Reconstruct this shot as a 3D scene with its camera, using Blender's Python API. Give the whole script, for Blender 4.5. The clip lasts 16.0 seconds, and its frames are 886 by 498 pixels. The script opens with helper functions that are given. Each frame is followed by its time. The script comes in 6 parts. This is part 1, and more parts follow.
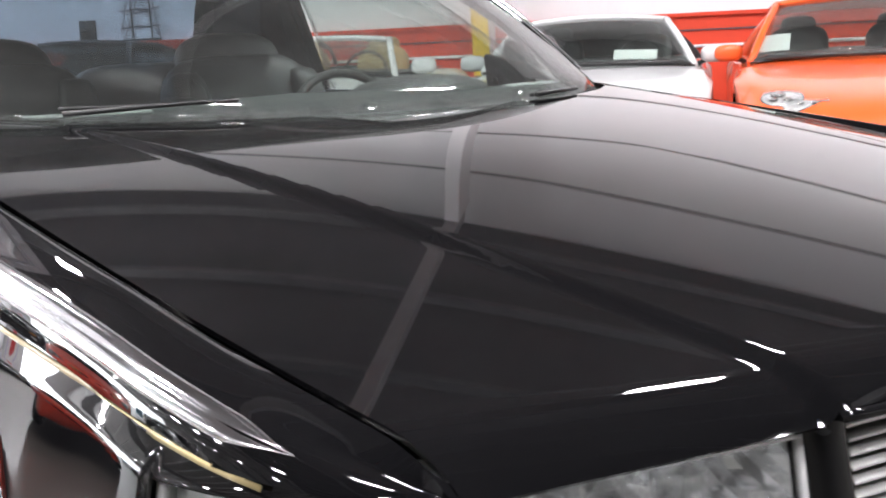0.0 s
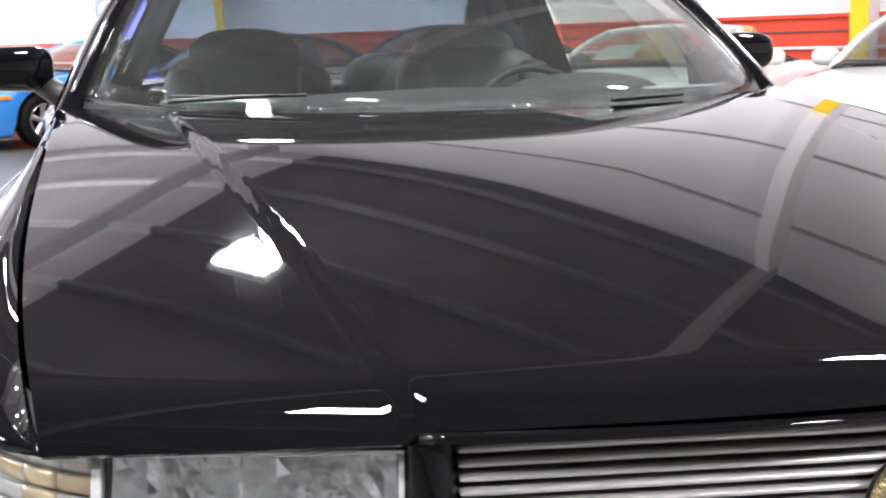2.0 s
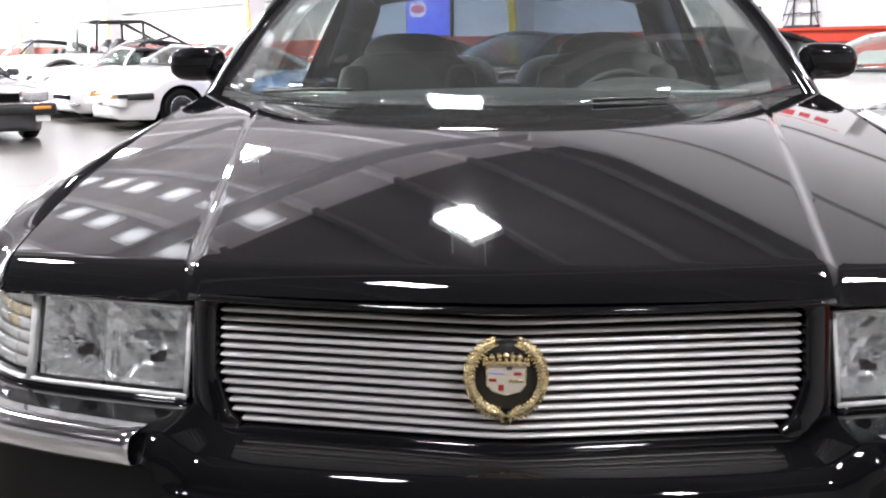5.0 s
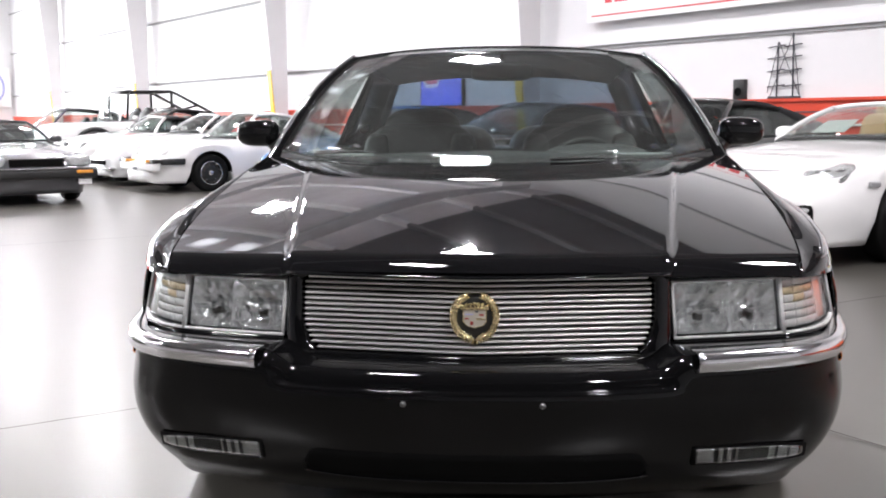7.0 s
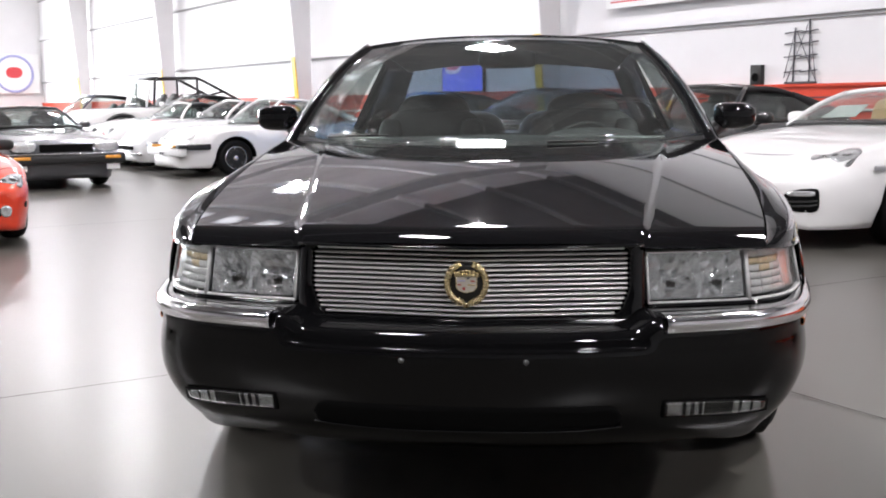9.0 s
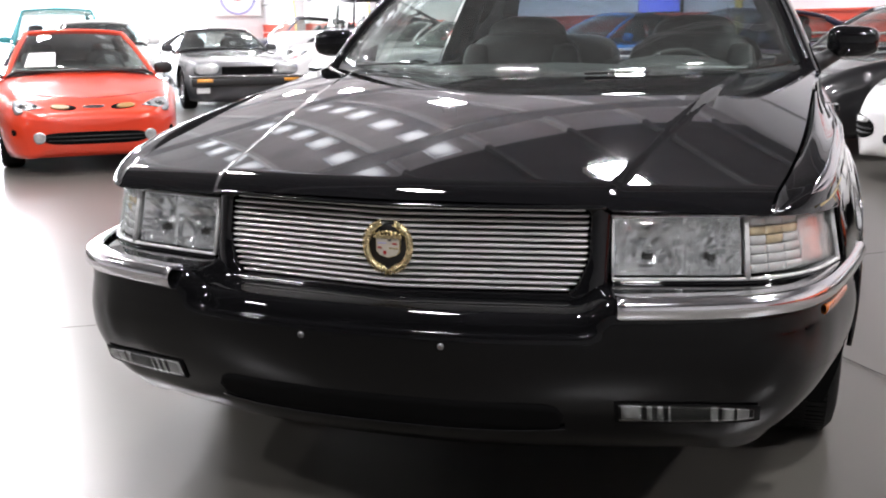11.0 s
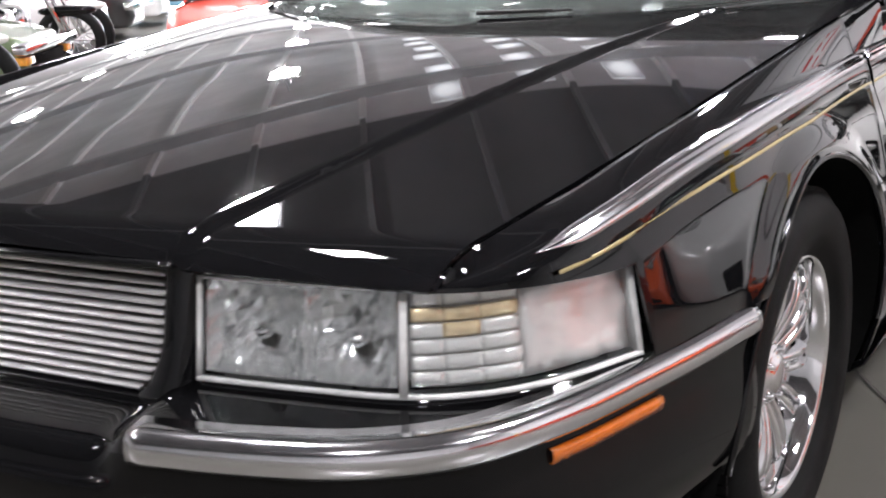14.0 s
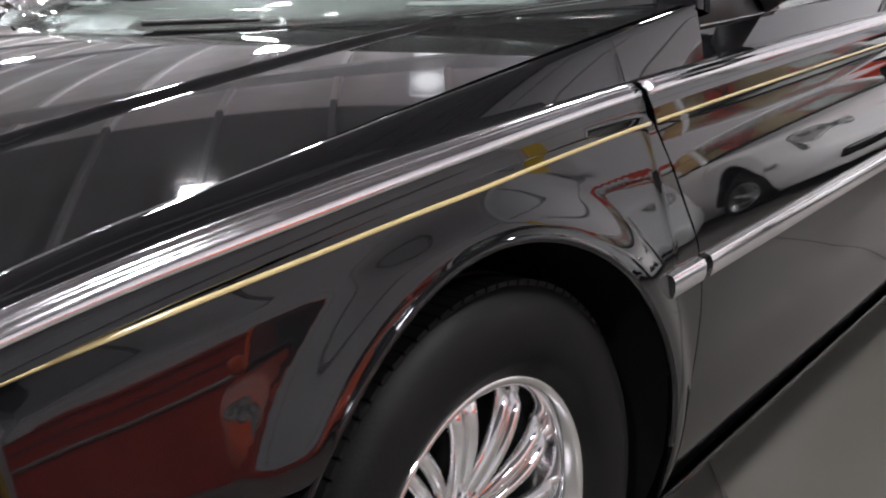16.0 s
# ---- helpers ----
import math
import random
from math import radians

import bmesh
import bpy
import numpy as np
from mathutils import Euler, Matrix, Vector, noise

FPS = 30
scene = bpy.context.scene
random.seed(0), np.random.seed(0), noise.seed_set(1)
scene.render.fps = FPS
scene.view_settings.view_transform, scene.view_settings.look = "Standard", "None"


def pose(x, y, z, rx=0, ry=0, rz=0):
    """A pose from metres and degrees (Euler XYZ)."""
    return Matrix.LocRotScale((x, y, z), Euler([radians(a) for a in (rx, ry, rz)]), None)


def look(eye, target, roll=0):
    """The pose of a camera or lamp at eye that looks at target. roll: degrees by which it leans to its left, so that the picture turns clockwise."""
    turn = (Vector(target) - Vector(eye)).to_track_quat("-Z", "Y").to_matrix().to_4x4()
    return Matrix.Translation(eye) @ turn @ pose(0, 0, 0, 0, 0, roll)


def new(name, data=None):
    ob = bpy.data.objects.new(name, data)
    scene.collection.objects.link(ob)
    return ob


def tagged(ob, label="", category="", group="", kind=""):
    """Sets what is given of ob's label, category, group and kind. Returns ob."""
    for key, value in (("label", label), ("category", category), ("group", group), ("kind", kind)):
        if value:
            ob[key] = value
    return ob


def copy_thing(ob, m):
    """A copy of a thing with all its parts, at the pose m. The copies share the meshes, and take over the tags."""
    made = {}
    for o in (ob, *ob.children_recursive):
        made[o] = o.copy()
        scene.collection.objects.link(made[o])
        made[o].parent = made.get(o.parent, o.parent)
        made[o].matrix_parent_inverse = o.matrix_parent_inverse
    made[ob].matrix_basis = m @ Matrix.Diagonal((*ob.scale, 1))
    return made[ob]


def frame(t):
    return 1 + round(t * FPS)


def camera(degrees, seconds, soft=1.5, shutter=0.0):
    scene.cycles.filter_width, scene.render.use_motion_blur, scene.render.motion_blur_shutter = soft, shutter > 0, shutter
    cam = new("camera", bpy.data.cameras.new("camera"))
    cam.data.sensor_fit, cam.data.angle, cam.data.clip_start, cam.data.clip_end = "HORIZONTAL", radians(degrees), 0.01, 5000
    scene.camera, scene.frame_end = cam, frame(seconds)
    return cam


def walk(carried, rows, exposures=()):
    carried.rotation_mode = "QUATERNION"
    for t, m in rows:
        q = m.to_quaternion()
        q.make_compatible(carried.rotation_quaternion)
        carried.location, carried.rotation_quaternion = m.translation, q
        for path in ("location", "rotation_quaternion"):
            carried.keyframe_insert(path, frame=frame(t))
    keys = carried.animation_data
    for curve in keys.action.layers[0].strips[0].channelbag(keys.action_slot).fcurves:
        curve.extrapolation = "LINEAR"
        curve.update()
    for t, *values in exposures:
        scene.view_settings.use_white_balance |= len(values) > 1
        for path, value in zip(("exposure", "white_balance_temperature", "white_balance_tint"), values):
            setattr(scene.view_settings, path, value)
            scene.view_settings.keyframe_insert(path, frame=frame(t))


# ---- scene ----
from mathutils.bvhtree import BVHTree

cam = camera(45.4, 16.0, soft=1.9, shutter=0.3)
PATH = [
    (0, (-1.144, -0.379, 1.036), (0.014, 1.211, 0.674), -2.6),
    (0.5, (-1.034, -0.496, 1.041), (0.007, 1.171, 0.675), -2.4),
    (1, (-0.902, -0.604, 1.053), (-0.035, 1.159, 0.682), -1.9),
    (1.5, (-0.762, -0.663, 1.052), (-0.086, 1.182, 0.68), -1.3),
    (2, (-0.599, -0.716, 1.049), (-0.128, 1.193, 0.682), -1.3),
    (2.5, (-0.44, -0.751, 1.042), (-0.173, 1.198, 0.681), -1.0),
    (3, (-0.27, -0.79, 1.051), (-0.203, 1.174, 0.683), -0.5),
    (3.5, (-0.127, -0.834, 1.054), (-0.213, 1.128, 0.677), -0.6),
    (4, (-0.045, -0.905, 1.058), (-0.191, 1.05, 0.663), -0.5),
    (4.5, (-0.02, -1.067, 1.057), (-0.136, 0.892, 0.668), -0.3),
    (7, (0.097, -2.241, 1.077), (-0.048, -0.26, 0.836), -0.3),
    (7.5, (0.118, -2.422, 1.074), (-0.031, -0.443, 0.82), -0.3),
    (8, (0.131, -2.496, 1.072), (-0.008, -0.517, 0.822), -0.2),
    (8.5, (0.136, -2.517, 1.074), (-0.015, -0.539, 0.82), -0.3),
    (11, (0.734, -1.941, 1.08), (0.143, -0.074, 0.674), -0.4),
    (11.5, (0.859, -1.745, 1.107), (0.129, 0.062, 0.655), -0.5),
    (12, (0.978, -1.54, 1.106), (0.126, 0.206, 0.629), -0.5),
    (12.5, (1.064, -1.346, 1.108), (0.169, 0.358, 0.565), -1.0),
    (13, (1.17, -1.14, 1.12), (0.204, 0.512, 0.54), -1.3),
    (13.5, (1.283, -0.925, 1.114), (0.233, 0.676, 0.535), -1.9),
    (14, (1.372, -0.718, 1.091), (0.276, 0.861, 0.538), -2.4),
    (14.5, (1.47, -0.483, 1.072), (0.32, 1.062, 0.535), -3.3),
    (15, (1.517, -0.265, 1.067), (0.351, 1.266, 0.525), -3.2),
    (15.5, (1.559, -0.058, 1.058), (0.361, 1.447, 0.511), -3.1),
    (16, (1.574, 0.123, 1.052), (0.37, 1.621, 0.498), -2.5),
]
EXPOSURES = [(0, 0.56), (1.5, 0.68), (3.5, 0.80), (4.5, 0.64), (7, 0.20), (8.5, 0.03), (11, 0.25), (12.5, 0.55), (14.5, 0.43), (16, 0.40)]
walk(cam, [(t, look(eye, target, roll)) for t, eye, target, roll in PATH], EXPOSURES)

# ---- world and light ----
world = bpy.data.worlds.new("hall_surroundings")
scene.world = world
world.use_nodes = True
world.node_tree.nodes["Background"].inputs[0].default_value = (0.8, 0.85, 1.0, 1)
world.node_tree.nodes["Background"].inputs[1].default_value = 4.0
scene.view_settings.exposure = 0.0

# hall axes: R runs along the back wall, F points from the wall into the hall
R2 = Vector((-0.64, 0.768))
F2 = Vector((-0.768, -0.64))
HALL_YAW = math.degrees(math.atan2(R2.y, R2.x))
WALL_D = 9.9
CEIL_Z = 6.6
LAMP_Z = 5.9


def hall(along, out, z=0.0):
    """A place from the distance along the back wall and out from it."""
    p = R2 * along + F2 * (out - WALL_D)
    return Vector((p.x, p.y, z))


def hall_pose(along, out, z=0.0, turn=0.0):
    p = hall(along, out, z)
    return pose(p.x, p.y, p.z, 0, 0, HALL_YAW + turn)


LAMP_POWER = 270.0


# ---- materials ----
def material(name, color, rough=0.5, metal=0.0, coat=0.0, vary=0.0, scale=8.0, bump=0.0, bump_scale=60.0,
             emission=0.0, spec=0.5, rough_vary=0.0, coat_ior=1.5):
    m = bpy.data.materials.new(name)
    m.use_nodes = True
    nt = m.node_tree
    b = nt.nodes["Principled BSDF"]
    b.inputs["Base Color"].default_value = (*color, 1)
    b.inputs["Roughness"].default_value = rough
    b.inputs["Metallic"].default_value = metal
    b.inputs["Coat Weight"].default_value = coat
    b.inputs["Coat Roughness"].default_value = 0.02
    b.inputs["Coat IOR"].default_value = coat_ior
    b.inputs["Specular IOR Level"].default_value = spec
    if emission:
        b.inputs["Emission Color"].default_value = (*color, 1)
        b.inputs["Emission Strength"].default_value = emission
    tc = nt.nodes.new("ShaderNodeTexCoord")
    if vary or rough_vary:
        n1 = nt.nodes.new("ShaderNodeTexNoise")
        n1.inputs["Scale"].default_value = scale
        n1.inputs["Detail"].default_value = 6
        n1.inputs["Roughness"].default_value = 0.62
        nt.links.new(tc.outputs["Object"], n1.inputs["Vector"])
        if vary:
            mr = nt.nodes.new("ShaderNodeMapRange")
            mr.inputs["From Min"].default_value, mr.inputs["From Max"].default_value = 0.3, 0.7
            mr.inputs["To Min"].default_value, mr.inputs["To Max"].default_value = 1 - vary, 1 + vary
            nt.links.new(n1.outputs["Fac"], mr.inputs["Value"])
            hsv = nt.nodes.new("ShaderNodeHueSaturation")
            hsv.inputs["Color"].default_value = (*color, 1)
            nt.links.new(mr.outputs["Result"], hsv.inputs["Value"])
            nt.links.new(hsv.outputs["Color"], b.inputs["Base Color"])
        if rough_vary:
            m2 = nt.nodes.new("ShaderNodeMapRange")
            m2.inputs["From Min"].default_value, m2.inputs["From Max"].default_value = 0.3, 0.7
            m2.inputs["To Min"].default_value = max(0.0, rough - rough_vary)
            m2.inputs["To Max"].default_value = rough + rough_vary
            nt.links.new(n1.outputs["Fac"], m2.inputs["Value"])
            nt.links.new(m2.outputs["Result"], b.inputs["Roughness"])
    if bump:
        n2 = nt.nodes.new("ShaderNodeTexNoise")
        n2.inputs["Scale"].default_value = bump_scale
        n2.inputs["Detail"].default_value = 5
        nt.links.new(tc.outputs["Object"], n2.inputs["Vector"])
        bp = nt.nodes.new("ShaderNodeBump")
        bp.inputs["Strength"].default_value = bump
        bp.inputs["Distance"].default_value = 0.004
        nt.links.new(n2.outputs["Fac"], bp.inputs["Height"])
        nt.links.new(bp.outputs["Normal"], b.inputs["Normal"])
    return m


def glass(name, tint, gloss=0.02, strength=0.8, haze=0.0):
    """A thin pane: tinted see-through with a Fresnel gloss on top and a pale haze mixed in."""
    m = bpy.data.materials.new(name)
    m.use_nodes = True
    nt = m.node_tree
    nt.nodes.clear()
    out = nt.nodes.new("ShaderNodeOutputMaterial")
    tr = nt.nodes.new("ShaderNodeBsdfTransparent")
    tr.inputs[0].default_value = (*tint, 1)
    gl = nt.nodes.new("ShaderNodeBsdfGlossy")
    gl.inputs["Roughness"].default_value = gloss
    lw = nt.nodes.new("ShaderNodeLayerWeight")
    lw.inputs[0].default_value = 0.5
    pw = nt.nodes.new("ShaderNodeMath")
    pw.operation = "POWER"
    pw.inputs[1].default_value = 5.0
    fr = nt.nodes.new("ShaderNodeMath")
    fr.operation = "MULTIPLY_ADD"
    fr.inputs[1].default_value, fr.inputs[2].default_value = 0.96 * strength, 0.04 * strength
    nt.links.new(lw.outputs["Facing"], pw.inputs[0])
    nt.links.new(pw.outputs[0], fr.inputs[0])
    mx = nt.nodes.new("ShaderNodeMixShader")
    nt.links.new(fr.outputs[0], mx.inputs[0])
    nt.links.new(tr.outputs[0], mx.inputs[1])
    nt.links.new(gl.outputs[0], mx.inputs[2])
    # a pale diffuse film puts a grey haze into the pane, uneven by noise
    if haze:
        film = nt.nodes.new("ShaderNodeBsdfDiffuse")
        film.inputs[0].default_value = (0.70, 0.70, 0.68, 1)
        co = nt.nodes.new("ShaderNodeTexCoord")
        sm = nt.nodes.new("ShaderNodeTexNoise")
        sm.inputs["Scale"].default_value, sm.inputs["Detail"].default_value = 3.5, 6.0
        amount = nt.nodes.new("ShaderNodeMapRange")
        amount.inputs[1].default_value, amount.inputs[2].default_value = 0.35, 0.70
        amount.inputs[3].default_value, amount.inputs[4].default_value = 0.7 * haze, 1.4 * haze
        nt.links.new(co.outputs["Object"], sm.inputs["Vector"])
        nt.links.new(sm.outputs[0], amount.inputs[0])
        haze_mix = nt.nodes.new("ShaderNodeMixShader")
        nt.links.new(amount.outputs[0], haze_mix.inputs[0])
        nt.links.new(mx.outputs[0], haze_mix.inputs[1])
        nt.links.new(film.outputs[0], haze_mix.inputs[2])
        nt.links.new(haze_mix.outputs[0], out.inputs[0])
    else:
        nt.links.new(mx.outputs[0], out.inputs[0])
    return m


M = {}
M["black_paint"] = material("gloss_black_paint", (0.0035, 0.0035, 0.004), 0.03, coat=1.0, spec=0.10, coat_ior=1.37)
# copy of the body paint with weaker gloss, to darken the bumper's reflections
M["weak_coat_paint"] = material("weak_coat_black_paint", (0.003, 0.003, 0.0033), 0.5, coat=1.0, spec=0.0, coat_ior=1.34)
M["black_trim"] = material("satin_black_trim", (0.012, 0.012, 0.012), 0.45)
# matt black of real liners; also paints the shade inside openings
M["dark_void"] = material("black_liner_and_openings", (0.003, 0.003, 0.003), 0.95, bump=0.2, spec=0.1)
M["rubber"] = material("tyre_rubber", (0.006, 0.006, 0.006), 0.55, vary=0.25, scale=14, bump=0.2, bump_scale=220, spec=0.12)
M["chrome"] = material("chrome", (0.86, 0.86, 0.87), 0.06, metal=1.0, rough_vary=0.03, scale=30)
M["strip_chrome"] = material("chrome_strip", (0.80, 0.80, 0.82), 0.12, metal=1.0, rough_vary=0.04, scale=20)
M["alloy"] = material("brushed_aluminium_bar", (0.84, 0.83, 0.82), 0.28, metal=0.45, coat=0.5)
M["gold"] = material("gold_plate", (0.80, 0.66, 0.38), 0.25, metal=1.0, rough_vary=0.08, scale=90, bump=0.3, bump_scale=300)
M["pinstripe"] = material("gold_pinstripe", (0.46, 0.37, 0.17), 0.35, coat=1.0)
M["amber"] = material("amber_plastic", (0.70, 0.30, 0.04), 0.25, coat=1.0, vary=0.2, scale=60)
M["amber_pale"] = material("pale_amber_plastic", (0.86, 0.68, 0.42), 0.2, metal=0.35, coat=1.0, vary=0.25, scale=50)
M["amber_deep"] = material("amber_marker", (0.48, 0.11, 0.003), 0.25, coat=1.0, vary=0.15, scale=60)
M["reflector"] = material("headlamp_reflector", (0.95, 0.95, 0.95), 0.10, metal=0.80, rough_vary=0.06, scale=40, bump=0.5, bump_scale=60)
M["lamp_grey"] = material("grey_lamp_housing", (0.45, 0.45, 0.46), 0.3, metal=0.4)
M["lamp_dark"] = material("dark_lamp_shield", (0.06, 0.055, 0.05), 0.35, metal=0.5)
M["lamp_clear"] = material("clear_lamp_edge", (0.50, 0.50, 0.51), 0.18, metal=0.3, coat=1.0, vary=0.15, scale=40)
M["lamp_white"] = material("pale_lamp_moulding", (0.90, 0.89, 0.87), 0.16, metal=0.40, rough_vary=0.08, scale=50, bump=0.5, bump_scale=70)
M["fog_chrome"] = material("fog_lamp_reflector", (0.42, 0.42, 0.42), 0.25, metal=1.0, bump=0.8, bump_scale=120)
M["crest_cream"] = material("cream_crest_enamel", (0.72, 0.66, 0.55), 0.25, metal=0.3, coat=0.6)
M["white_enamel"] = material("white_enamel", (0.75, 0.73, 0.70), 0.25, coat=0.6)
M["blue_enamel"] = material("pale_blue_enamel", (0.35, 0.36, 0.62), 0.3)
M["red_enamel"] = material("red_enamel", (0.32, 0.02, 0.02), 0.3)
M["lamp_edge"] = material("moulded_lamp_edge", (0.66, 0.66, 0.65), 0.4, vary=0.2, scale=40)
M["lens"] = glass("clear_lens", (0.93, 0.94, 0.94), 0.03)
M["windscreen"] = glass("tinted_windscreen", (0.82, 0.86, 0.84), 0.01, 1.0, 0.013)
M["rear_glass"] = glass("blue_tinted_rear_glass", (0.50, 0.57, 0.66), 0.01)
M["cabin_glass"] = glass("cabin_glass", (0.84, 0.88, 0.87), 0.01)
M["leather"] = material("black_leather", (0.046, 0.045, 0.045), 0.5, vary=0.2, scale=20, bump=0.35, bump_scale=160)
M["dash"] = material("charcoal_dash", (0.065, 0.065, 0.067), 0.55, bump=0.3, bump_scale=300)
M["speaker_grey"] = material("lit_speaker_cover", (0.42, 0.43, 0.43), 0.6, vary=0.15, scale=60, bump=0.3, bump_scale=300)
M["wood"] = material("steering_wood", (0.10, 0.04, 0.02), 0.25, vary=0.3, scale=30)
M["mirror"] = material("mirror_glass", (0.85, 0.87, 0.88), 0.01, metal=1.0)
M["floor"] = material("polished_concrete", (0.090, 0.085, 0.074), 0.30, vary=0.07, scale=0.35, rough_vary=0.012, spec=0.85, bump=0.012, bump_scale=2.2)
M["joint"] = material("floor_joint_filler", (0.07, 0.065, 0.06), 0.7, vary=0.3, scale=12)
M["wall"] = material("white_wall_paint", (0.75, 0.742, 0.748), 0.55, vary=0.03, scale=0.9, bump=0.12, bump_scale=25)
M["wall_red"] = material("orange_red_wall_paint", (0.62, 0.045, 0.012), 0.5, vary=0.08, scale=1.4, bump=0.15, bump_scale=30)
M["wall_seam"] = material("grey_panel_seam", (0.32, 0.32, 0.32), 0.6, vary=0.1)
M["ceiling"] = material("grey_near_ceiling", (0.145, 0.144, 0.147), 0.8, vary=0.16, scale=0.8)
M["ceiling_white"] = material("white_far_ceiling", (0.66, 0.64, 0.655), 0.7, vary=0.14, scale=0.8, bump=0.3, bump_scale=3)
M["purlin"] = material("grey_near_purlin", (0.185, 0.185, 0.19), 0.6, vary=0.12, scale=3)
M["purlin_white"] = material("white_far_purlin", (0.84, 0.83, 0.84), 0.55, vary=0.08, scale=3)
M["truss"] = material("painted_steel_truss", (0.42, 0.42, 0.43), 0.5, vary=0.1, scale=3)
M["lamp"] = material("lamp_panel", (0.98, 0.97, 1.0), 0.4, emission=26.0)
M["yellow"] = material("yellow_post_paint", (0.80, 0.52, 0.02), 0.4, vary=0.12, scale=5, bump=0.1)
M["screw"] = material("dull_zinc", (0.16, 0.16, 0.16), 0.4, metal=0.8)
M["rim_silver"] = material("silver_wheel", (0.55, 0.55, 0.56), 0.25, metal=0.9)
M["soft_top"] = material("black_canvas", (0.02, 0.02, 0.022), 0.85, vary=0.2, scale=30, bump=0.3, bump_scale=500)
M["tan"] = material("tan_leather", (0.42, 0.27, 0.12), 0.5, vary=0.12, scale=14, bump=0.2)
M["plate_white"] = material("white_card", (0.80, 0.80, 0.79), 0.5)
M["ink"] = material("dark_print", (0.05, 0.05, 0.06), 0.6)
M["red_ink"] = material("red_print", (0.60, 0.05, 0.06), 0.5)
M["teal"] = material("teal_paint", (0.05, 0.35, 0.36), 0.3, coat=1.0)


def car_paint(name, color):
    if name not in M:
        M[name] = material(name, color, 0.32, coat=1.0, vary=0.03, scale=2)
    return M[name]


# ---- mesh helpers ----
def link(name, bm, mat, smooth=True):
    me = bpy.data.meshes.new(name)
    bmesh.ops.recalc_face_normals(bm, faces=bm.faces[:])
    bm.to_mesh(me)
    bm.free()
    if smooth:
        for p in me.polygons:
            p.use_smooth = True
    me.materials.append(mat)
    return new(name, me)


def part(name, bm, mat, parent, label="", smooth=True):
    ob = link(name, bm, mat, smooth)
    ob.parent = parent
    if label:
        tagged(ob, label)
    return ob


def sharp(ob, degrees=35):
    """Keep edges steeper than this hard on a smooth mesh."""
    me = ob.data
    bm = bmesh.new()
    bm.from_mesh(me)
    for e in bm.edges:
        if len(e.link_faces) == 2 and e.calc_face_angle(0) > radians(degrees):
            e.smooth = False
    bm.to_mesh(me)
    bm.free()
    return ob


def grid(rows, bm=None, close=False):
    """A sheet through rows of points."""
    bm = bm or bmesh.new()
    vs = [[bm.verts.new(p) for p in row] for row in rows]
    for a, b in zip(vs, vs[1:]):
        n = len(a)
        for i in range(n if close else n - 1):
            j = (i + 1) % n
            quad = [a[i], a[j], b[j], b[i]]
            if len({tuple(round(c, 6) for c in v.co) for v in quad}) < 3:
                continue
            bm.faces.new(quad)
    return bm


def thick(bm, t, heart=(0.0, 2.3, 0.45)):
    """Give a sheet depth, inwards from the face that looks away from the heart of its thing."""
    bmesh.ops.remove_doubles(bm, verts=bm.verts[:], dist=1e-5)
    bmesh.ops.recalc_face_normals(bm, faces=bm.faces[:])
    c = Vector(heart)
    if sum(f.calc_area() * f.normal.dot(f.calc_center_median() - c) for f in bm.faces) < 0:
        bmesh.ops.reverse_faces(bm, faces=bm.faces[:])
    bm.normal_update()
    bmesh.ops.solidify(bm, geom=bm.faces[:], thickness=abs(t))
    return bm


def box(bm, x0, y0, z0, x1, y1, z1, bevel=0.0, m=None):
    r = bmesh.ops.create_cube(bm, size=1.0)
    t = Matrix.Translation(((x0 + x1) / 2, (y0 + y1) / 2, (z0 + z1) / 2)) @ Matrix.Diagonal((x1 - x0, y1 - y0, z1 - z0, 1))
    bmesh.ops.transform(bm, matrix=(m @ t) if m else t, verts=r["verts"])
    if bevel:
        es = list({e for v in r["verts"] for e in v.link_edges})
        bmesh.ops.bevel(bm, geom=es, offset=bevel, segments=2, affect="EDGES", profile=0.5)
    return bm


def lathe(profile, n=48, axis="x", bm=None):
    """Turn (radius, along) points round an axis."""
    rows = []
    for k in range(n):
        a = 2 * math.pi * k / n
        c, s = math.cos(a), math.sin(a)
        rows.append([(h, r * c, r * s) if axis == "x" else (r * c, r * s, h) for r, h in profile])
    rows.append(rows[0])
    bm = grid(rows, bm)
    bmesh.ops.remove_doubles(bm, verts=bm.verts[:], dist=1e-5)
    return bm


def tube(points, radius, n=8, bm=None):
    """A round bar along points."""
    bm = bm or bmesh.new()
    pts = [Vector(p) for p in points]
    rows = []
    side = None
    for i, p in enumerate(pts):
        d = (pts[min(i + 1, len(pts) - 1)] - pts[max(i - 1, 0)]).normalized()
        if side is None:
            side = d.orthogonal().normalized()
        side = (side - d * side.dot(d)).normalized()
        up = d.cross(side)
        r = radius[i] if isinstance(radius, (list, tuple)) else radius
        rows.append([p + (side * math.cos(2 * math.pi * k / n) + up * math.sin(2 * math.pi * k / n)) * r for k in range(n)])
    g = len(bm.verts)
    grid(rows, bm, close=True)
    bm.verts.ensure_lookup_table()
    for row in (bm.verts[g:g + n], bm.verts[len(bm.verts) - n:]):
        bm.faces.new(row)
    return bm


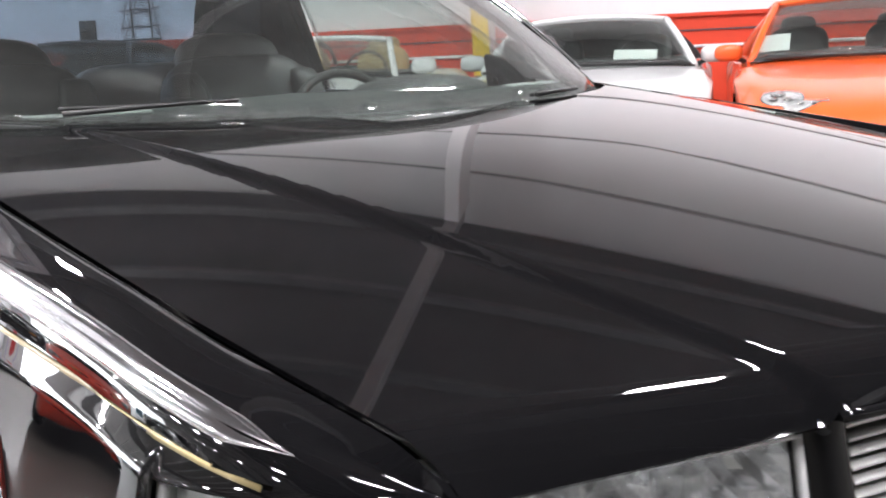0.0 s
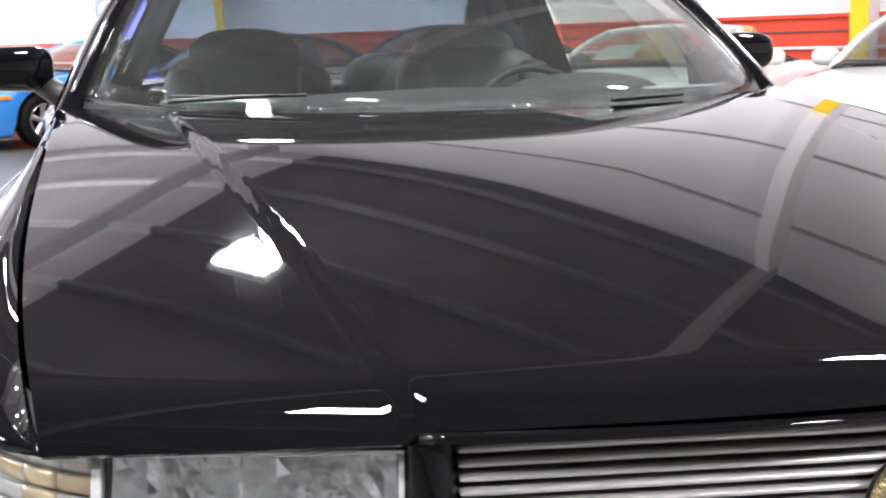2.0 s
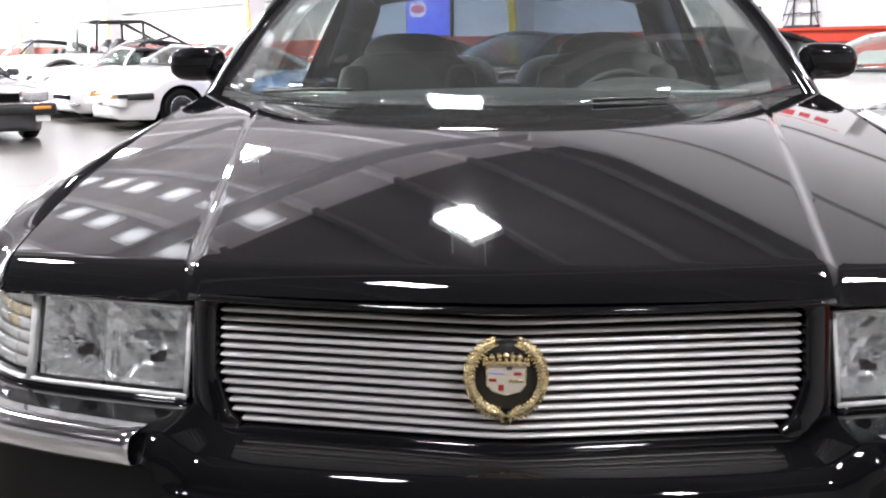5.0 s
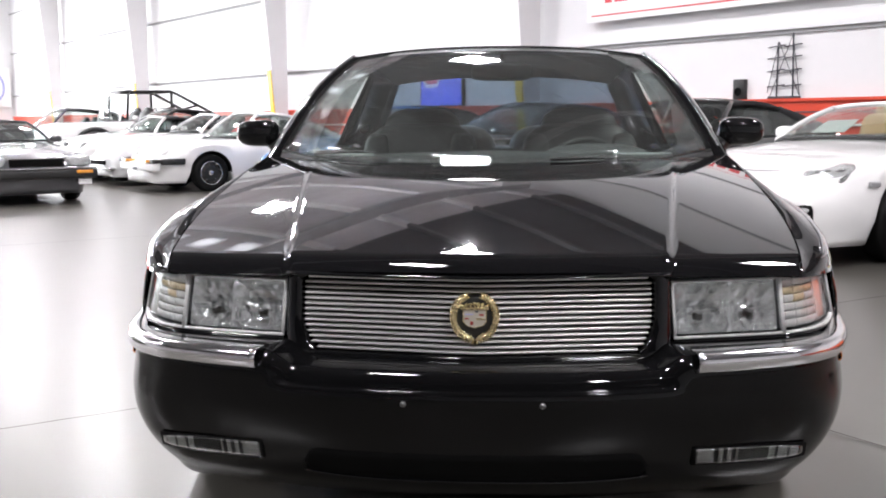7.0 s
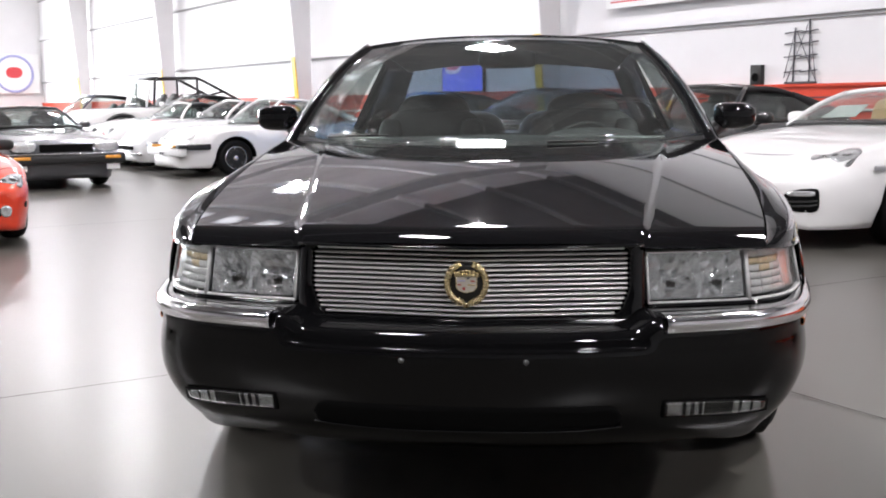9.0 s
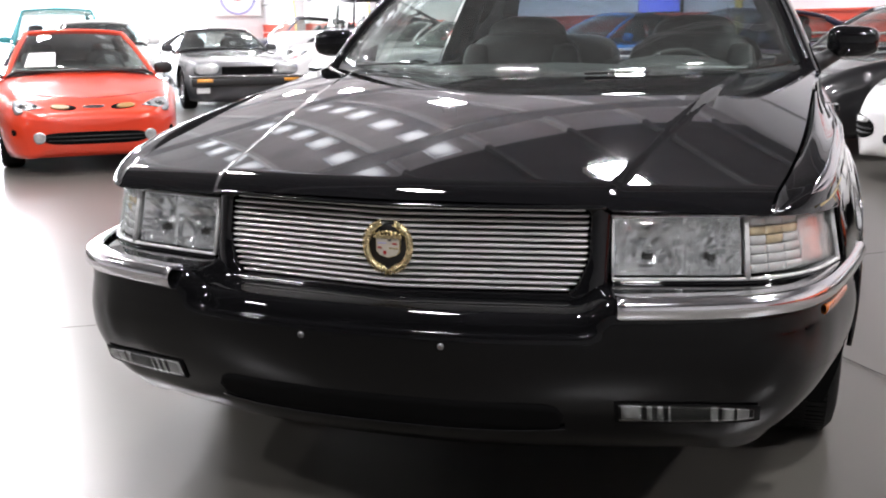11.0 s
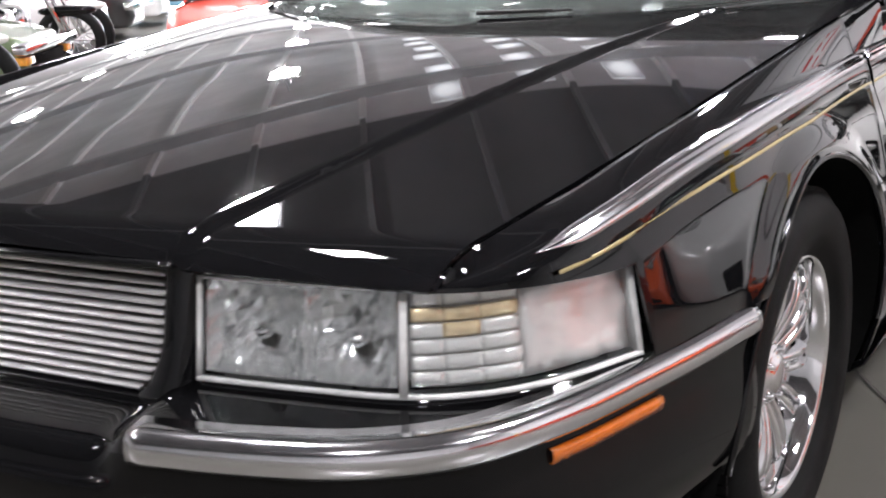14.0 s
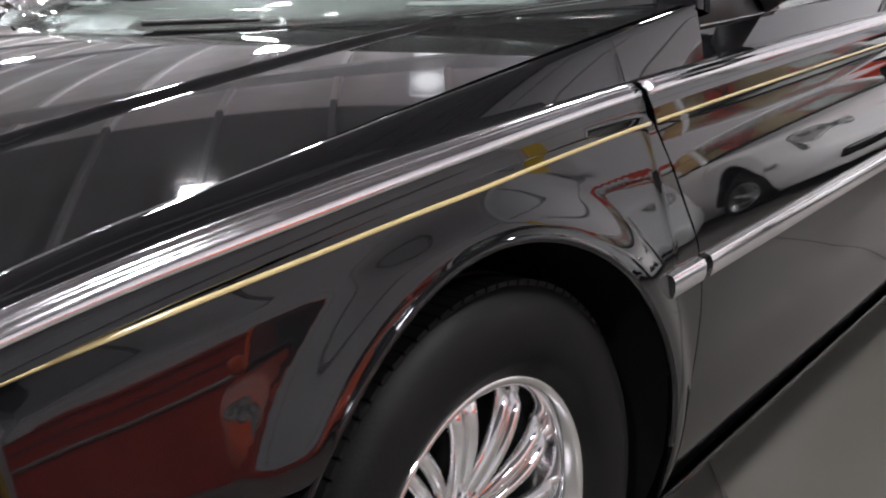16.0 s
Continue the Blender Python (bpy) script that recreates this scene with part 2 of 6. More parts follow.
def curve(points):
    """A smooth function through (key, value...) points, value by value."""
    k = [p[0] for p in points]
    v = [np.array(p[1:], float) for p in points]
    n = len(k)
    t = []
    for i in range(n):
        a, b = max(i - 1, 0), min(i + 1, n - 1)
        t.append((v[b] - v[a]) / (k[b] - k[a]))

    def at(x):
        x = min(max(x, k[0]), k[-1])
        i = 0
        while i < n - 2 and x > k[i + 1]:
            i += 1
        h = k[i + 1] - k[i]
        u = (x - k[i]) / h
        r = ((2 * u**3 - 3 * u**2 + 1) * v[i] + (u**3 - 2 * u**2 + u) * h * t[i]
             + (-2 * u**3 + 3 * u**2) * v[i + 1] + (u**3 - u**2) * h * t[i + 1])
        return float(r[0]) if len(r) == 1 else tuple(float(c) for c in r)
    return at


def steps(a, b, n):
    return [a + (b - a) * i / n for i in range(n + 1)]


def smooth01(x):
    x = min(max(x, 0.0), 1.0)
    return x * x * (3 - 2 * x)


# ---- the hall ----
def slab(name, m, x0, y0, z0, x1, y1, z1, mat, label="", bevel=0.0, category="structure"):
    bm = box(bmesh.new(), x0, y0, z0, x1, y1, z1, bevel)
    ob = link(name, bm, mat, False)
    ob.matrix_basis = m
    return tagged(ob, label, category, kind="structure")


ALONG0, ALONG1, OUT1 = -14.0, 44.0, 34.0
H0 = hall_pose(0, 0, 0)
# in hall coordinates x runs along the wall; with this turn the inside of the hall lies towards +y
floor_m = H0
slab("floor", floor_m, ALONG0, -0.5, -0.3, ALONG1, OUT1 + 0.5, 0.0, M["floor"], "polished pale grey concrete showroom floor", category="floor")
RED_Z = 1.32
slab("wall_back", H0, ALONG0, -0.30, RED_Z, ALONG1, 0.0, CEIL_Z, M["wall"], "tall white painted panel wall", category="wall")
slab("wall_band", H0, ALONG0, -0.30, 0.0, ALONG1, 0.06, RED_Z, M["wall_red"], "orange-red painted lower wall with a ledge", category="wall")
# the far end stands open to daylight: wall on both sides of a wide doorway and over it
DOOR_A, DOOR_B, DOOR_H = 2.5, 20.0, 5.2
slab("wall_far", H0, ALONG1, -0.3, 0.0, ALONG1 + 0.3, DOOR_A, CEIL_Z, M["wall"], "white painted end wall beside the open doorway", category="wall")
slab("wall_far_end", H0, ALONG1, DOOR_B, 0.0, ALONG1 + 0.3, OUT1 + 0.3, CEIL_Z, M["wall"], "white painted end wall beside the open doorway", category="wall")
slab("wall_far_top", H0, ALONG1, DOOR_A, DOOR_H, ALONG1 + 0.3, DOOR_B, CEIL_Z, M["wall"], "white painted wall over the open doorway", category="wall")
slab("ground", H0, ALONG1 + 0.3, -20, -0.3, ALONG1 + 60, 60, -0.02, M["floor"], "pale concrete forecourt outside the doorway", category="ground")
sky = bpy.data.lights.new("doorway_daylight", "AREA")
sky.shape, sky.size, sky.size_y, sky.energy, sky.color = "RECTANGLE", DOOR_B - DOOR_A, DOOR_H, 3200.0, (0.95, 0.98, 1.0)
sky_lamp = new("doorway_daylight", sky)
sp = hall(ALONG1 + 0.1, (DOOR_A + DOOR_B) / 2, DOOR_H / 2)
inward = Vector((-R2.x, -R2.y, 0))
sky_lamp.matrix_basis = Matrix.Translation(sp) @ inward.to_track_quat("-Z", "Y").to_matrix().to_4x4()
slab("wall_near", H0, ALONG0 - 0.3, -0.3, 0.0, ALONG0, OUT1 + 0.3, CEIL_Z, M["wall"], "white painted end wall", category="wall")
slab("wall_front", H0, ALONG0, OUT1, 0.0, ALONG1, OUT1 + 0.3, CEIL_Z, M["wall"], "white painted front wall", category="wall")
# the ceiling is dark grey over the near bays and white beyond the second rafter
FAR_CEIL = 10.3
slab("ceiling", H0, ALONG0 - 0.3, -0.3, CEIL_Z, FAR_CEIL, OUT1 + 0.3, CEIL_Z + 0.2, M["ceiling"], "dark grey near part of the ceiling", category="ceiling")
slab("ceiling_far", H0, FAR_CEIL, -0.3, CEIL_Z, ALONG1 + 0.3, OUT1 + 0.3, CEIL_Z + 0.2, M["ceiling_white"], "white far part of the ceiling", category="ceiling")

# ---- the black coupe ----
coupe = tagged(new("coupe"), "glossy black two-door luxury coupe with gold pinstripe and chrome grille", "car")
WHEEL_Y, WHEEL_Z, ARCH_R, ARCH_Y = 1.04, 0.335, 0.397, 1.020
REAR_WHEEL_Y = WHEEL_Y + 2.743

# plan outline of the nose from the middle round to the front wheel: key -> x, y
nose = curve([(0, 0.0, -0.105), (1, 0.15, -0.100), (2, 0.30, -0.080), (3, 0.46, -0.040), (4, 0.605, 0.008), (5, 0.714, 0.062),
              (6, 0.797, 0.145), (7, 0.848, 0.262), (8, 0.882, 0.40), (9, 0.910, 0.54), (10, 0.932, 0.68)])
NOSE_STEPS = steps(0, 10, 80)


def nose_frame(k):
    x, y = nose(k)
    x1, y1 = nose(min(k + 0.02, 10))
    x0, y0 = nose(max(k - 0.02, 0))
    d = Vector((x1 - x0, y1 - y0)).normalized()
    return Vector((x, y)), Vector((d.y, -d.x))      # place, outward normal


def nose_sweep(profile, k0, k1, n, side=0, bm=None):
    """Sweep (out, z) points along the nose outline; side 0 sweeps both halves in one piece."""
    rows = []
    ks = steps(k0, k1, n)
    if side == 0:
        ks = [-k for k in reversed(ks)] + ks[1:] if k0 == 0 else ks
    for k in ks:
        p, nrm = nose_frame(abs(k))
        s = -1 if (k < 0 or side < 0) else 1
        pr = profile(abs(k)) if callable(profile) else profile
        rows.append([(s * (p.x + nrm.x * o), p.y + nrm.y * o, z) for o, z in pr])
    return grid(rows, bm)


def bumper_profile(k):
    x, _ = nose(k)
    mid = 1 - smooth01((x - 0.40) / 0.06)          # lower, set-back middle
    top = 0.585 - 0.030 * mid
    setb = -0.012 * mid
    full = 0.016 * smooth01((x - 0.62) / 0.18)     # fuller corners
    return [(3 * full - 0.16, top + 0.004), (-0.05 + setb, top), (-0.022 + setb, top - 0.006), (-0.008 + setb, top - 0.020),
            (setb * 0.8 - 0.002, top - 0.040), (setb * 0.4, 0.515), (0.15 * full, 0.50), (0.4 * full, 0.47), (0.65 * full - 0.003, 0.44), (0.9 * full - 0.012, 0.40),
            (full - 0.028, 0.36), (full - 0.048, 0.325), (0.8 * full - 0.068, 0.295), (full - 0.098, 0.268), (2 * full - 0.132, 0.246), (3.2 * full - 0.170, 0.233), (4.2 * full - 0.215, 0.228)]


def bumper_fine(k):
    """The bumper's section through its key points, drawn fine."""
    pr = bumper_profile(k)
    at = curve([(i, o, z) for i, (o, z) in enumerate(pr)])
    return [at(i) for i in steps(0, len(pr) - 1, 4 * (len(pr) - 1))]


part("bumper", thick(nose_sweep(bumper_fine, 0, 10, 100), -0.004), M["weak_coat_paint"], coupe)

def face_y(x, z):
    """How far forward the bumper's face stands at a width and height."""
    lo, hi = 0.0, 10.0
    for _ in range(30):
        mid = (lo + hi) / 2
        lo, hi = (mid, hi) if nose(mid)[0] < abs(x) else (lo, mid)
    pr = bumper_profile(lo)
    o = pr[-1][0]
    for (o0, z0), (o1, z1) in zip(pr, pr[1:]):
        if z1 <= z <= z0 and z0 > z1:
            o = o0 + (o1 - o0) * (z0 - z) / (z0 - z1)
    p, nrm = nose_frame(lo)
    return p.y + nrm.y * o, nrm


def face_point(x, z, out=0.0):
    y, nrm = face_y(x, z)
    return (x + math.copysign(nrm.x, x) * out if x else 0.0, y + nrm.y * out, z)


def face_patch(outline, out, bm=None, cols=24, rows=4):
    """A patch that lies on the bumper's face: outline(u) -> x, z low, z high."""
    g = []
    for u in steps(0, 1, cols):
        x, za, zb = outline(u)
        g.append([face_point(x, z, out) for z in steps(za, zb, rows)])
    return grid(g, bm)


def mouth(u):
    x = -0.37 + 0.74 * u
    e = min(u, 1 - u) / 0.06
    r = math.sqrt(max(0.0, 1 - (1 - min(e, 1.0)) ** 2))
    c = 0.345
    return x, c - 0.036 * r - 0.001, c + 0.030 * r + 0.001


# the face is uncut: this black patch paints the shade inside the intake
part("air_intake", thick(face_patch(mouth, 0.002, cols=60), 0.003), M["dark_void"], coupe, "lower air intake drawn as a black patch")
lip = bmesh.new()
tube([face_point(x, 0.306 + 0.012 * (abs(x) / 0.37) ** 4, 0.003) for x in steps(-0.37, 0.37, 40)], 0.0035, 6, lip)
part("intake_lip", lip, M["black_paint"], coupe)

# number-plate screws
for sx in (-0.145, 0.145):
    p = Vector(face_point(sx, 0.490, 0.0))
    b = lathe([(0.0, 0.005), (0.003, 0.005), (0.006, 0.003), (0.007, 0.0)], 14, "z")
    bmesh.ops.transform(b, matrix=Matrix.Translation(p) @ Matrix.Rotation(radians(90), 4, "X"), verts=b.verts)
    part("plate_screw", b, M["screw"], coupe, "small dull screw")

# chrome strip on each shoulder of the bumper
strip_prof = [(-0.030, 0.593), (-0.004, 0.592), (0.006, 0.590), (0.013, 0.582), (0.016, 0.570), (0.014, 0.558), (0.010, 0.552), (0.006, 0.549), (-0.004, 0.547)]
for s in (-1, 1):
    part("bumper_strip", thick(nose_sweep(strip_prof, 3.05, 9.93, 70, s), -0.002), M["strip_chrome"], coupe, "broad chrome strip on the bumper")

# amber side markers
for s in (-1, 1):
    rows = []
    for k in steps(6.85, 8.30, 14):
        p, nrm = nose_frame(k)
        taper = 0.010
        rows.append([(s * (p.x + nrm.x * o), p.y + nrm.y * o, z) for o, z in
                     [(-0.004, 0.526 + taper), (0.004, 0.525 + taper), (0.006, 0.526), (0.004, 0.527 - taper), (-0.004, 0.526 - taper)]])
    part("side_marker", thick(grid(rows), -0.001), M["amber_deep"], coupe, "amber side marker lamp")

# fog lamps, each on a flush black patch that draws its recess
for s in (-1, 1):
    def fog_patch(u):
        x = 0.465 + 0.265 * u
        r = 1 - 0.25 * u ** 6
        return s * x, 0.361 - 0.010 * u - 0.024 * r, 0.361 - 0.010 * u + 0.022 * r
    fog = part("fog_lamp", thick(face_patch(fog_patch, 0.0015, cols=16), 0.002), M["dark_void"], coupe, "fog lamp on a flush black patch")

    def fog_glass(u):
        x = 0.472 + 0.245 * u
        r = 1 - 0.45 * u ** 5
        return s * x, 0.361 - 0.010 * u - 0.019 * r, 0.361 - 0.010 * u + 0.018 * r
    part("fog_lens", thick(face_patch(fog_glass, 0.006, cols=16), 0.002), M["lens"], fog)
    for u0, u1 in ((0.02, 0.17), (0.21, 0.25), (0.29, 0.33), (0.37, 0.39), (0.68, 0.74), (0.77, 0.86), (0.88, 0.97)):
        def refl(u):
            return fog_glass(u0 + (u1 - u0) * u)
        part("fog_reflector", thick(face_patch(refl, 0.0035, cols=5), 0.001), M["fog_chrome"], fog)

# ---- bonnet ----
def HS(v):
    """Bonnet edge beside the wing, front to back: x, y, z."""
    y = 0.178 + 1.512 * v
    x = 0.728 + 0.094 * (1 - math.exp(-(y - 0.178) / 0.5)) / (1 - math.exp(-2.884))
    z = 0.776 + 0.1475 * (y - 0.31) - 0.0264 * (y - 0.31) * (y - 0.92)
    z -= 0.030 * max(0.0, 1 - (y - 0.178) / 0.09) ** 2.5
    x += 0.03 * max(0.0, y - 0.9) ** 2
    return x, y, z


def HM(v):
    """Middle line of the bonnet: y, z."""
    y = 0.018 + 1.112 * v
    z = 0.7605 + 0.205 * y - 0.028 * y * y - 0.070 * max(0.0, y - 0.55) ** 2.5
    z -= 0.024 * max(0.0, 1 - (y - 0.018) / 0.06) ** 2.5
    return y, z


def crease_x(v):
    return 0.428 + 0.190 * v ** 1.05


def hood_point(s, v):
    """s runs from -1 to 1 across, v from the lip to the screen."""
    ex, ey, ez = HS(v)
    my, mz = HM(v)
    a = abs(s)
    x = ex * a
    y = my + (ey - my) * (a ** 1.6 * (1 - v) + a ** 2.6 * v)
    z = mz + (ez - mz) * a * a
    up = 1 - smooth01((x - crease_x(v) + 0.007) / 0.014)
    z += 0.009 * up * (1 - 0.45 * v)
    return (math.copysign(x, s), y, z)


def hood_cols():
    out = []
    for i in range(-96, 97):
        out.append(i / 96)
    return out


vs_h = steps(0, 0.1, 16) + steps(0.11, 1.0, 54)
hood_rows = [[hood_point(s, v) for s in hood_cols()] for v in vs_h]
hood = sharp(part("bonnet", thick(grid(hood_rows), -0.006), M["black_paint"], coupe, "long black bonnet with two raised creases"), 50)

# ---- wings ----
side_x = curve([(0.19, 0.898), (0.30, 0.932), (0.42, 0.948), (0.50, 0.9495), (0.58, 0.9465), (0.65, 0.941), (0.71, 0.9275), (0.76, 0.910), (0.80, 0.898), (0.82, 0.893), (0.85, 0.886)])
# plan taper of the flank near the nose: y -> share of inset
flank = curve([(0.168, 0.235), (0.218, 0.164), (0.295, 0.107), (0.415, 0.061), (0.55, 0.034), (0.70, 0.016), (0.90, 0.005), (1.1, 0.0),
               (3.6, 0.0), (4.2, 0.012), (4.7, 0.06), (5.0, 0.16)])
shoulder_z = curve([(0.18, 0.724), (0.28, 0.754), (0.42, 0.788), (0.60, 0.818), (0.8, 0.836), (1.0, 0.847), (1.4, 0.858), (2.4, 0.864), (3.6, 0.866), (4.6, 0.856), (5.0, 0.84)])
ROLL_W, ROLL_H = 0.034, 0.044
# shoulder in section, inward and down from the widest point: a gentle facet, a tight bend, a steep facet
ROLL = [(0.0340, 0.0), (0.0290, 0.0012), (0.0240, 0.0028), (0.0190, 0.0046), (0.0150, 0.0070), (0.0122, 0.0104), (0.0098, 0.0150), (0.0074, 0.0200), (0.0050, 0.0255), (0.0030, 0.0315), (0.0, 0.0440)]


def side_roll(z, y):
    """Width of door and quarter at a height: flank, rolled shoulder, then the slope up to the belt."""
    zs = shoulder_z(y)
    wide = side_x(zs - 0.06) - flank(y)
    if z >= zs:
        return wide - ROLL_W - 0.9 * (z - zs)
    if z > zs - ROLL_H:
        for (a0, d0), (a1, d1) in zip(ROLL, ROLL[1:]):
            if d0 <= zs - z <= d1:
                return wide - a0 + (a0 - a1) * (zs - z - d0) / (d1 - d0)
    return min(side_x(z) - flank(y), wide + 0.25 * (zs - ROLL_H - z))


WING_TILT = curve([(0.18, 0.05), (0.35, 0.085), (0.50, 0.090), (0.62, 0.072), (0.80, 0.040), (1.0, 0.020), (1.22, 0.026), (1.40, 0.020), (1.44, 0.0), (5.0, 0.0)])


def wing_lean(y, z):
    """How far the wing leans in over its lower edge."""
    return WING_TILT(y) * 1.5 * max(0.0, z - 0.713)


def flare(q):
    """Swelling of the panel round a wheel arch."""
    return 0.010 * (1 - smooth01((q - ARCH_R - 0.012) / 0.060))


def wing_low(y):
    """Lower edge of the wing: lamp, bumper seam, then the arch."""
    if y < 0.43:
        return 0.719 - 0.008 * smooth01((y - 0.15) / 0.25)
    d = abs(y - ARCH_Y)
    arch = WHEEL_Z + math.sqrt(max(0.0, ARCH_R**2 - d * d)) if d < ARCH_R else 0.0
    base = 0.592 if y < ARCH_Y else 0.235
    return max(base, arch)


def crown(u, y):
    """The wing's top rises from the bonnet gap before it falls to the shoulder."""
    c = 0.013 * smooth01((y - 0.30) / 0.35)
    return c * (1 - (1 - u / 0.3) ** 2) if u < 0.3 else c * (1 - ((u - 0.3) / 0.7) ** 2)


def wing_section(y, low, n=36, lean=0.0):
    """From the bonnet edge over the shoulder and down the flank; lean draws the edge back to the door gap."""
    v = hood_v(y)
    ex, ey, ez = HS(v)
    zs = shoulder_z(y)
    wide = side_x(zs - 0.06) - flank(y) - wing_lean(y, zs - 0.06)
    sx = ex + max(wide - ROLL_W - ex, 0.45 * (wide - ex))
    pts = []
    gap = 0.006
    for u in steps(0, 1, 8):
        x = ex + gap + (sx - ex - gap) * u
        z = ez - 0.003 + (zs - ez + 0.003) * u + crown(u, y)
        pts.append((x, y, z))
    drop = min(ROLL_H, 0.6 * max(0.002, zs - low))
    for a, d in ROLL[1:]:
        pts.append((wide - (wide - sx) * a / ROLL_W, y, zs - drop * d / ROLL_H))
    for i in range(1, n + 1):
        z = zs - drop - (zs - drop - low) * (i / n)
        x = min(side_x(z) - flank(y) - wing_lean(y, z), wide + 0.25 * (zs - drop - z))
        yy = y + lean * (DG(min(z, 0.86)) - 0.002 - y)
        pts.append((x + flare(math.hypot(yy - ARCH_Y, z - WHEEL_Z)), yy, z))
    return pts


def hood_v(y):
    lo, hi = 0.0, 1.0
    for _ in range(30):
        m = (lo + hi) / 2
        lo, hi = (m, hi) if HS(m)[1] < y else (lo, m)
    return lo


ys_w = steps(0.182, 0.43, 20) + steps(0.4305, 0.622, 12) + [ARCH_Y - ARCH_R * math.cos(a) for a in steps(0.02, math.pi - 0.02, 48)]


def door_gap(z):
    """The line where the wing meets the door."""
    return DG(z)


DG = curve([(0.2, 1.44), (0.41, 1.47), (0.56, 1.50), (0.70, 1.47), (0.86, 1.43), (0.95, 1.42)])

for s in (-1, 1):
    rows = [[(s * x, y, z) for x, y, z in wing_section(y, wing_low(y))] for y in ys_w]
    # the last columns lean back to the door gap
    for lean in steps(0, 1, 6):
        rows.append([(s * x, y, z) for x, y, z in wing_section(1.4205, 0.235, 36, lean)])
    sharp(part("front_wing", thick(grid(rows), -0.005), M["black_paint"], coupe), 50)
    # rolled lip of the wheel arch and the dark liner behind it
    lipb = bmesh.new()
    pts = []
    for a in steps(0.03, math.pi - 0.0, 40):
        y, z = ARCH_Y - ARCH_R * math.cos(a), WHEEL_Z + ARCH_R * math.sin(a)
        pts.append((s * (side_x(z) - flank(y) + 0.004), y, z))
    tube(pts, 0.006, 6, lipb)
    part("arch_lip", lipb, M["black_paint"], coupe)
    liner = []
    for a in steps(-0.35, math.pi + 0.3, 30):
        y, z = ARCH_Y - (ARCH_R + 0.004) * math.cos(a), WHEEL_Z + (ARCH_R + 0.004) * math.sin(a)
        liner.append([(s * (side_x(min(max(z, .2), .8)) - flank(y) - 0.006), y, z), (s * 0.62, y, z), (s * 0.60, WHEEL_Y, WHEEL_Z)])
    part("arch_liner", grid(liner), M["dark_void"], coupe, "matt black wheel arch liner")

# upper rear corner of the wing, beside the screen
for s in (-1, 1):
    rows = []
    for y in steps(1.4205, 1.67, 12):
        ex, ey, ez = HS(hood_v(min(y, 1.68)))
        zs = shoulder_z(y)
        sx = side_x(zs - 0.06) - ROLL_W
        zi = ez - 0.003
        row = [(s * (ex + 0.006 + (sx - ex - 0.006) * u), y, zi + (zs + 0.0005 - zi) * u + crown(u, y)) for u in steps(0, 1, 8)]
        rows.append(row + [(s * (sx + 0.004), y, zs - 0.001)])
    sharp(part("wing_corner", thick(grid(rows), -0.004), M["black_paint"], coupe), 50)


PIN = curve([(0.30, 0.727), (0.42, 0.747), (0.60, 0.767), (0.75, 0.778), (1.0, 0.791), (1.5, 0.804), (3.0, 0.810), (4.7, 0.808)])


# ---- doors, quarters, sills ----
def flank_sheet(y_cols, low, z_top, s, gap=None):
    rows = []
    for i, y in enumerate(y_cols):
        col = []
        zt = z_top(y)
        lo = low(y)
        for u in steps(0, 0.11, 22) + steps(0.13, 1, 20):
            z = zt + (lo - zt) * u
            x = side_roll(z, y)
            yy = y
            if gap and i == 0:
                yy = DG(min(z, 0.95)) + 0.002
            dd = math.hypot(y - REAR_WHEEL_Y, z - WHEEL_Z)
            x += flare(dd)
            col.append((s * x, yy, z))
        rows.append(col)
    return rows


def quarter_low(y):
    d = abs(y - REAR_WHEEL_Y)
    return max(0.235 if y < REAR_WHEEL_Y else 0.28, WHEEL_Z + math.sqrt(max(0, ARCH_R**2 - d * d)) if d < ARCH_R else 0)


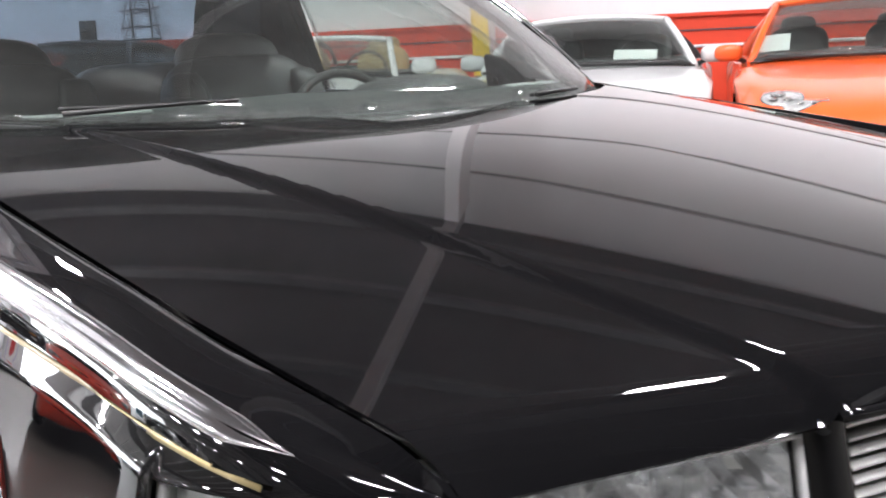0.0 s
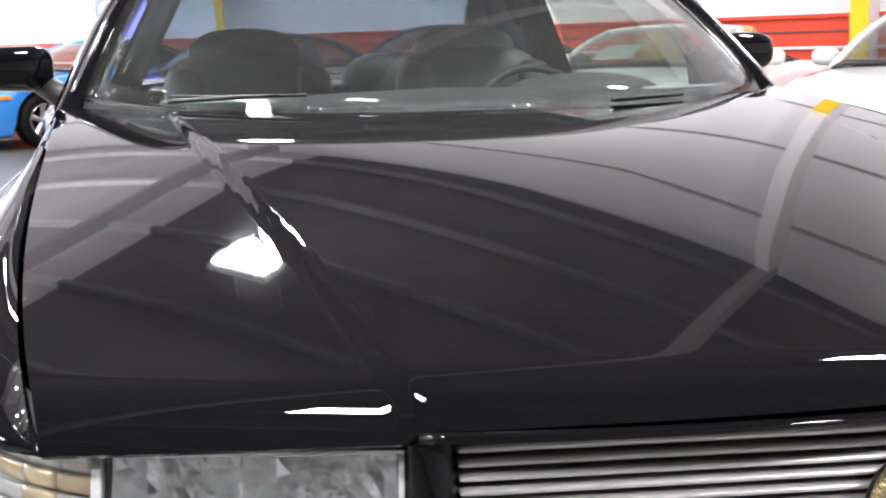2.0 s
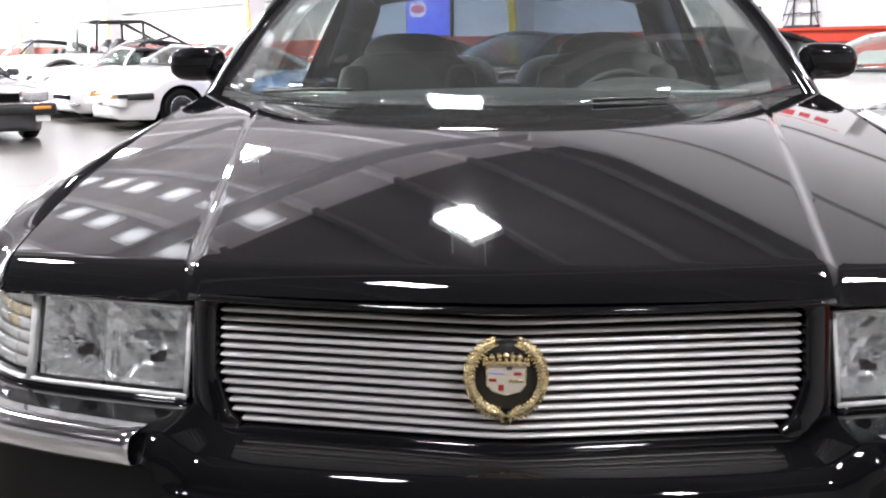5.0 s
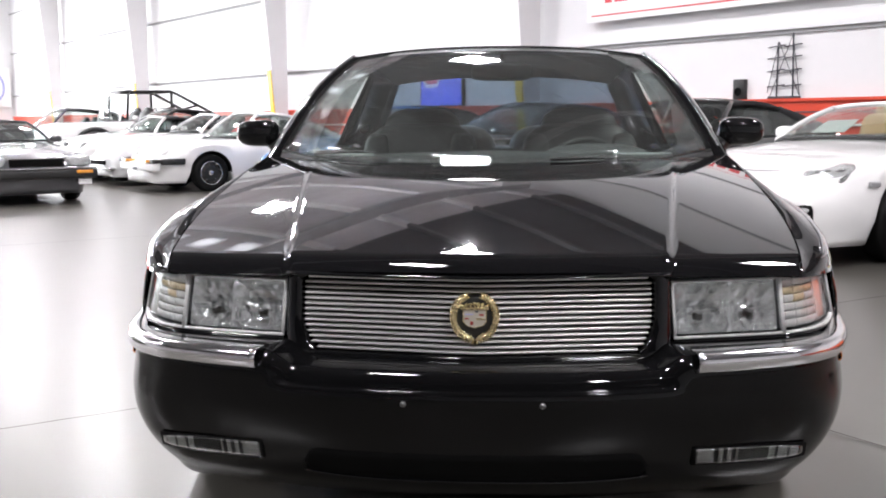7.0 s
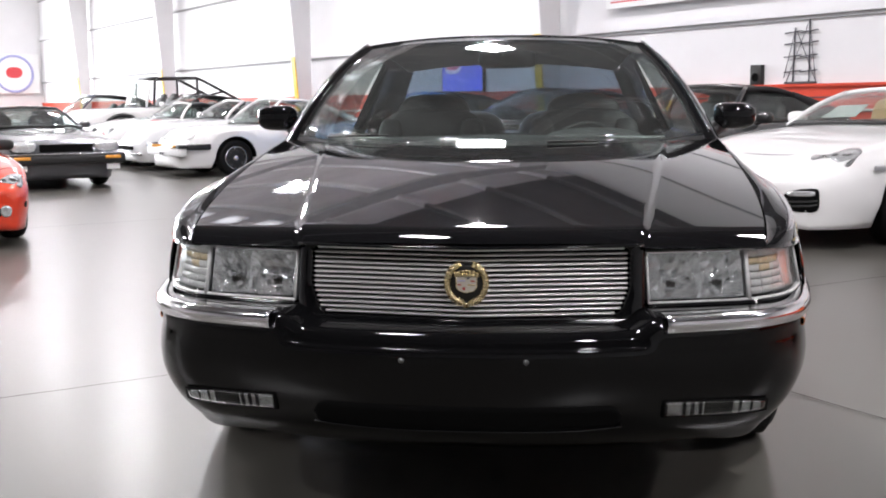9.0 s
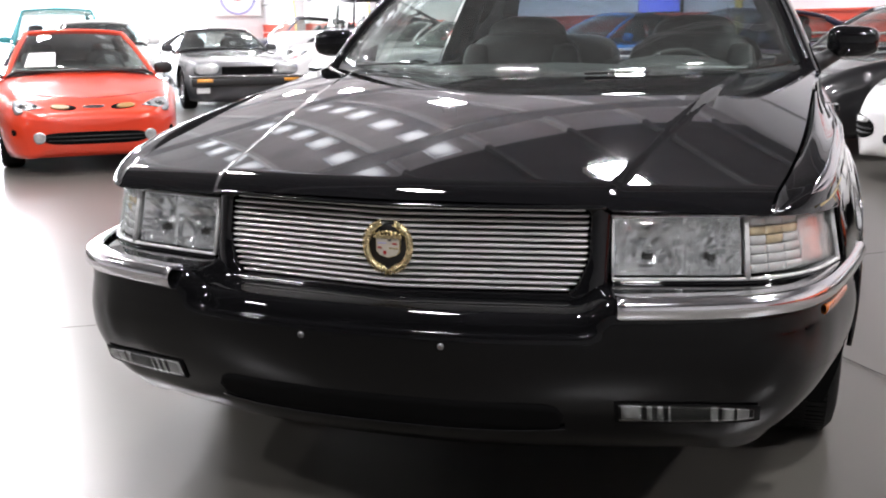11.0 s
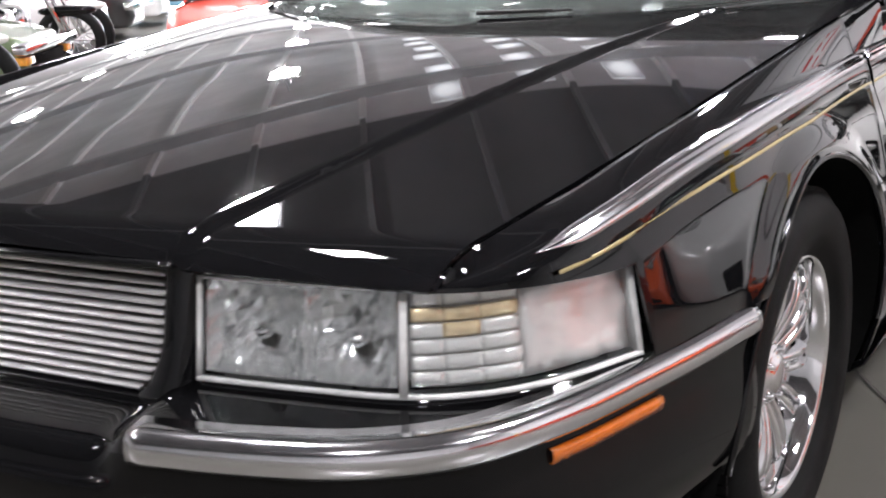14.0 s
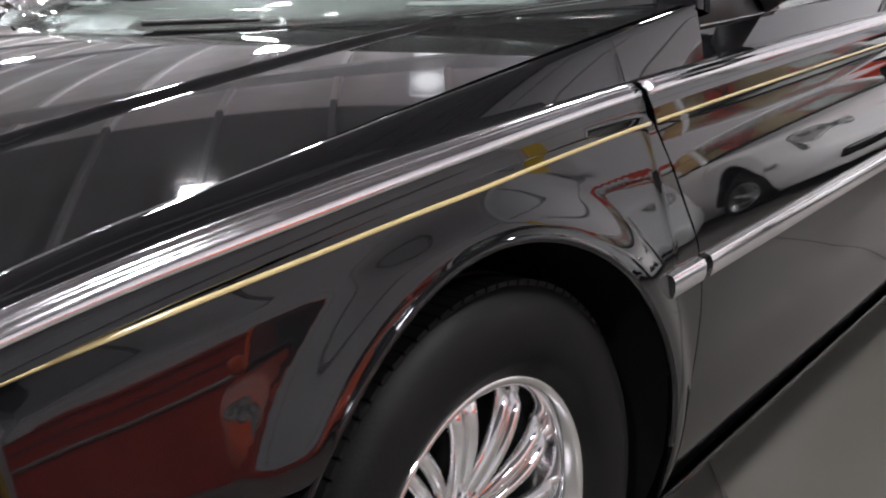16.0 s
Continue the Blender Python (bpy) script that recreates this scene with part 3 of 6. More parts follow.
STRIP_D = curve([(0.28, 0.024), (0.6, 0.030), (0.85, 0.031), (1.05, 0.029), (1.5, 0.026), (3.0, 0.024), (4.8, 0.024)])
belt = curve([(1.40, 0.908), (1.7, 0.910), (2.5, 0.918), (3.3, 0.925), (4.0, 0.93), (4.6, 0.915), (5.0, 0.88)])
for s in (-1, 1):
    door = part("door", thick(grid(flank_sheet([1.44] + steps(1.52, 2.885, 24), lambda y: 0.245, belt, s, True)), -0.005), M["black_paint"], coupe)
    sharp(door, 50)
    q_ys = steps(2.893, 3.37, 10) + [REAR_WHEEL_Y - ARCH_R * math.cos(a) for a in steps(0.02, math.pi - 0.02, 36)] + steps(4.19, 4.95, 14)
    sharp(part("rear_quarter", thick(grid(flank_sheet(q_ys, quarter_low, belt, s)), -0.005), M["black_paint"], coupe), 50)
    # sill under the door
    sill = [[(s * 0.935, y, 0.243), (s * 0.925, y, 0.225), (s * 0.90, y, 0.205), (s * 0.86, y, 0.195), (s * 0.70, y, 0.195)] for u, y in ((u, 1.425 + u * 1.97) for u in steps(0, 1, 20))]
    part("sill", thick(grid(sill), -0.004), M["black_paint"], coupe)
    # bright side moulding, in two pieces with a gap at the door
    for y0, y1 in ((1.390, 1.488), (1.510, 2.875), (2.90, 3.38)):
        rows = []
        for y in steps(y0, y1, 16):
            x = side_x(0.585)
            rows.append([(s * (x - 0.002), y, 0.604), (s * (x + 0.010), y, 0.602), (s * (x + 0.014), y, 0.594), (s * (x + 0.014), y, 0.580), (s * (x + 0.010), y, 0.570), (s * (x - 0.002), y, 0.567)])
        b = grid(rows, close=True)
        b.verts.ensure_lookup_table()
        b.faces.new(b.verts[:6])
        b.faces.new(b.verts[-6:])
        sharp(part("side_moulding", b, M["strip_chrome"], coupe, "chrome-topped side moulding"))
    # gold pinstripe
    for y0, y1 in ((0.30, 1.43), (1.448, 2.88), (2.90, 4.7)):
        rows = []
        for y in steps(y0, y1, 40):
            z = PIN(y)
            out = []
            for dz in (0.0024, -0.0024):
                zz = z + dz
                x = side_roll(zz, y)
                if y < 1.44:
                    sec = wing_section(y, 0.65, 60)[9:]
                    x = sec[0][0]
                    for (xa, _, za), (xb, _, zb) in zip(sec, sec[1:]):
                        if zb <= zz <= za:
                            x = xa + (xb - xa) * (za - zz) / (za - zb)
                out.append((s * (x + 0.0022), y, zz))
            rows.append(out)
        part("pinstripe", thick(grid(rows), -0.001), M["pinstripe"], coupe, "thin gold pinstripe")
    # bright moulding along the shoulder: two rounded ridges with a groove between, narrower towards the rear
    for y0, y1, n in ((0.285, 1.4185, 60), (1.436, 2.88, 40), (2.90, 4.70, 40)):
        rows = []
        for y in steps(y0, y1, n):
            if y < 1.43:
                line = [(p[0], p[2]) for p in wing_section(y, 0.65)[8:19]]
            else:
                line = [(side_roll(shoulder_z(y) - d, y), shoulder_z(y) - d) for _, d in ROLL]
            fade = smooth01((y - 0.275) / 0.075)
            reach = STRIP_D(y) / ROLL_H * 10
            mid = 0.5 * reach
            row = []
            for f, o in ((0.0, -0.001), (0.06, 0.0018), (0.20, 0.0030), (0.36, 0.0030), (0.46, 0.0016), (0.52, 0.0010), (0.58, 0.0016), (0.70, 0.0030), (0.86, 0.0030), (0.95, 0.0018), (1.0, -0.001)):
                k = min(0.9 + mid + (f * reach - mid) * max(0.04, fade), 10.0)
                i = min(int(k), 9)
                (xa, za), (xb, zb) = line[i], line[i + 1]
                g = Vector((za - zb, xb - xa)).normalized()
                row.append((s * (xa + (xb - xa) * (k - i) + g.x * o), y, za + (zb - za) * (k - i) + g.y * o))
            rows.append(row)
        part("shoulder_moulding", thick(grid(rows), -0.001), M["strip_chrome"], coupe, "bright grooved shoulder moulding")
    # belt trim and door handle
    rows = [[(s * (side_roll(belt(y), y) + dx), y, belt(y) + dz) for dx, dz in ((0.004, -0.008), (0.006, 0.004), (-0.006, 0.010), (-0.03, 0.008))] for y in steps(1.74, 3.5, 30)]
    part("belt_trim", thick(grid(rows), -0.003), M["strip_chrome"], coupe, "bright belt trim under the window")
    b = bmesh.new()
    box(b, min(s * 0.945, s * 0.965), 2.58, 0.735, max(s * 0.945, s * 0.965), 2.78, 0.775, 0.006)
    part("door_handle", b, M["black_paint"], door)

# rear end, deck and floor pan
tail = bmesh.new()
box(tail, -0.80, 4.86, 0.25, 0.80, 5.0, 0.87, 0.05)
part("tail_panel", tail, M["black_paint"], coupe)
deck = [[(sx * (0.90 - 0.10 * ((y - 3.9) / 1.1) ** 2), y, 0.965 - 0.05 * abs(sx) ** 3 - 0.05 * ((y - 3.9) / 1.1) ** 2) for sx in steps(-1, 1, 24)] for y in steps(3.92, 4.98, 16)]
part("boot_lid", thick(grid(deck), -0.005), M["black_paint"], coupe)
pan = bmesh.new()
box(pan, -0.58, 0.24, 0.215, 0.58, 0.62, 0.24)
box(pan, -0.86, 1.42, 0.20, 0.86, 3.38, 0.24)
box(pan, -0.58, 0.55, 0.22, 0.58, 4.9, 0.26)
part("floor_pan", pan, M["dark_void"], coupe, smooth=False)
# bulkhead and engine bay closure so that no light comes through
bulk = bmesh.new()
box(bulk, -0.80, 1.30, 0.26, 0.80, 1.36, 0.84)
box(bulk, -0.60, 0.20, 0.26, 0.60, 0.23, 0.62)
box(bulk, -0.60, 0.23, 0.26, -0.58, 1.40, 0.68)
box(bulk, 0.58, 0.23, 0.26, 0.60, 1.40, 0.68)
part("bulkhead", bulk, M["dark_void"], coupe, smooth=False)

# ---- grille ----
def grille_y(x, z):
    return 0.012 + 0.165 * (math.sqrt(x * x + 0.02**2) - 0.02) + (z - 0.57) * 0.20


G_TOP, G_BOT, G_W = 0.731, 0.572, 0.388


def grille_half(z):
    """Half width of the opening: rounded top corners, tapered bottom."""
    w = G_W - 0.020 * smooth01((0.64 - z) / 0.07) - 0.02 * smooth01((0.585 - z) / 0.02)
    return w - 0.010 * smooth01((z - 0.722) / 0.01)


back = [[(x, grille_y(x, z) + 0.028, z) for x in steps(-0.41, 0.41, 20)] for z in (0.56, 0.74)]
grille = part("grille", thick(grid(back), -0.01), M["dark_void"], coupe, "black grille opening")
NB = 14
for i in range(NB):
    z = G_TOP - 0.002 - (G_TOP - G_BOT - 0.004) * i / (NB - 1)
    w = grille_half(z)
    rows = []
    for x in [-w] + steps(-w + 0.004, w - 0.004, 24) + [w]:
        e = 0.55 if abs(x) == w else 1.0
        h = 0.0029 * e
        y = grille_y(x, z)
        rows.append([(x, y + 0.020, z + h), (x, y + 0.003, z + h), (x, y + 0.0006, z + h * 0.75), (x, y, z + h * 0.25), (x, y + 0.0006, z - h * 0.4), (x, y + 0.003, z - h), (x, y + 0.020, z - h)])
    part("grille_bar", grid(rows, close=True), M["alloy"], grille, "bright aluminium grille bar")
# surround: header, two side posts, lower rail
sur = [[(x, hood_point(x / HS(0)[0], 0)[1] + 0.001, 0.7425), (x, hood_point(x / HS(0)[0], 0)[1] - 0.002, 0.739), (x, grille_y(x, 0.735) + 0.002, 0.7355), (x, grille_y(x, 0.735) + 0.03, 0.735)] for x in steps(-0.425, 0.425, 40)]
part("grille_header", thick(grid(sur), -0.003), M["black_paint"], coupe)
for s in (-1, 1):
    rows = []
    for z in steps(0.556, 0.748, 24):
        w = grille_half(min(max(z, G_BOT), G_TOP)) + 0.004
        y0 = grille_y(w, z)
        rows.append([(s * w, y0 + 0.03, z), (s * w, y0 - 0.001, z), (s * (w + 0.008), y0 - 0.007, z), (s * 0.424, grille_y(0.424, z) - 0.003, z), (s * 0.431, grille_y(0.431, z) + 0.006, z), (s * 0.433, grille_y(0.433, z) + 0.05, z)])
    part("grille_post", thick(grid(rows), -0.003), M["black_paint"], coupe)
rows = []
for x in steps(-0.425, 0.425, 40):
    y0 = grille_y(x, 0.565)
    rows.append([(x, y0 + 0.03, 0.568), (x, y0 - 0.004, 0.566), (x, y0 - 0.010, 0.560), (x, y0 - 0.010, 0.548), (x, y0 + 0.02, 0.54)])
part("grille_rail", thick(grid(rows), -0.003), M["black_paint"], coupe)

# emblem: wreath, crest and crown as plain shapes
EY = grille_y(0, 0.655) - 0.010
rows = []
for rr, yy in ((0.0, -0.002), (0.040, -0.002), (0.045, 0.001), (0.045, 0.012)):
    rows.append([(rr * math.cos(a), EY + yy, 0.654 + 1.02 * rr * math.sin(a)) for a in steps(0, 2 * math.pi, 40)])
b = grid(rows)
bmesh.ops.remove_doubles(b, verts=b.verts[:], dist=1e-5)
badge = part("emblem", b, M["black_trim"], grille, "round gold wreath badge with a small crest")
for s in (-1, 1):
    pts, rad = [], []
    for a in steps(radians(72), radians(-78), 26):
        rr = 0.0465
        pts.append((s * rr * math.cos(a), EY - 0.006, 0.655 + rr * 1.06 * math.sin(a)))
        rad.append(0.0068 if a < radians(66) else 0.004)
    w = tube(pts, rad, 8)
    part("wreath", w, M["gold"], badge)
    leafs = bmesh.new()
    for i in range(22):
        a = radians(70) - radians(146) * i / 21
        for rr in (0.0420, 0.0515):
            q = bmesh.ops.create_icosphere(leafs, subdivisions=1, radius=0.0046)
            bmesh.ops.transform(leafs, matrix=Matrix.Translation((s * rr * math.cos(a), EY - 0.009, 0.655 + rr * 1.06 * math.sin(a))) @ Matrix.Rotation(s * (a + 0.6), 4, "Y") @ Matrix.Diagonal((0.55, 0.6, 1.2, 1)), verts=q["verts"])
    part("wreath_leaves", leafs, M["gold"], badge)
    ribbon = bmesh.new()
    box(ribbon, -0.016, -0.002, -0.004, 0.016, 0.002, 0.004, 0.001, Matrix.Translation((s * 0.006, EY - 0.009, 0.606)) @ Matrix.Rotation(s * radians(-38), 4, "Y"))
    part("ribbon", ribbon, M["gold"], badge)
shield = [(-0.024, 0.672), (0.024, 0.672), (0.0235, 0.645), (0.017, 0.637), (0.0, 0.632), (-0.017, 0.637), (-0.0235, 0.645)]


def plate(points, y, t, mat, name, parent):
    bm = bmesh.new()
    f = bm.faces.new([bm.verts.new((x, y, z)) for x, z in points])
    r = bmesh.ops.extrude_face_region(bm, geom=[f])
    bmesh.ops.translate(bm, verts=[v for v in r["geom"] if isinstance(v, bmesh.types.BMVert)], vec=(0, t, 0))
    return part(name, bm, mat, parent, smooth=False)


plate([(x * 1.09, 0.653 + (z - 0.653) * 1.09) for x, z in shield], EY - 0.006, 0.004, M["gold"], "crest_rim", badge)
plate(shield, EY - 0.0085, 0.003, M["crest_cream"], "crest", badge)
for (x0, z0, x1, z1, mt) in ((0.010, 0.6585, 0.0195, 0.6620, "red_enamel"), (0.0005, 0.6655, 0.0075, 0.6695, "ink"), (-0.0215, 0.6500, -0.0125, 0.6535, "red_enamel"),
                             (-0.0095, 0.6385, -0.0030, 0.6455, "red_enamel"), (0.0030, 0.6495, 0.0215, 0.6525, "gold"), (-0.0215, 0.6600, -0.0030, 0.6622, "blue_enamel")):
    plate([(x0, z0), (x1, z0), (x1, z1), (x0, z1)], EY - 0.0098, 0.0012, M[mt], "crest_field", badge)
crown = bmesh.new()
for i in range(7):
    a = (i - 3) / 3
    q = bmesh.ops.create_icosphere(crown, subdivisions=1, radius=0.0048)
    bmesh.ops.translate(crown, verts=q["verts"], vec=(a * 0.026, EY - 0.009, 0.684 - 0.005 * a * a))
    box(crown, a * 0.024 - 0.0022, EY - 0.011, 0.674, a * 0.024 + 0.0022, EY - 0.007, 0.684 - 0.005 * a * a)
box(crown, -0.030, EY - 0.012, 0.671, 0.030, EY - 0.006, 0.677, 0.001)
part("crown", crown, M["gold"], badge)

# ---- headlamps ----
lamp_line = curve([(0.0, 0.438, 0.093), (1.0, 0.57, 0.128), (2.0, 0.694, 0.168), (2.6, 0.765, 0.218), (3.2, 0.822, 0.295), (4.0, 0.873, 0.424)])


def lamp_frame(k):
    x, y = lamp_line(k)
    x1, y1 = lamp_line(min(k + 0.03, 4))
    x0, y0 = lamp_line(max(k - 0.03, 0))
    d = Vector((x1 - x0, y1 - y0)).normalized()
    return Vector((x, y)), Vector((d.y, -d.x))


def lamp_sheet(k0, k1, n, z0, z1, out, s, rows_z=6, lean=0.20):
    g = []
    for k in steps(k0, k1, n):
        p, nr = lamp_frame(k)
        col = []
        for z in steps(z0, z1, rows_z):
            o = out - (z - 0.60) * lean
            col.append((s * (p.x + nr.x * o), p.y + nr.y * o, z))
        g.append(col)
    return grid(g)


for s in (-1, 1):
    lamp = part("headlamp", thick(lamp_sheet(0, 4, 30, 0.592, 0.722, -0.062, s), -0.004), M["lamp_grey"], coupe, "wide clear headlamp wrapping round the corner")
    # two faceted reflector bowls, each with a bulb behind a dark shield
    rnd_l = random.Random(21)
    for k0, k1 in ((0.05, 1.02), (1.04, 1.92)):
        g = []
        for i, a in enumerate(steps(0, 1, 11)):
            p, nr = lamp_frame(k0 + (k1 - k0) * a)
            col = []
            for j, c in enumerate(steps(0, 1, 7)):
                z = 0.603 + 0.112 * c
                d = max(abs(2 * a - 1) ** 2.4, abs(2 * c - 1) ** 3.0)
                o = -0.056 + 0.046 * d + rnd_l.uniform(-0.006, 0.006) * (0 < i < 11 and 0 < j < 7) - (z - 0.60) * 0.20
                col.append((s * (p.x + nr.x * o), p.y + nr.y * o, z))
            g.append(col)
        bowl = part("reflector", thick(grid(g), -0.002), M["reflector"], lamp, "faceted bright reflector", smooth=False)
        p, nr = lamp_frame(k0 + 0.52 * (k1 - k0))
        o = -0.040
        bulb = bmesh.new()
        q = bmesh.ops.create_uvsphere(bulb, u_segments=14, v_segments=8, radius=0.011)
        bmesh.ops.transform(bulb, matrix=Matrix.Translation((s * (p.x + nr.x * o), p.y + nr.y * o, 0.650)) @ Matrix.Diagonal((1.0, 1.3, 1.0, 1)), verts=q["verts"])
        part("bulb", bulb, M["chrome"], bowl)
        shield_b = bmesh.new()
        box(shield_b, -0.012, -0.006, -0.011, 0.012, 0.006, 0.006, 0.003, Matrix.Translation((s * (p.x + nr.x * (o - 0.012)), p.y + nr.y * (o - 0.012), 0.636)))
        part("bulb_shield", shield_b, M["lamp_dark"], bowl)
    # short vertical flutes between the two bowls
    for i in range(4):
        p, nr = lamp_frame(0.90 + 0.07 * i)
        fl = tube([(s * (p.x + nr.x * (-0.016 - (z - 0.60) * 0.20)), p.y + nr.y * (-0.016 - (z - 0.60) * 0.20), z) for z in (0.610, 0.655, 0.672)], 0.0032, 6)
        part("flute", fl, M["reflector"], lamp)
    # indicator and corner light: rows of rounded horizontal ribs, some of them amber
    for k0, k1, n, mt, nm in ((2.06, 2.34, 6, (4,), "indicator_rib"), (2.34, 2.66, 6, (3, 4), "indicator_rib"), (2.66, 2.98, 7, (4,), "indicator_rib")):
        for j in range(6):
            z0 = 0.6045 + 0.0182 * j
            mt_j = "amber_pale" if j in mt else "lamp_white"
            g = []
            for k in steps(k0, k1, n):
                p, nr = lamp_frame(k)
                deep = -0.009 - 0.004 * math.sin(math.pi * (k - 2.0) / 2.0)
                g.append([(s * (p.x + nr.x * o), p.y + nr.y * o, z) for o, z in ((deep + 0.0026 * math.sin(math.pi * c) - (z0 - 0.60) * 0.20, z0 + 0.0182 * c) for c in steps(0, 1, 6))])
            part(nm, thick(grid(g), -0.0015), M[mt_j], lamp, "pale amber lamp rib" if mt_j == "amber_pale" else "")
    # smooth clear corner chamber with shallow dimples
    g = []
    for k in steps(3.0, 3.95, 11):
        p, nr = lamp_frame(k)
        g.append([(s * (p.x + nr.x * o), p.y + nr.y * o, z) for o, z in ((-0.013 - (z - 0.60) * 0.20 + rnd_l.uniform(-0.0055, 0.0055), z) for z in steps(0.6045, 0.7135, 6))])
    part("corner_chamber", thick(grid(g), -0.0015), M["lamp_white"], lamp, "clear pale corner chamber")
    part("indicator_back", thick(lamp_sheet(2.05, 3.96, 20, 0.602, 0.716, -0.016, s), -0.002), M["lamp_white"], lamp)
    p, nr = lamp_frame(3.985)
    end = grid([[(s * (p.x + nr.x * (o - (z - 0.60) * 0.20)), p.y + nr.y * (o - (z - 0.60) * 0.20), z) for o in (-0.064, -0.03, -0.002)] for z in (0.594, 0.66, 0.719)])
    part("lamp_end", thick(end, -0.003), M["lamp_edge"], lamp)
    # glass, thin rim and divider
    part("lamp_glass", thick(lamp_sheet(0.02, 1.96, 20, 0.600, 0.718, 0.0, s), -0.003), M["lens"], lamp)
    part("lamp_glass", thick(lamp_sheet(2.04, 3.98, 22, 0.600, 0.716, 0.0, s), -0.003), M["lens"], lamp)
    for k0, k1, z0, z1 in ((0, 4, 0.594, 0.600), (0, 4, 0.7165, 0.720), (0.0, 0.035, 0.596, 0.718), (1.965, 2.035, 0.596, 0.718), (3.96, 4.0, 0.596, 0.716)):
        part("lamp_rim", thick(lamp_sheet(k0, k1, 24, z0, z1, 0.002, s, 2), -0.008), M["lamp_edge"], lamp)
    # dark shelf between lamp and bumper
    g = []
    for k in steps(0, 4, 30):
        p, nr = lamp_frame(k)
        g.append([(s * (p.x + nr.x * o), p.y + nr.y * o, z) for o, z in ((-0.02, 0.598), (0.004, 0.594), (0.004, 0.580), (-0.03, 0.572))])
    part("lamp_valance", thick(grid(g), -0.003), M["black_paint"], coupe)

# ---- wheels ----
def wheel_at(y, s):
    T = 0.112
    tyre = lathe([(0.212, -0.105), (0.245, -0.112), (0.285, -0.114), (0.312, -0.106), (0.327, -0.093), (0.3335, -0.075), (0.335, -0.02), (0.335, 0.02), (0.3335, 0.075), (0.327, 0.093),
                  (0.312, 0.107), (0.285, 0.114), (0.258, 0.110), (0.240, 0.103), (0.237, 0.099), (0.222, 0.088), (0.212, 0.080)], 80)
    m = pose(s * (0.915 - 0.112), y, WHEEL_Z, 0, 0, 0 if s > 0 else 180)
    ob = part("wheel", tyre, M["rubber"], coupe, "black tyre on a chrome multi-spoke wheel")
    ob.matrix_basis = m
    # tread blocks across the shoulder
    tb = bmesh.new()
    for i in range(96):
        a = 2 * math.pi * i / 96
        for hx in (-0.062, 0.062):
            box(tb, hx - 0.024, -0.0088, 0.330, hx + 0.024, 0.0088, 0.3368, 0, Matrix.Rotation(a, 4, "X"))
    for hx in (-0.018, 0.018):
        rr = lathe([(0.333, hx - 0.010), (0.3385, hx - 0.010), (0.3385, hx + 0.010), (0.333, hx + 0.010)], 64)
        me = bpy.data.meshes.new("rib")
        rr.to_mesh(me)
        rr.free()
        tb.from_mesh(me)
        bpy.data.meshes.remove(me)
    part("tread", tb, M["rubber"], ob, smooth=False)
    rim = lathe([(0.222, 0.080), (0.219, 0.089), (0.214, 0.090), (0.206, 0.084), (0.200, 0.060), (0.195, 0.030), (0.186, 0.000), (0.180, -0.09)], 72)
    part("rim", rim, M["chrome"], ob, "chrome rim")
    back = lathe([(0.19, -0.02), (0.03, -0.02)], 32)
    part("brake_disc", back, M["dark_void"], ob)
    for i in range(11):
        a = 2 * math.pi * i / 11
        sp = bmesh.new()
        for off in (-0.010, 0.010):
            rows = []
            for r in steps(0.045, 0.200, 10):
                h = 0.038 + 0.026 * math.sin((r - 0.045) / 0.155 * math.pi * 0.75) - 0.010 * (r > 0.19)
                hw = 0.0055 + 0.0035 * (r / 0.2)
                rows.append([(h - 0.020, off - hw + off * (r - 0.05) * 4, r), (h - 0.004, off - hw + off * (r - 0.05) * 4, r), (h, off + off * (r - 0.05) * 4, r), (h - 0.004, off + hw + off * (r - 0.05) * 4, r), (h - 0.020, off + hw + off * (r - 0.05) * 4, r)])
            grid(rows, sp)
        bmesh.ops.rotate(sp, verts=sp.verts[:], cent=(0, 0, 0), matrix=Matrix.Rotation(a, 3, "X"))
        part("spoke", sp, M["chrome"], ob)
    hub = lathe([(0.058, 0.02), (0.058, 0.046), (0.050, 0.054), (0.036, 0.057), (0.033, 0.062), (0.020, 0.065), (0.0, 0.066)], 32)
    part("hub_cap", hub, M["chrome"], ob)
    for i in range(5):
        a = 2 * math.pi * i / 5
        nut = lathe([(0.0, 0.066), (0.006, 0.065), (0.008, 0.052)], 8)
        bmesh.ops.translate(nut, verts=nut.verts[:], vec=(0, 0.046 * math.cos(a), 0.046 * math.sin(a)))
        part("wheel_nut", nut, M["chrome"], ob)
    return ob


for s in (-1, 1):
    for y in (WHEEL_Y, REAR_WHEEL_Y):
        wheel_at(y, s)

# ---- screen, roof, glass ----
scr_base = curve([(u, p[0] * 0.97, p[1] + 0.012, p[2] - 0.003 + 0.026 * abs(u) ** 3) for u, p in ((u, hood_point(u * 0.985, 1.0)) for u in (-1, -0.75, -0.4, 0, 0.4, 0.75, 1))])
scr_top = curve([(-1, -0.590, 2.240, 1.340), (-0.6, -0.36, 2.15, 1.365), (0, 0.0, 2.11, 1.375), (0.6, 0.36, 2.15, 1.365), (1, 0.590, 2.240, 1.340)])


def screen_point(u, v, out=0.0):
    a, b = Vector(scr_base(u)), Vector(scr_top(u))
    p = a.lerp(b, v)
    bow = 0.045 * math.sin(math.pi * v)
    return p + Vector((0, -0.5, 0.86)) * (bow + out)


part("windscreen", thick(grid([[screen_point(u, v) for u in steps(-0.985, 0.985, 40)] for v in steps(0.0, 0.985, 14)]), -0.004), M["windscreen"], coupe, "raked tinted windscreen")
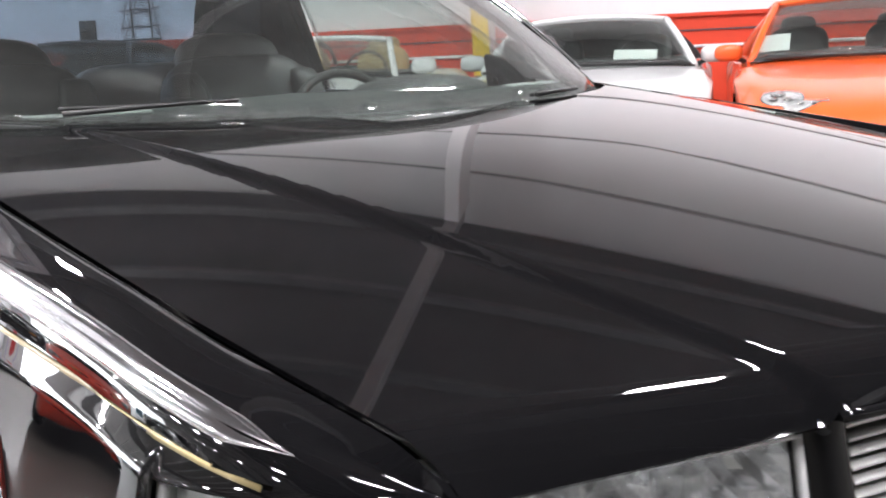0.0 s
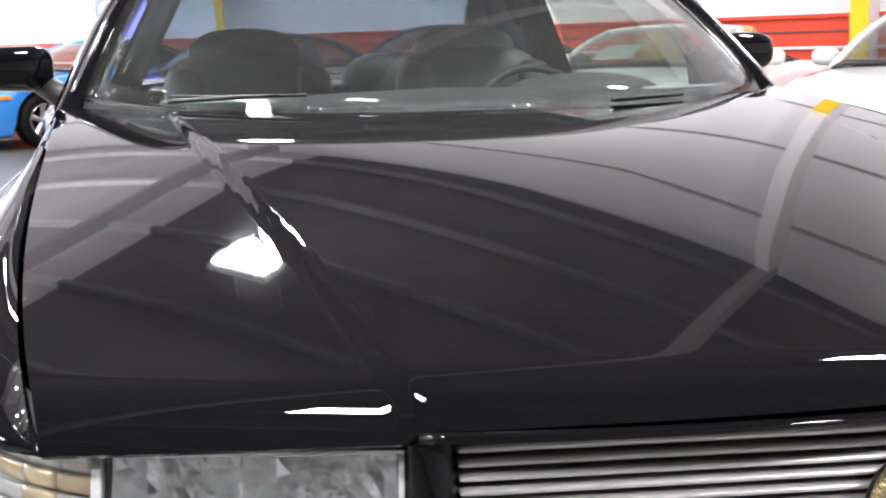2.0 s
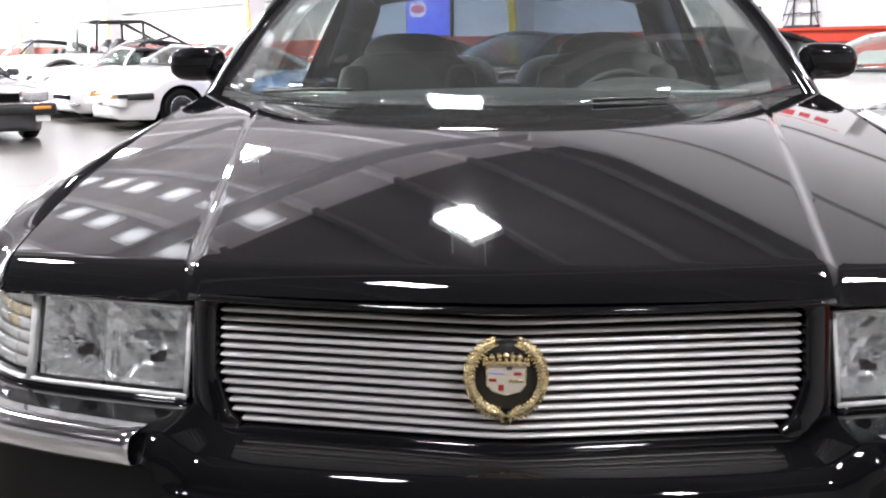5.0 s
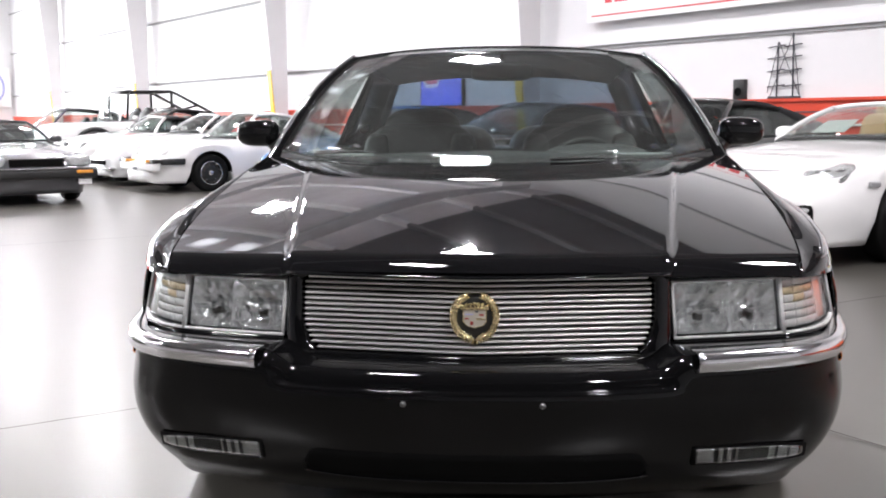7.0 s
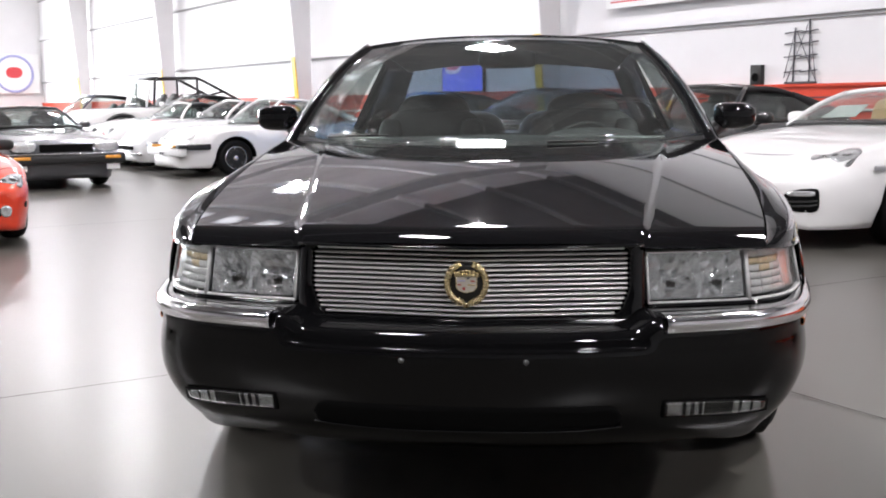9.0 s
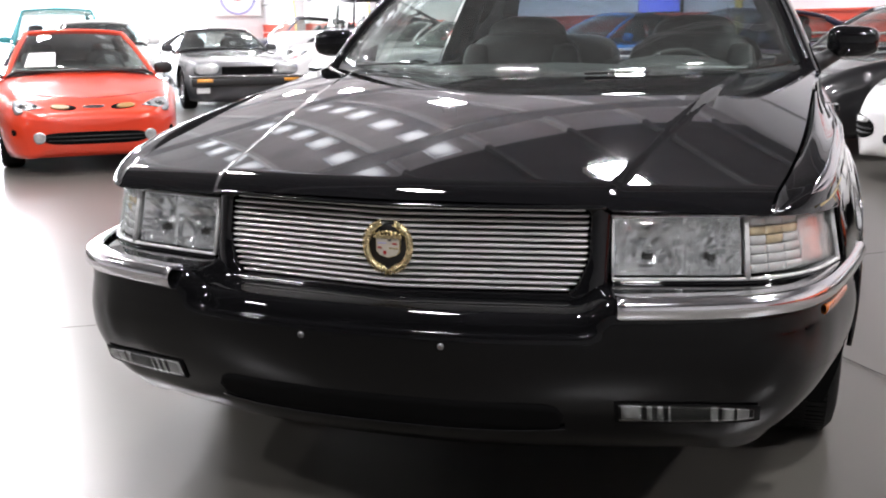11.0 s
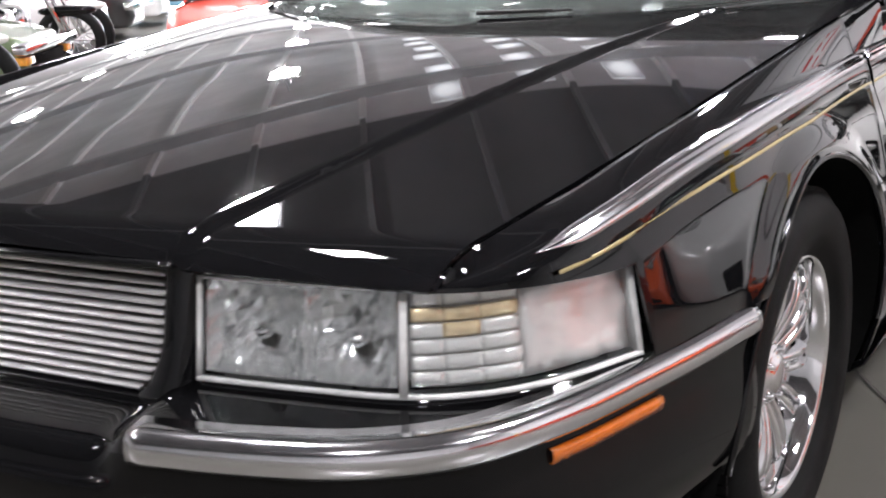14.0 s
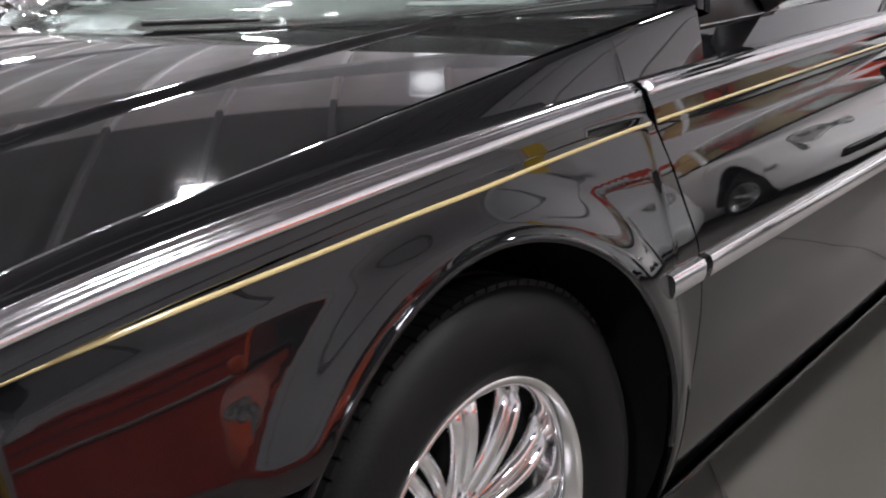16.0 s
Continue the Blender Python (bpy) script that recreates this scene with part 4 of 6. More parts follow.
# dark frit round the screen
for v0, v1 in ((0.0, 0.012), (0.955, 0.99)):
    part("screen_band", thick(grid([[screen_point(u, v, -0.007) for u in steps(-0.985, 0.985, 40)] for v in steps(v0, v1, 3)]), -0.002), M["black_trim"], coupe)
# cowl panel between bonnet and screen
rows = []
for sx in steps(-1, 1, 50):
    hp = hood_point(sx, 1.0)
    bp = scr_base(sx)
    rows.append([(hp[0], hp[1] - 0.03, hp[2] - 0.014), (hp[0] * 0.99, hp[1] + 0.01, hp[2] - 0.016), (bp[0], bp[1], bp[2] - 0.010), (bp[0], bp[1] + 0.05, bp[2] - 0.012)])
part("cowl", thick(grid(rows), -0.004), M["black_trim"], coupe)
# pillars: bright black outer rail with a thin bright line
for s in (-1, 1):
    rows = []
    for v in steps(-0.06, 1.0, 24):
        a = screen_point(s * 0.985, v)
        rows.append([a + Vector((s * -0.012, 0, -0.006)), a + Vector((s * 0.006, -0.006, 0.004)), a + Vector((s * 0.032, 0.012, 0.004)), a + Vector((s * 0.052, 0.045, -0.006)), a + Vector((s * 0.050, 0.075, -0.014)), a + Vector((s * 0.01, 0.06, -0.03)), a + Vector((s * -0.02, 0.02, -0.02))])
    part("screen_pillar", grid(rows, close=True), M["black_paint"], coupe)
    pts = [screen_point(s * 0.985, v) + Vector((s * 0.016, -0.004, 0.010)) for v in steps(0.0, 1.0, 24)]
    part("pillar_trim", tube(pts, 0.0045, 6), M["strip_chrome"], coupe, "thin bright drip moulding")

roof_mid = curve([(2.11, 1.375), (2.4, 1.392), (2.8, 1.388), (3.2, 1.350), (3.35, 1.325)])
roof_half = curve([(2.11, 0.58), (2.24, 0.592), (2.6, 0.600), (3.0, 0.592), (3.35, 0.570)])
rows = []
for w in steps(0, 1, 24):
    col = []
    for u in steps(-1, 1, 30):
        y0 = scr_top(u)[1]
        y1 = 3.30 + 0.06 * (1 - u * u)
        y = y0 + (y1 - y0) * w
        z = roof_mid(y) - 0.040 * abs(u) ** 2.4
        col.append((roof_half(y) * u, y, z))
    rows.append(col)
sharp(part("roof", thick(grid(rows), -0.006), M["black_paint"], coupe), 50)
# roof side rails, quarter pillars, rear window
for s in (-1, 1):
    rows = []
    for y in steps(2.24, 3.32, 16):
        h, z = roof_half(y), roof_mid(y) - 0.040
        rows.append([(s * h, y, z), (s * (h + 0.03), y, z - 0.018), (s * (h + 0.045), y, z - 0.045), (s * (h + 0.030), y, z - 0.055)])
    part("roof_rail", thick(grid(rows), -0.004), M["black_paint"], coupe)
    # wide quarter pillar
    rows = []
    for v in steps(0, 1, 12):
        ya, yb = 2.82 + 0.15 * v, 3.36 + 0.66 * v
        z = 1.31 - 0.385 * v
        x = 0.615 + 0.215 * v
        rows.append([(s * x, ya, z), (s * (x + 0.004), (ya + yb) / 2, z + 0.002), (s * (x - 0.03), yb, z + 0.004), (s * (x - 0.09), yb + 0.02, z + 0.008)])
    part("quarter_pillar", thick(grid(rows), -0.006), M["black_paint"], coupe)
    # side glass
    rows = []
    for u in steps(0, 1, 16):
        yb, yt = 1.74 + (2.98 - 1.74) * u, 2.30 + (2.84 - 2.30) * u
        rows.append([(s * (0.828 + (0.625 - 0.828) * v + 0.02 * math.sin(math.pi * v)), yb + (yt - yb) * v, 0.915 + (1.305 - 0.915) * v) for v in steps(0, 1, 8)])
    part("side_window", thick(grid(rows), -0.004), M["cabin_glass"], coupe, "tinted side window")
rows = []
for u in steps(-1, 1, 24):
    bow = 0.07 * (1 - u * u)
    rows.append([(u * (0.56 + 0.17 * v), 3.35 + 0.50 * v + bow, roof_mid(3.35) - 0.03 * abs(u) ** 2.4 - 0.33 * v) for v in steps(0, 1, 8)])
part("rear_window", thick(grid(rows), -0.004), M["rear_glass"], coupe, "tinted rear window")

# ---- mirrors ----
for s in (-1, 1):
    mb = bmesh.new()
    q = bmesh.ops.create_uvsphere(mb, u_segments=32, v_segments=20, radius=1)
    for v in mb.verts:
        x, y, z = v.co
        sq = lambda c, p: math.copysign(abs(c) ** p, c)
        v.co = (sq(x, 0.55) * 0.086, sq(y, 0.7) * 0.060 if y < 0 else y * 0.03, sq(z, 0.62) * 0.054 * (1 - 0.10 * x * s))
    bmesh.ops.translate(mb, verts=mb.verts[:], vec=(s * 0.965, 2.04, 1.030))
    mirror = part("door_mirror", mb, M["black_paint"], coupe, "glossy black door mirror")
    foot = bmesh.new()
    tube([(s * 0.82, 1.98, 0.940), (s * 0.87, 2.01, 0.968), (s * 0.92, 2.04, 0.998)], [0.035, 0.030, 0.026], 12, foot)
    part("mirror_foot", foot, M["black_trim"], mirror)
    sail = grid([[(s * 0.832, 1.70, 0.912), (s * 0.832, 2.06, 0.912)], [(s * 0.800, 1.84, 1.00), (s * 0.790, 2.02, 1.03)]])
    part("mirror_sail", thick(sail, -0.012), M["black_trim"], mirror)
    gl = bmesh.new()
    box(gl, s * 0.965 - 0.070, 2.062, 0.990, s * 0.965 + 0.070, 2.072, 1.070, 0.003)
    part("mirror_glass", gl, M["mirror"], mirror)

# ---- wipers ----
for u0, u1, v0, v1 in ((-0.76, -0.46, 0.022, 0.040), (0.24, 0.46, 0.003, 0.003)):
    pts = [screen_point(u0 + (u1 - u0) * t, v0 + (v1 - v0) * t, 0.010) for t in steps(0, 1, 16)]
    wp = part("wiper", tube(pts, 0.0032, 6), M["black_trim"], coupe, "thin black wiper")
    arm = tube([Vector(scr_base(u0)) + Vector((0, -0.02, 0.012)), screen_point(u0 + 0.6 * (u1 - u0), v0 + 0.4 * (v1 - v0), 0.012), screen_point(u0 + 0.8 * (u1 - u0), v0 + 0.8 * (v1 - v0), 0.012)], [0.005, 0.0035, 0.003], 8)
    part("wiper_arm", arm, M["black_trim"], wp)

# ---- cabin ----
rows = []
for u in steps(-1, 1, 30):
    bx, by, bz = scr_base(u)
    rows.append([(bx * 0.98, by + 0.02, bz - 0.030), (bx * 0.97, by + 0.12, bz - 0.015), (bx * 0.96, 1.74, 0.945 + 0.02 * (1 - abs(u))), (bx * 0.96, 1.84, 0.93), (bx * 0.96, 1.88, 0.85), (bx * 0.96, 1.80, 0.60)])
part("dashboard", thick(grid(rows), -0.01), M["dash"], coupe, "charcoal dashboard")
# the pale tone paints the light that the dash speaker covers reflect
for s in (-1, 1):
    g = []
    for u in steps(0, 1, 8):
        x = 0.42 + 0.21 * u
        hw = 0.028 * math.sin(math.pi * min(max(u * 0.9 + 0.05, 0), 1)) ** 0.5
        yc = 1.50 + 0.25 * (x - 0.42)
        g.append([(s * x, yc - hw, 0.958), (s * x, yc, 0.962), (s * x, yc + hw, 0.960)])
    part("dash_speaker", thick(grid(g), -0.004), M["speaker_grey"], coupe, "dashboard speaker cover with a pale painted sheen")
cowlb = bmesh.new()
q = bmesh.ops.create_uvsphere(cowlb, u_segments=20, v_segments=12, radius=1)
bmesh.ops.transform(cowlb, matrix=Matrix.Translation((0.38, 1.78, 0.945)) @ Matrix.Diagonal((0.20, 0.12, 0.045, 1)), verts=q["verts"])
part("instrument_hood", cowlb, M["dash"], coupe)
sw = bmesh.new()
ring = [(0.178 * math.cos(a), 0, 0.178 * math.sin(a)) for a in steps(0, 2 * math.pi, 40)]
tube(ring, 0.012, 8, sw)
for a in (0.1, math.pi - 0.1, -math.pi / 2):
    tube([(0.05 * math.cos(a), 0.0, 0.05 * math.sin(a)), (0.18 * math.cos(a), 0, 0.18 * math.sin(a))], 0.014, 6, sw)
q = bmesh.ops.create_uvsphere(sw, u_segments=14, v_segments=8, radius=1)
bmesh.ops.transform(sw, matrix=Matrix.Diagonal((0.07, 0.03, 0.06, 1)), verts=q["verts"])
bmesh.ops.transform(sw, matrix=Matrix.Translation((0.37, 2.08, 0.835)) @ Matrix.Rotation(radians(-24), 4, "X"), verts=sw.verts[:])
part("steering_wheel", sw, M["leather"], coupe, "dark steering wheel")


def pad(bm, cx, cy, cz, wx, wy, wz, tilt, p=0.45, seg=22):
    q = bmesh.ops.create_uvsphere(bm, u_segments=seg, v_segments=14, radius=1)
    sq = lambda c, e: math.copysign(abs(c) ** e, c)
    for v in q["verts"]:
        v.co = (sq(v.co.x, p) * wx, sq(v.co.y, p + 0.15) * wy, sq(v.co.z, p) * wz)
    bmesh.ops.transform(bm, matrix=Matrix.Translation((cx, cy, cz)) @ Matrix.Rotation(radians(tilt), 4, "X"), verts=q["verts"])


for sx in (-0.37, 0.37):
    b = bmesh.new()
    pad(b, sx, 2.42, 0.46, 0.27, 0.27, 0.10, 4)
    seat = part("front_seat", b, M["leather"], coupe, "black leather bucket seat")
    b = bmesh.new()
    pad(b, sx, 2.72, 0.76, 0.26, 0.10, 0.31, -18)
    for e in (-1, 1):
        pad(b, sx + e * 0.20, 2.68, 0.76, 0.065, 0.09, 0.26, -18)
    part("backrest", b, M["leather"], seat)
    b = bmesh.new()
    pad(b, sx, 2.83, 1.03, 0.18, 0.07, 0.105, -14, 0.7)
    part("headrest", b, M["leather"], seat)
b = bmesh.new()
pad(b, 0, 3.15, 0.50, 0.68, 0.25, 0.12, 4)
bench = part("rear_seat", b, M["leather"], coupe, "black leather rear bench")
for sx in (-0.34, 0.34):
    b = bmesh.new()
    pad(b, sx, 3.42, 0.78, 0.31, 0.10, 0.28, -22)
    part("backrest", b, M["leather"], bench)
shelf = bmesh.new()
box(shelf, -0.70, 3.40, 0.90, 0.70, 3.92, 0.93, 0.01)
part("parcel_shelf", shelf, M["dash"], coupe)
for s in (-1, 1):
    b = bmesh.new()
    box(b, min(s * 0.75, s * 0.81), 1.70, 0.30, max(s * 0.75, s * 0.81), 3.30, 0.895, 0.02)
    part("door_card", b, M["leather"], coupe)
head = [[(roof_half(y) * 0.97 * u, y, roof_mid(y) - 0.030 - 0.040 * abs(u) ** 2.4) for u in steps(-1, 1, 12)] for y in steps(2.27, 3.30, 8)]
part("headlining", thick(grid(head), -0.006), M["dash"], coupe)
b = bmesh.new()
pad(b, 0.02, 2.16, 1.275, 0.125, 0.03, 0.038, 0)
tube([(0.02, 2.17, 1.30), (0.02, 2.18, 1.345)], 0.010, 8, b)
part("rear_view_mirror", b, M["black_trim"], coupe)

# ---- wall details ----
POST_TAPER = 0.085
POSTS = (2.62, 11.2, 19.8, 28.4, 37.0, -6.0)
for along in POSTS:
    ob = tagged(new("wall_post"), "white wall post with a yellow painted guard", "post", "wall posts", "structure")
    ob.matrix_basis = hall_pose(along, 0.0)
    b = bmesh.new()
    box(b, -0.09, 0.11, 0.0, 0.09, 0.32, CEIL_Z - 0.47)
    for v in b.verts:
        if v.co.y > 0.2:
            v.co.y += POST_TAPER * v.co.z
    bmesh.ops.bevel(b, geom=b.edges[:], offset=0.008, segments=1, affect="EDGES")
    part("post_upper", b, M["wall"], ob, "white tapered steel column", smooth=False)
    b = bmesh.new()
    box(b, -0.085, 0.322, 0.0, 0.085, 0.352, 2.2)
    for v in b.verts:
        v.co.y += POST_TAPER * v.co.z
    bmesh.ops.bevel(b, geom=b.edges[:], offset=0.006, segments=1, affect="EDGES")
    part("post_guard", b, M["yellow"], ob, "yellow painted guard", smooth=False)
# panel joints as grey strips, with a small drip ledge above each
for z in (2.12, 3.82, 5.4):
    slab("trim", H0, ALONG0, 0.0, z, ALONG1, 0.035, z + 0.05, M["wall_seam"], "grey horizontal panel joint", category="wall trim")
    slab("trim", H0, ALONG0, 0.0, z + 0.05, ALONG1, 0.075, z + 0.13, M["wall"], "white ledge over the panel joint", category="wall trim")
# ledge on the red band, a thin pale pipe along it
slab("trim", H0, ALONG0, 0.06, RED_Z - 0.03, ALONG1, 0.10, RED_Z + 0.006, M["wall_red"], "red ledge edge", category="wall trim")
# a near-black strip draws this joint's shadow; no gap is cut
slab("trim", H0, ALONG0, 0.06, RED_Z - 0.17, ALONG1, 0.075, RED_Z - 0.155, M["ink"], "dark strip painting a shadow joint in the red band", category="wall trim")
b = tube([(ALONG0, 0.09, 1.0), (ALONG1, 0.09, 1.0)], 0.016, 8)
pipe = link("conduit", b, M["plate_white"])
pipe.matrix_basis = H0
tagged(pipe, "pale conduit pipe along the red wall", "pipe", kind="structure")

# floor joints
def joint(a0, o0, a1, o1, w=0.010):
    p, q = hall(a0, o0), hall(a1, o1)
    d = (q - p).normalized()
    n = Vector((-d.y, d.x, 0)) * w
    bm = bmesh.new()
    rnd = random.Random(int(a0 * 31 + o0 * 7))
    pts = []
    k = max(2, int((q - p).length / 0.12))
    for i in range(k + 1):
        pts.append(p.lerp(q, i / k) + n.normalized() * rnd.uniform(-0.004, 0.004))
    rows = [[c + n * 0.5 * rnd.uniform(0.7, 1.2) + Vector((0, 0, 0.0045)), c - n * 0.5 * rnd.uniform(0.7, 1.2) + Vector((0, 0, 0.0045))] for c in pts]
    ob = link("floor_joint", grid(rows), M["joint"], False)
    tagged(ob, "dark sawn joint in the concrete floor", "floor joint", kind="structure")


def joint_xy(x0, y0, x1, y1):
    def ho(x, y):
        v = Vector((x, y))
        return v.dot(R2), v.dot(F2) + WALL_D
    a, b = ho(x0, y0), ho(x1, y1)
    joint(a[0], a[1], b[0], b[1])


joint_xy(-6.0, -1.93, 2.4, 4.37)
joint_xy(0.5, 2.35, 1.9, 0.39)
for o in (15.0, 21.0):
    joint(-10, o, 40, o)
for a in (8.0, 14.0, 20.0):
    joint(a, 0.4, a, 30)


# ---- ceiling steel ----
def rafter(along):
    ob = tagged(new("roof_rafter"), "pale painted steel roof rafter over a wall post", "beam", "roof rafters", "structure")
    ob.matrix_basis = hall_pose(along, 0)
    for nm, hw, z0, z1 in (("flange", 0.08, CEIL_Z - 0.46, CEIL_Z - 0.445), ("web", 0.012, CEIL_Z - 0.445, CEIL_Z - 0.10)):
        b = bmesh.new()
        box(b, -hw, 0.05, z0, hw, OUT1, z1)
        part(nm, b, M["truss"], ob, smooth=False)
    return ob


first = rafter(2.62)
for along in (-6.0, 11.2, 19.8, 28.4, 37.0):
    copy_thing(first, hall_pose(along, 0))
for i in range(22):
    o = 0.70 + 1.47 * i
    slab("beam", H0, ALONG0, o - 0.04, CEIL_Z - 0.12, FAR_CEIL - 0.01, o + 0.04, CEIL_Z - 0.001, M["purlin"], "grey steel roof purlin", category="beam")
    slab("beam", H0, FAR_CEIL, o - 0.05, CEIL_Z - 0.14, ALONG1, o + 0.05, CEIL_Z - 0.001, M["purlin_white"], "white steel roof purlin over the far bays", category="beam")


# ---- lamps ----
def high_bay(along, out):
    m = hall_pose(along, out, LAMP_Z)
    ob = new("ceiling_lamp")
    ob.matrix_basis = m
    tagged(ob, "bright rectangular high-bay ceiling lamp", "lamp", "high-bay lamps")
    b = bmesh.new()
    box(b, -0.46, -0.27, 0.0, 0.46, 0.27, 0.09, 0.01)
    part("housing", b, M["truss"], ob)
    b = bmesh.new()
    box(b, -0.41, -0.22, -0.012, 0.41, 0.22, -0.002)
    part("panel", b, M["lamp"], ob, smooth=False)
    for sx in (-0.36, 0.36):
        b = tube([(sx, 0, 0.09), (sx, 0, CEIL_Z - LAMP_Z)], 0.008, 6)
        part("hanger", b, M["truss"], ob)
    d = bpy.data.lights.new("ceiling_lamp_light", "AREA")
    d.shape, d.size, d.size_y = "RECTANGLE", 0.82, 0.44
    d.energy = LAMP_POWER * (0.75 if out < 12 else 1.0)
    d.color = (0.985, 0.955, 1.0)
    d.spread = radians(170)
    l = new("ceiling_lamp_light", d)
    p = hall(along, out, LAMP_Z - 0.03)
    l.matrix_basis = pose(p.x, p.y, p.z, 0, 0, HALL_YAW)
    if out < 12:
        # an unseen point light added below the panel to brighten the upper walls
        g = bpy.data.lights.new("wall_fill_light", "POINT")
        g.energy, g.shadow_soft_size, g.color = LAMP_POWER * 0.5, 0.12, d.color
        l2 = new("wall_fill_light", g)
        l2.matrix_basis = Matrix.Translation(hall(along, out, LAMP_Z - 0.16))
    return ob


LAMPS = [(a, o) for a in (-5.2, 1.0, 7.2, 13.4, 19.6, 25.8, 32.0, 38.2) for o in (4.6, 10.7, 16.8, 22.9) if not (a < 0 and o > 11) and not (o > 20 and a < 10)]
for a, o in LAMPS:
    if (a, o) == (1.0, 4.6):
        a, o = -0.5, 5.6
    high_bay(a, o)


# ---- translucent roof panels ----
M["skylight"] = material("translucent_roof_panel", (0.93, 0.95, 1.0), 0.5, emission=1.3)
# the glow is made to fade towards each panel's edge, to soften its reflections
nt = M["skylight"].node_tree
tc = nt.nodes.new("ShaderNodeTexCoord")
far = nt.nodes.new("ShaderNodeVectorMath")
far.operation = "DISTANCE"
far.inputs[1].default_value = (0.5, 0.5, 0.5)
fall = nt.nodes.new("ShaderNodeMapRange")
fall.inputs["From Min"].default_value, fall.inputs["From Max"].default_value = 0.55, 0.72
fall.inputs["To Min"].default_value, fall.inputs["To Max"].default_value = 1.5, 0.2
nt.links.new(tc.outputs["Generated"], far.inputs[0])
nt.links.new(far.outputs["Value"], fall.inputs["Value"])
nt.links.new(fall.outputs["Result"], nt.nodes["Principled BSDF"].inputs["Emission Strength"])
rnd_sky = random.Random(11)
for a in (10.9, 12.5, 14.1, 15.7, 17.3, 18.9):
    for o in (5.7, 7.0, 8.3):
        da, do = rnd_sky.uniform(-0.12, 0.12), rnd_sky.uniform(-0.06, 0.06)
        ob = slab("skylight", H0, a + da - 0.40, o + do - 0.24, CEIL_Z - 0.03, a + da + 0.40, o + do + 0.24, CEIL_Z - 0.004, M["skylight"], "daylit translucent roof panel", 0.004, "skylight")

M["amber_glass"] = material("dull_amber_mesh", (0.30, 0.17, 0.05), 0.35)


# ---- other cars ----
def heading(along, out, kind):
    """A pose for a car whose nose stands at this place. kind: 'out' faces into the hall, 'near' along it, 'in' towards the wall."""
    p = hall(along, out)
    return pose(p.x, p.y, 0, 0, 0, {"out": -50.2, "near": 39.8, "in": 129.8}[kind])


def mesh_of(bm, mat, smooth=True):
    me = bpy.data.meshes.new("shared")
    bmesh.ops.recalc_face_normals(bm, faces=bm.faces[:])
    bm.to_mesh(me)
    bm.free()
    for p in me.polygons:
        p.use_smooth = smooth
    me.materials.append(mat)
    return me


WHEELS = {}


def wheel_meshes(r, rim_r, w, style):
    key = (r, rim_r, w, style)
    if key in WHEELS:
        return WHEELS[key]
    h = w / 2
    tyre = lathe([(rim_r - 0.004, -h * 0.9), (rim_r + 0.02, -h), (r - 0.03, -h), (r - 0.006, -h * 0.8), (r, -h * 0.5), (r, h * 0.5), (r - 0.006, h * 0.8), (r - 0.03, h), (rim_r + 0.02, h), (rim_r - 0.004, h * 0.85)], 40)
    rim = lathe([(rim_r, h * 0.85), (rim_r - 0.008, h * 0.98), (rim_r - 0.018, h * 0.85), (rim_r - 0.03, h * 0.2), (rim_r - 0.035, -h)], 40)
    face = bmesh.new()
    if style == "five":
        for i in range(5):
            rows = []
            for t in steps(0.0, 1.0, 6):
                rr = 0.03 + (rim_r - 0.05) * t
                hw = 0.030 + 0.012 * t
                z = h * (0.55 + 0.25 * t)
                rows.append([(z - 0.03, -hw, rr), (z, -hw * 0.7, rr), (z, hw * 0.7, rr), (z - 0.03, hw, rr)])
            g = grid(rows)
            bmesh.ops.rotate(g, verts=g.verts[:], cent=(0, 0, 0), matrix=Matrix.Rotation(2 * math.pi * i / 5, 3, "X"))
            me = bpy.data.meshes.new("t")
            g.to_mesh(me)
            g.free()
            face.from_mesh(me)
            bpy.data.meshes.remove(me)
    else:
        g = lathe([(rim_r - 0.03, h * 0.45), (rim_r * 0.6, h * 0.75), (rim_r * 0.35, h * 0.6), (0.0, h * 0.7)], 30)
        me = bpy.data.meshes.new("t")
        g.to_mesh(me)
        g.free()
        face.from_mesh(me)
        bpy.data.meshes.remove(me)
        for i in range(10):
            box(face, h * 0.5, -0.012, rim_r * 0.62, h * 0.80, 0.012, rim_r * 0.90, 0, Matrix.Rotation(2 * math.pi * i / 10, 4, "X"))
    hub = lathe([(0.045, h * 0.4), (0.045, h * 0.82), (0.02, h * 0.9), (0.0, h * 0.9)], 20)
    disc = lathe([(rim_r - 0.03, -h * 0.1), (0.0, -h * 0.1)], 30)
    WHEELS[key] = [("wheel", mesh_of(tyre, M["rubber"])), ("rim", mesh_of(rim, M["rim_silver"])), ("spokes", mesh_of(face, M["rim_silver"] if style == "five" else M["black_trim"])),
                   ("hub_cap", mesh_of(hub, M["rim_silver"])), ("brake_disc", mesh_of(disc, M["dark_void"]))]
    return WHEELS[key]


def blob(parent, name, mat, c, size, rot=(0, 0, 0), p=0.8, label=""):
    """A rounded lump: lamps, mirrors, seats."""
    bm = bmesh.new()
    q = bmesh.ops.create_uvsphere(bm, u_segments=18, v_segments=12, radius=1)
    for v in q["verts"]:
        v.co = [math.copysign(abs(k) ** p, k) * s for k, s in zip(v.co, size)]
    bmesh.ops.transform(bm, matrix=pose(*c, *rot), verts=bm.verts[:])
    return part(name, bm, mat, parent, label)


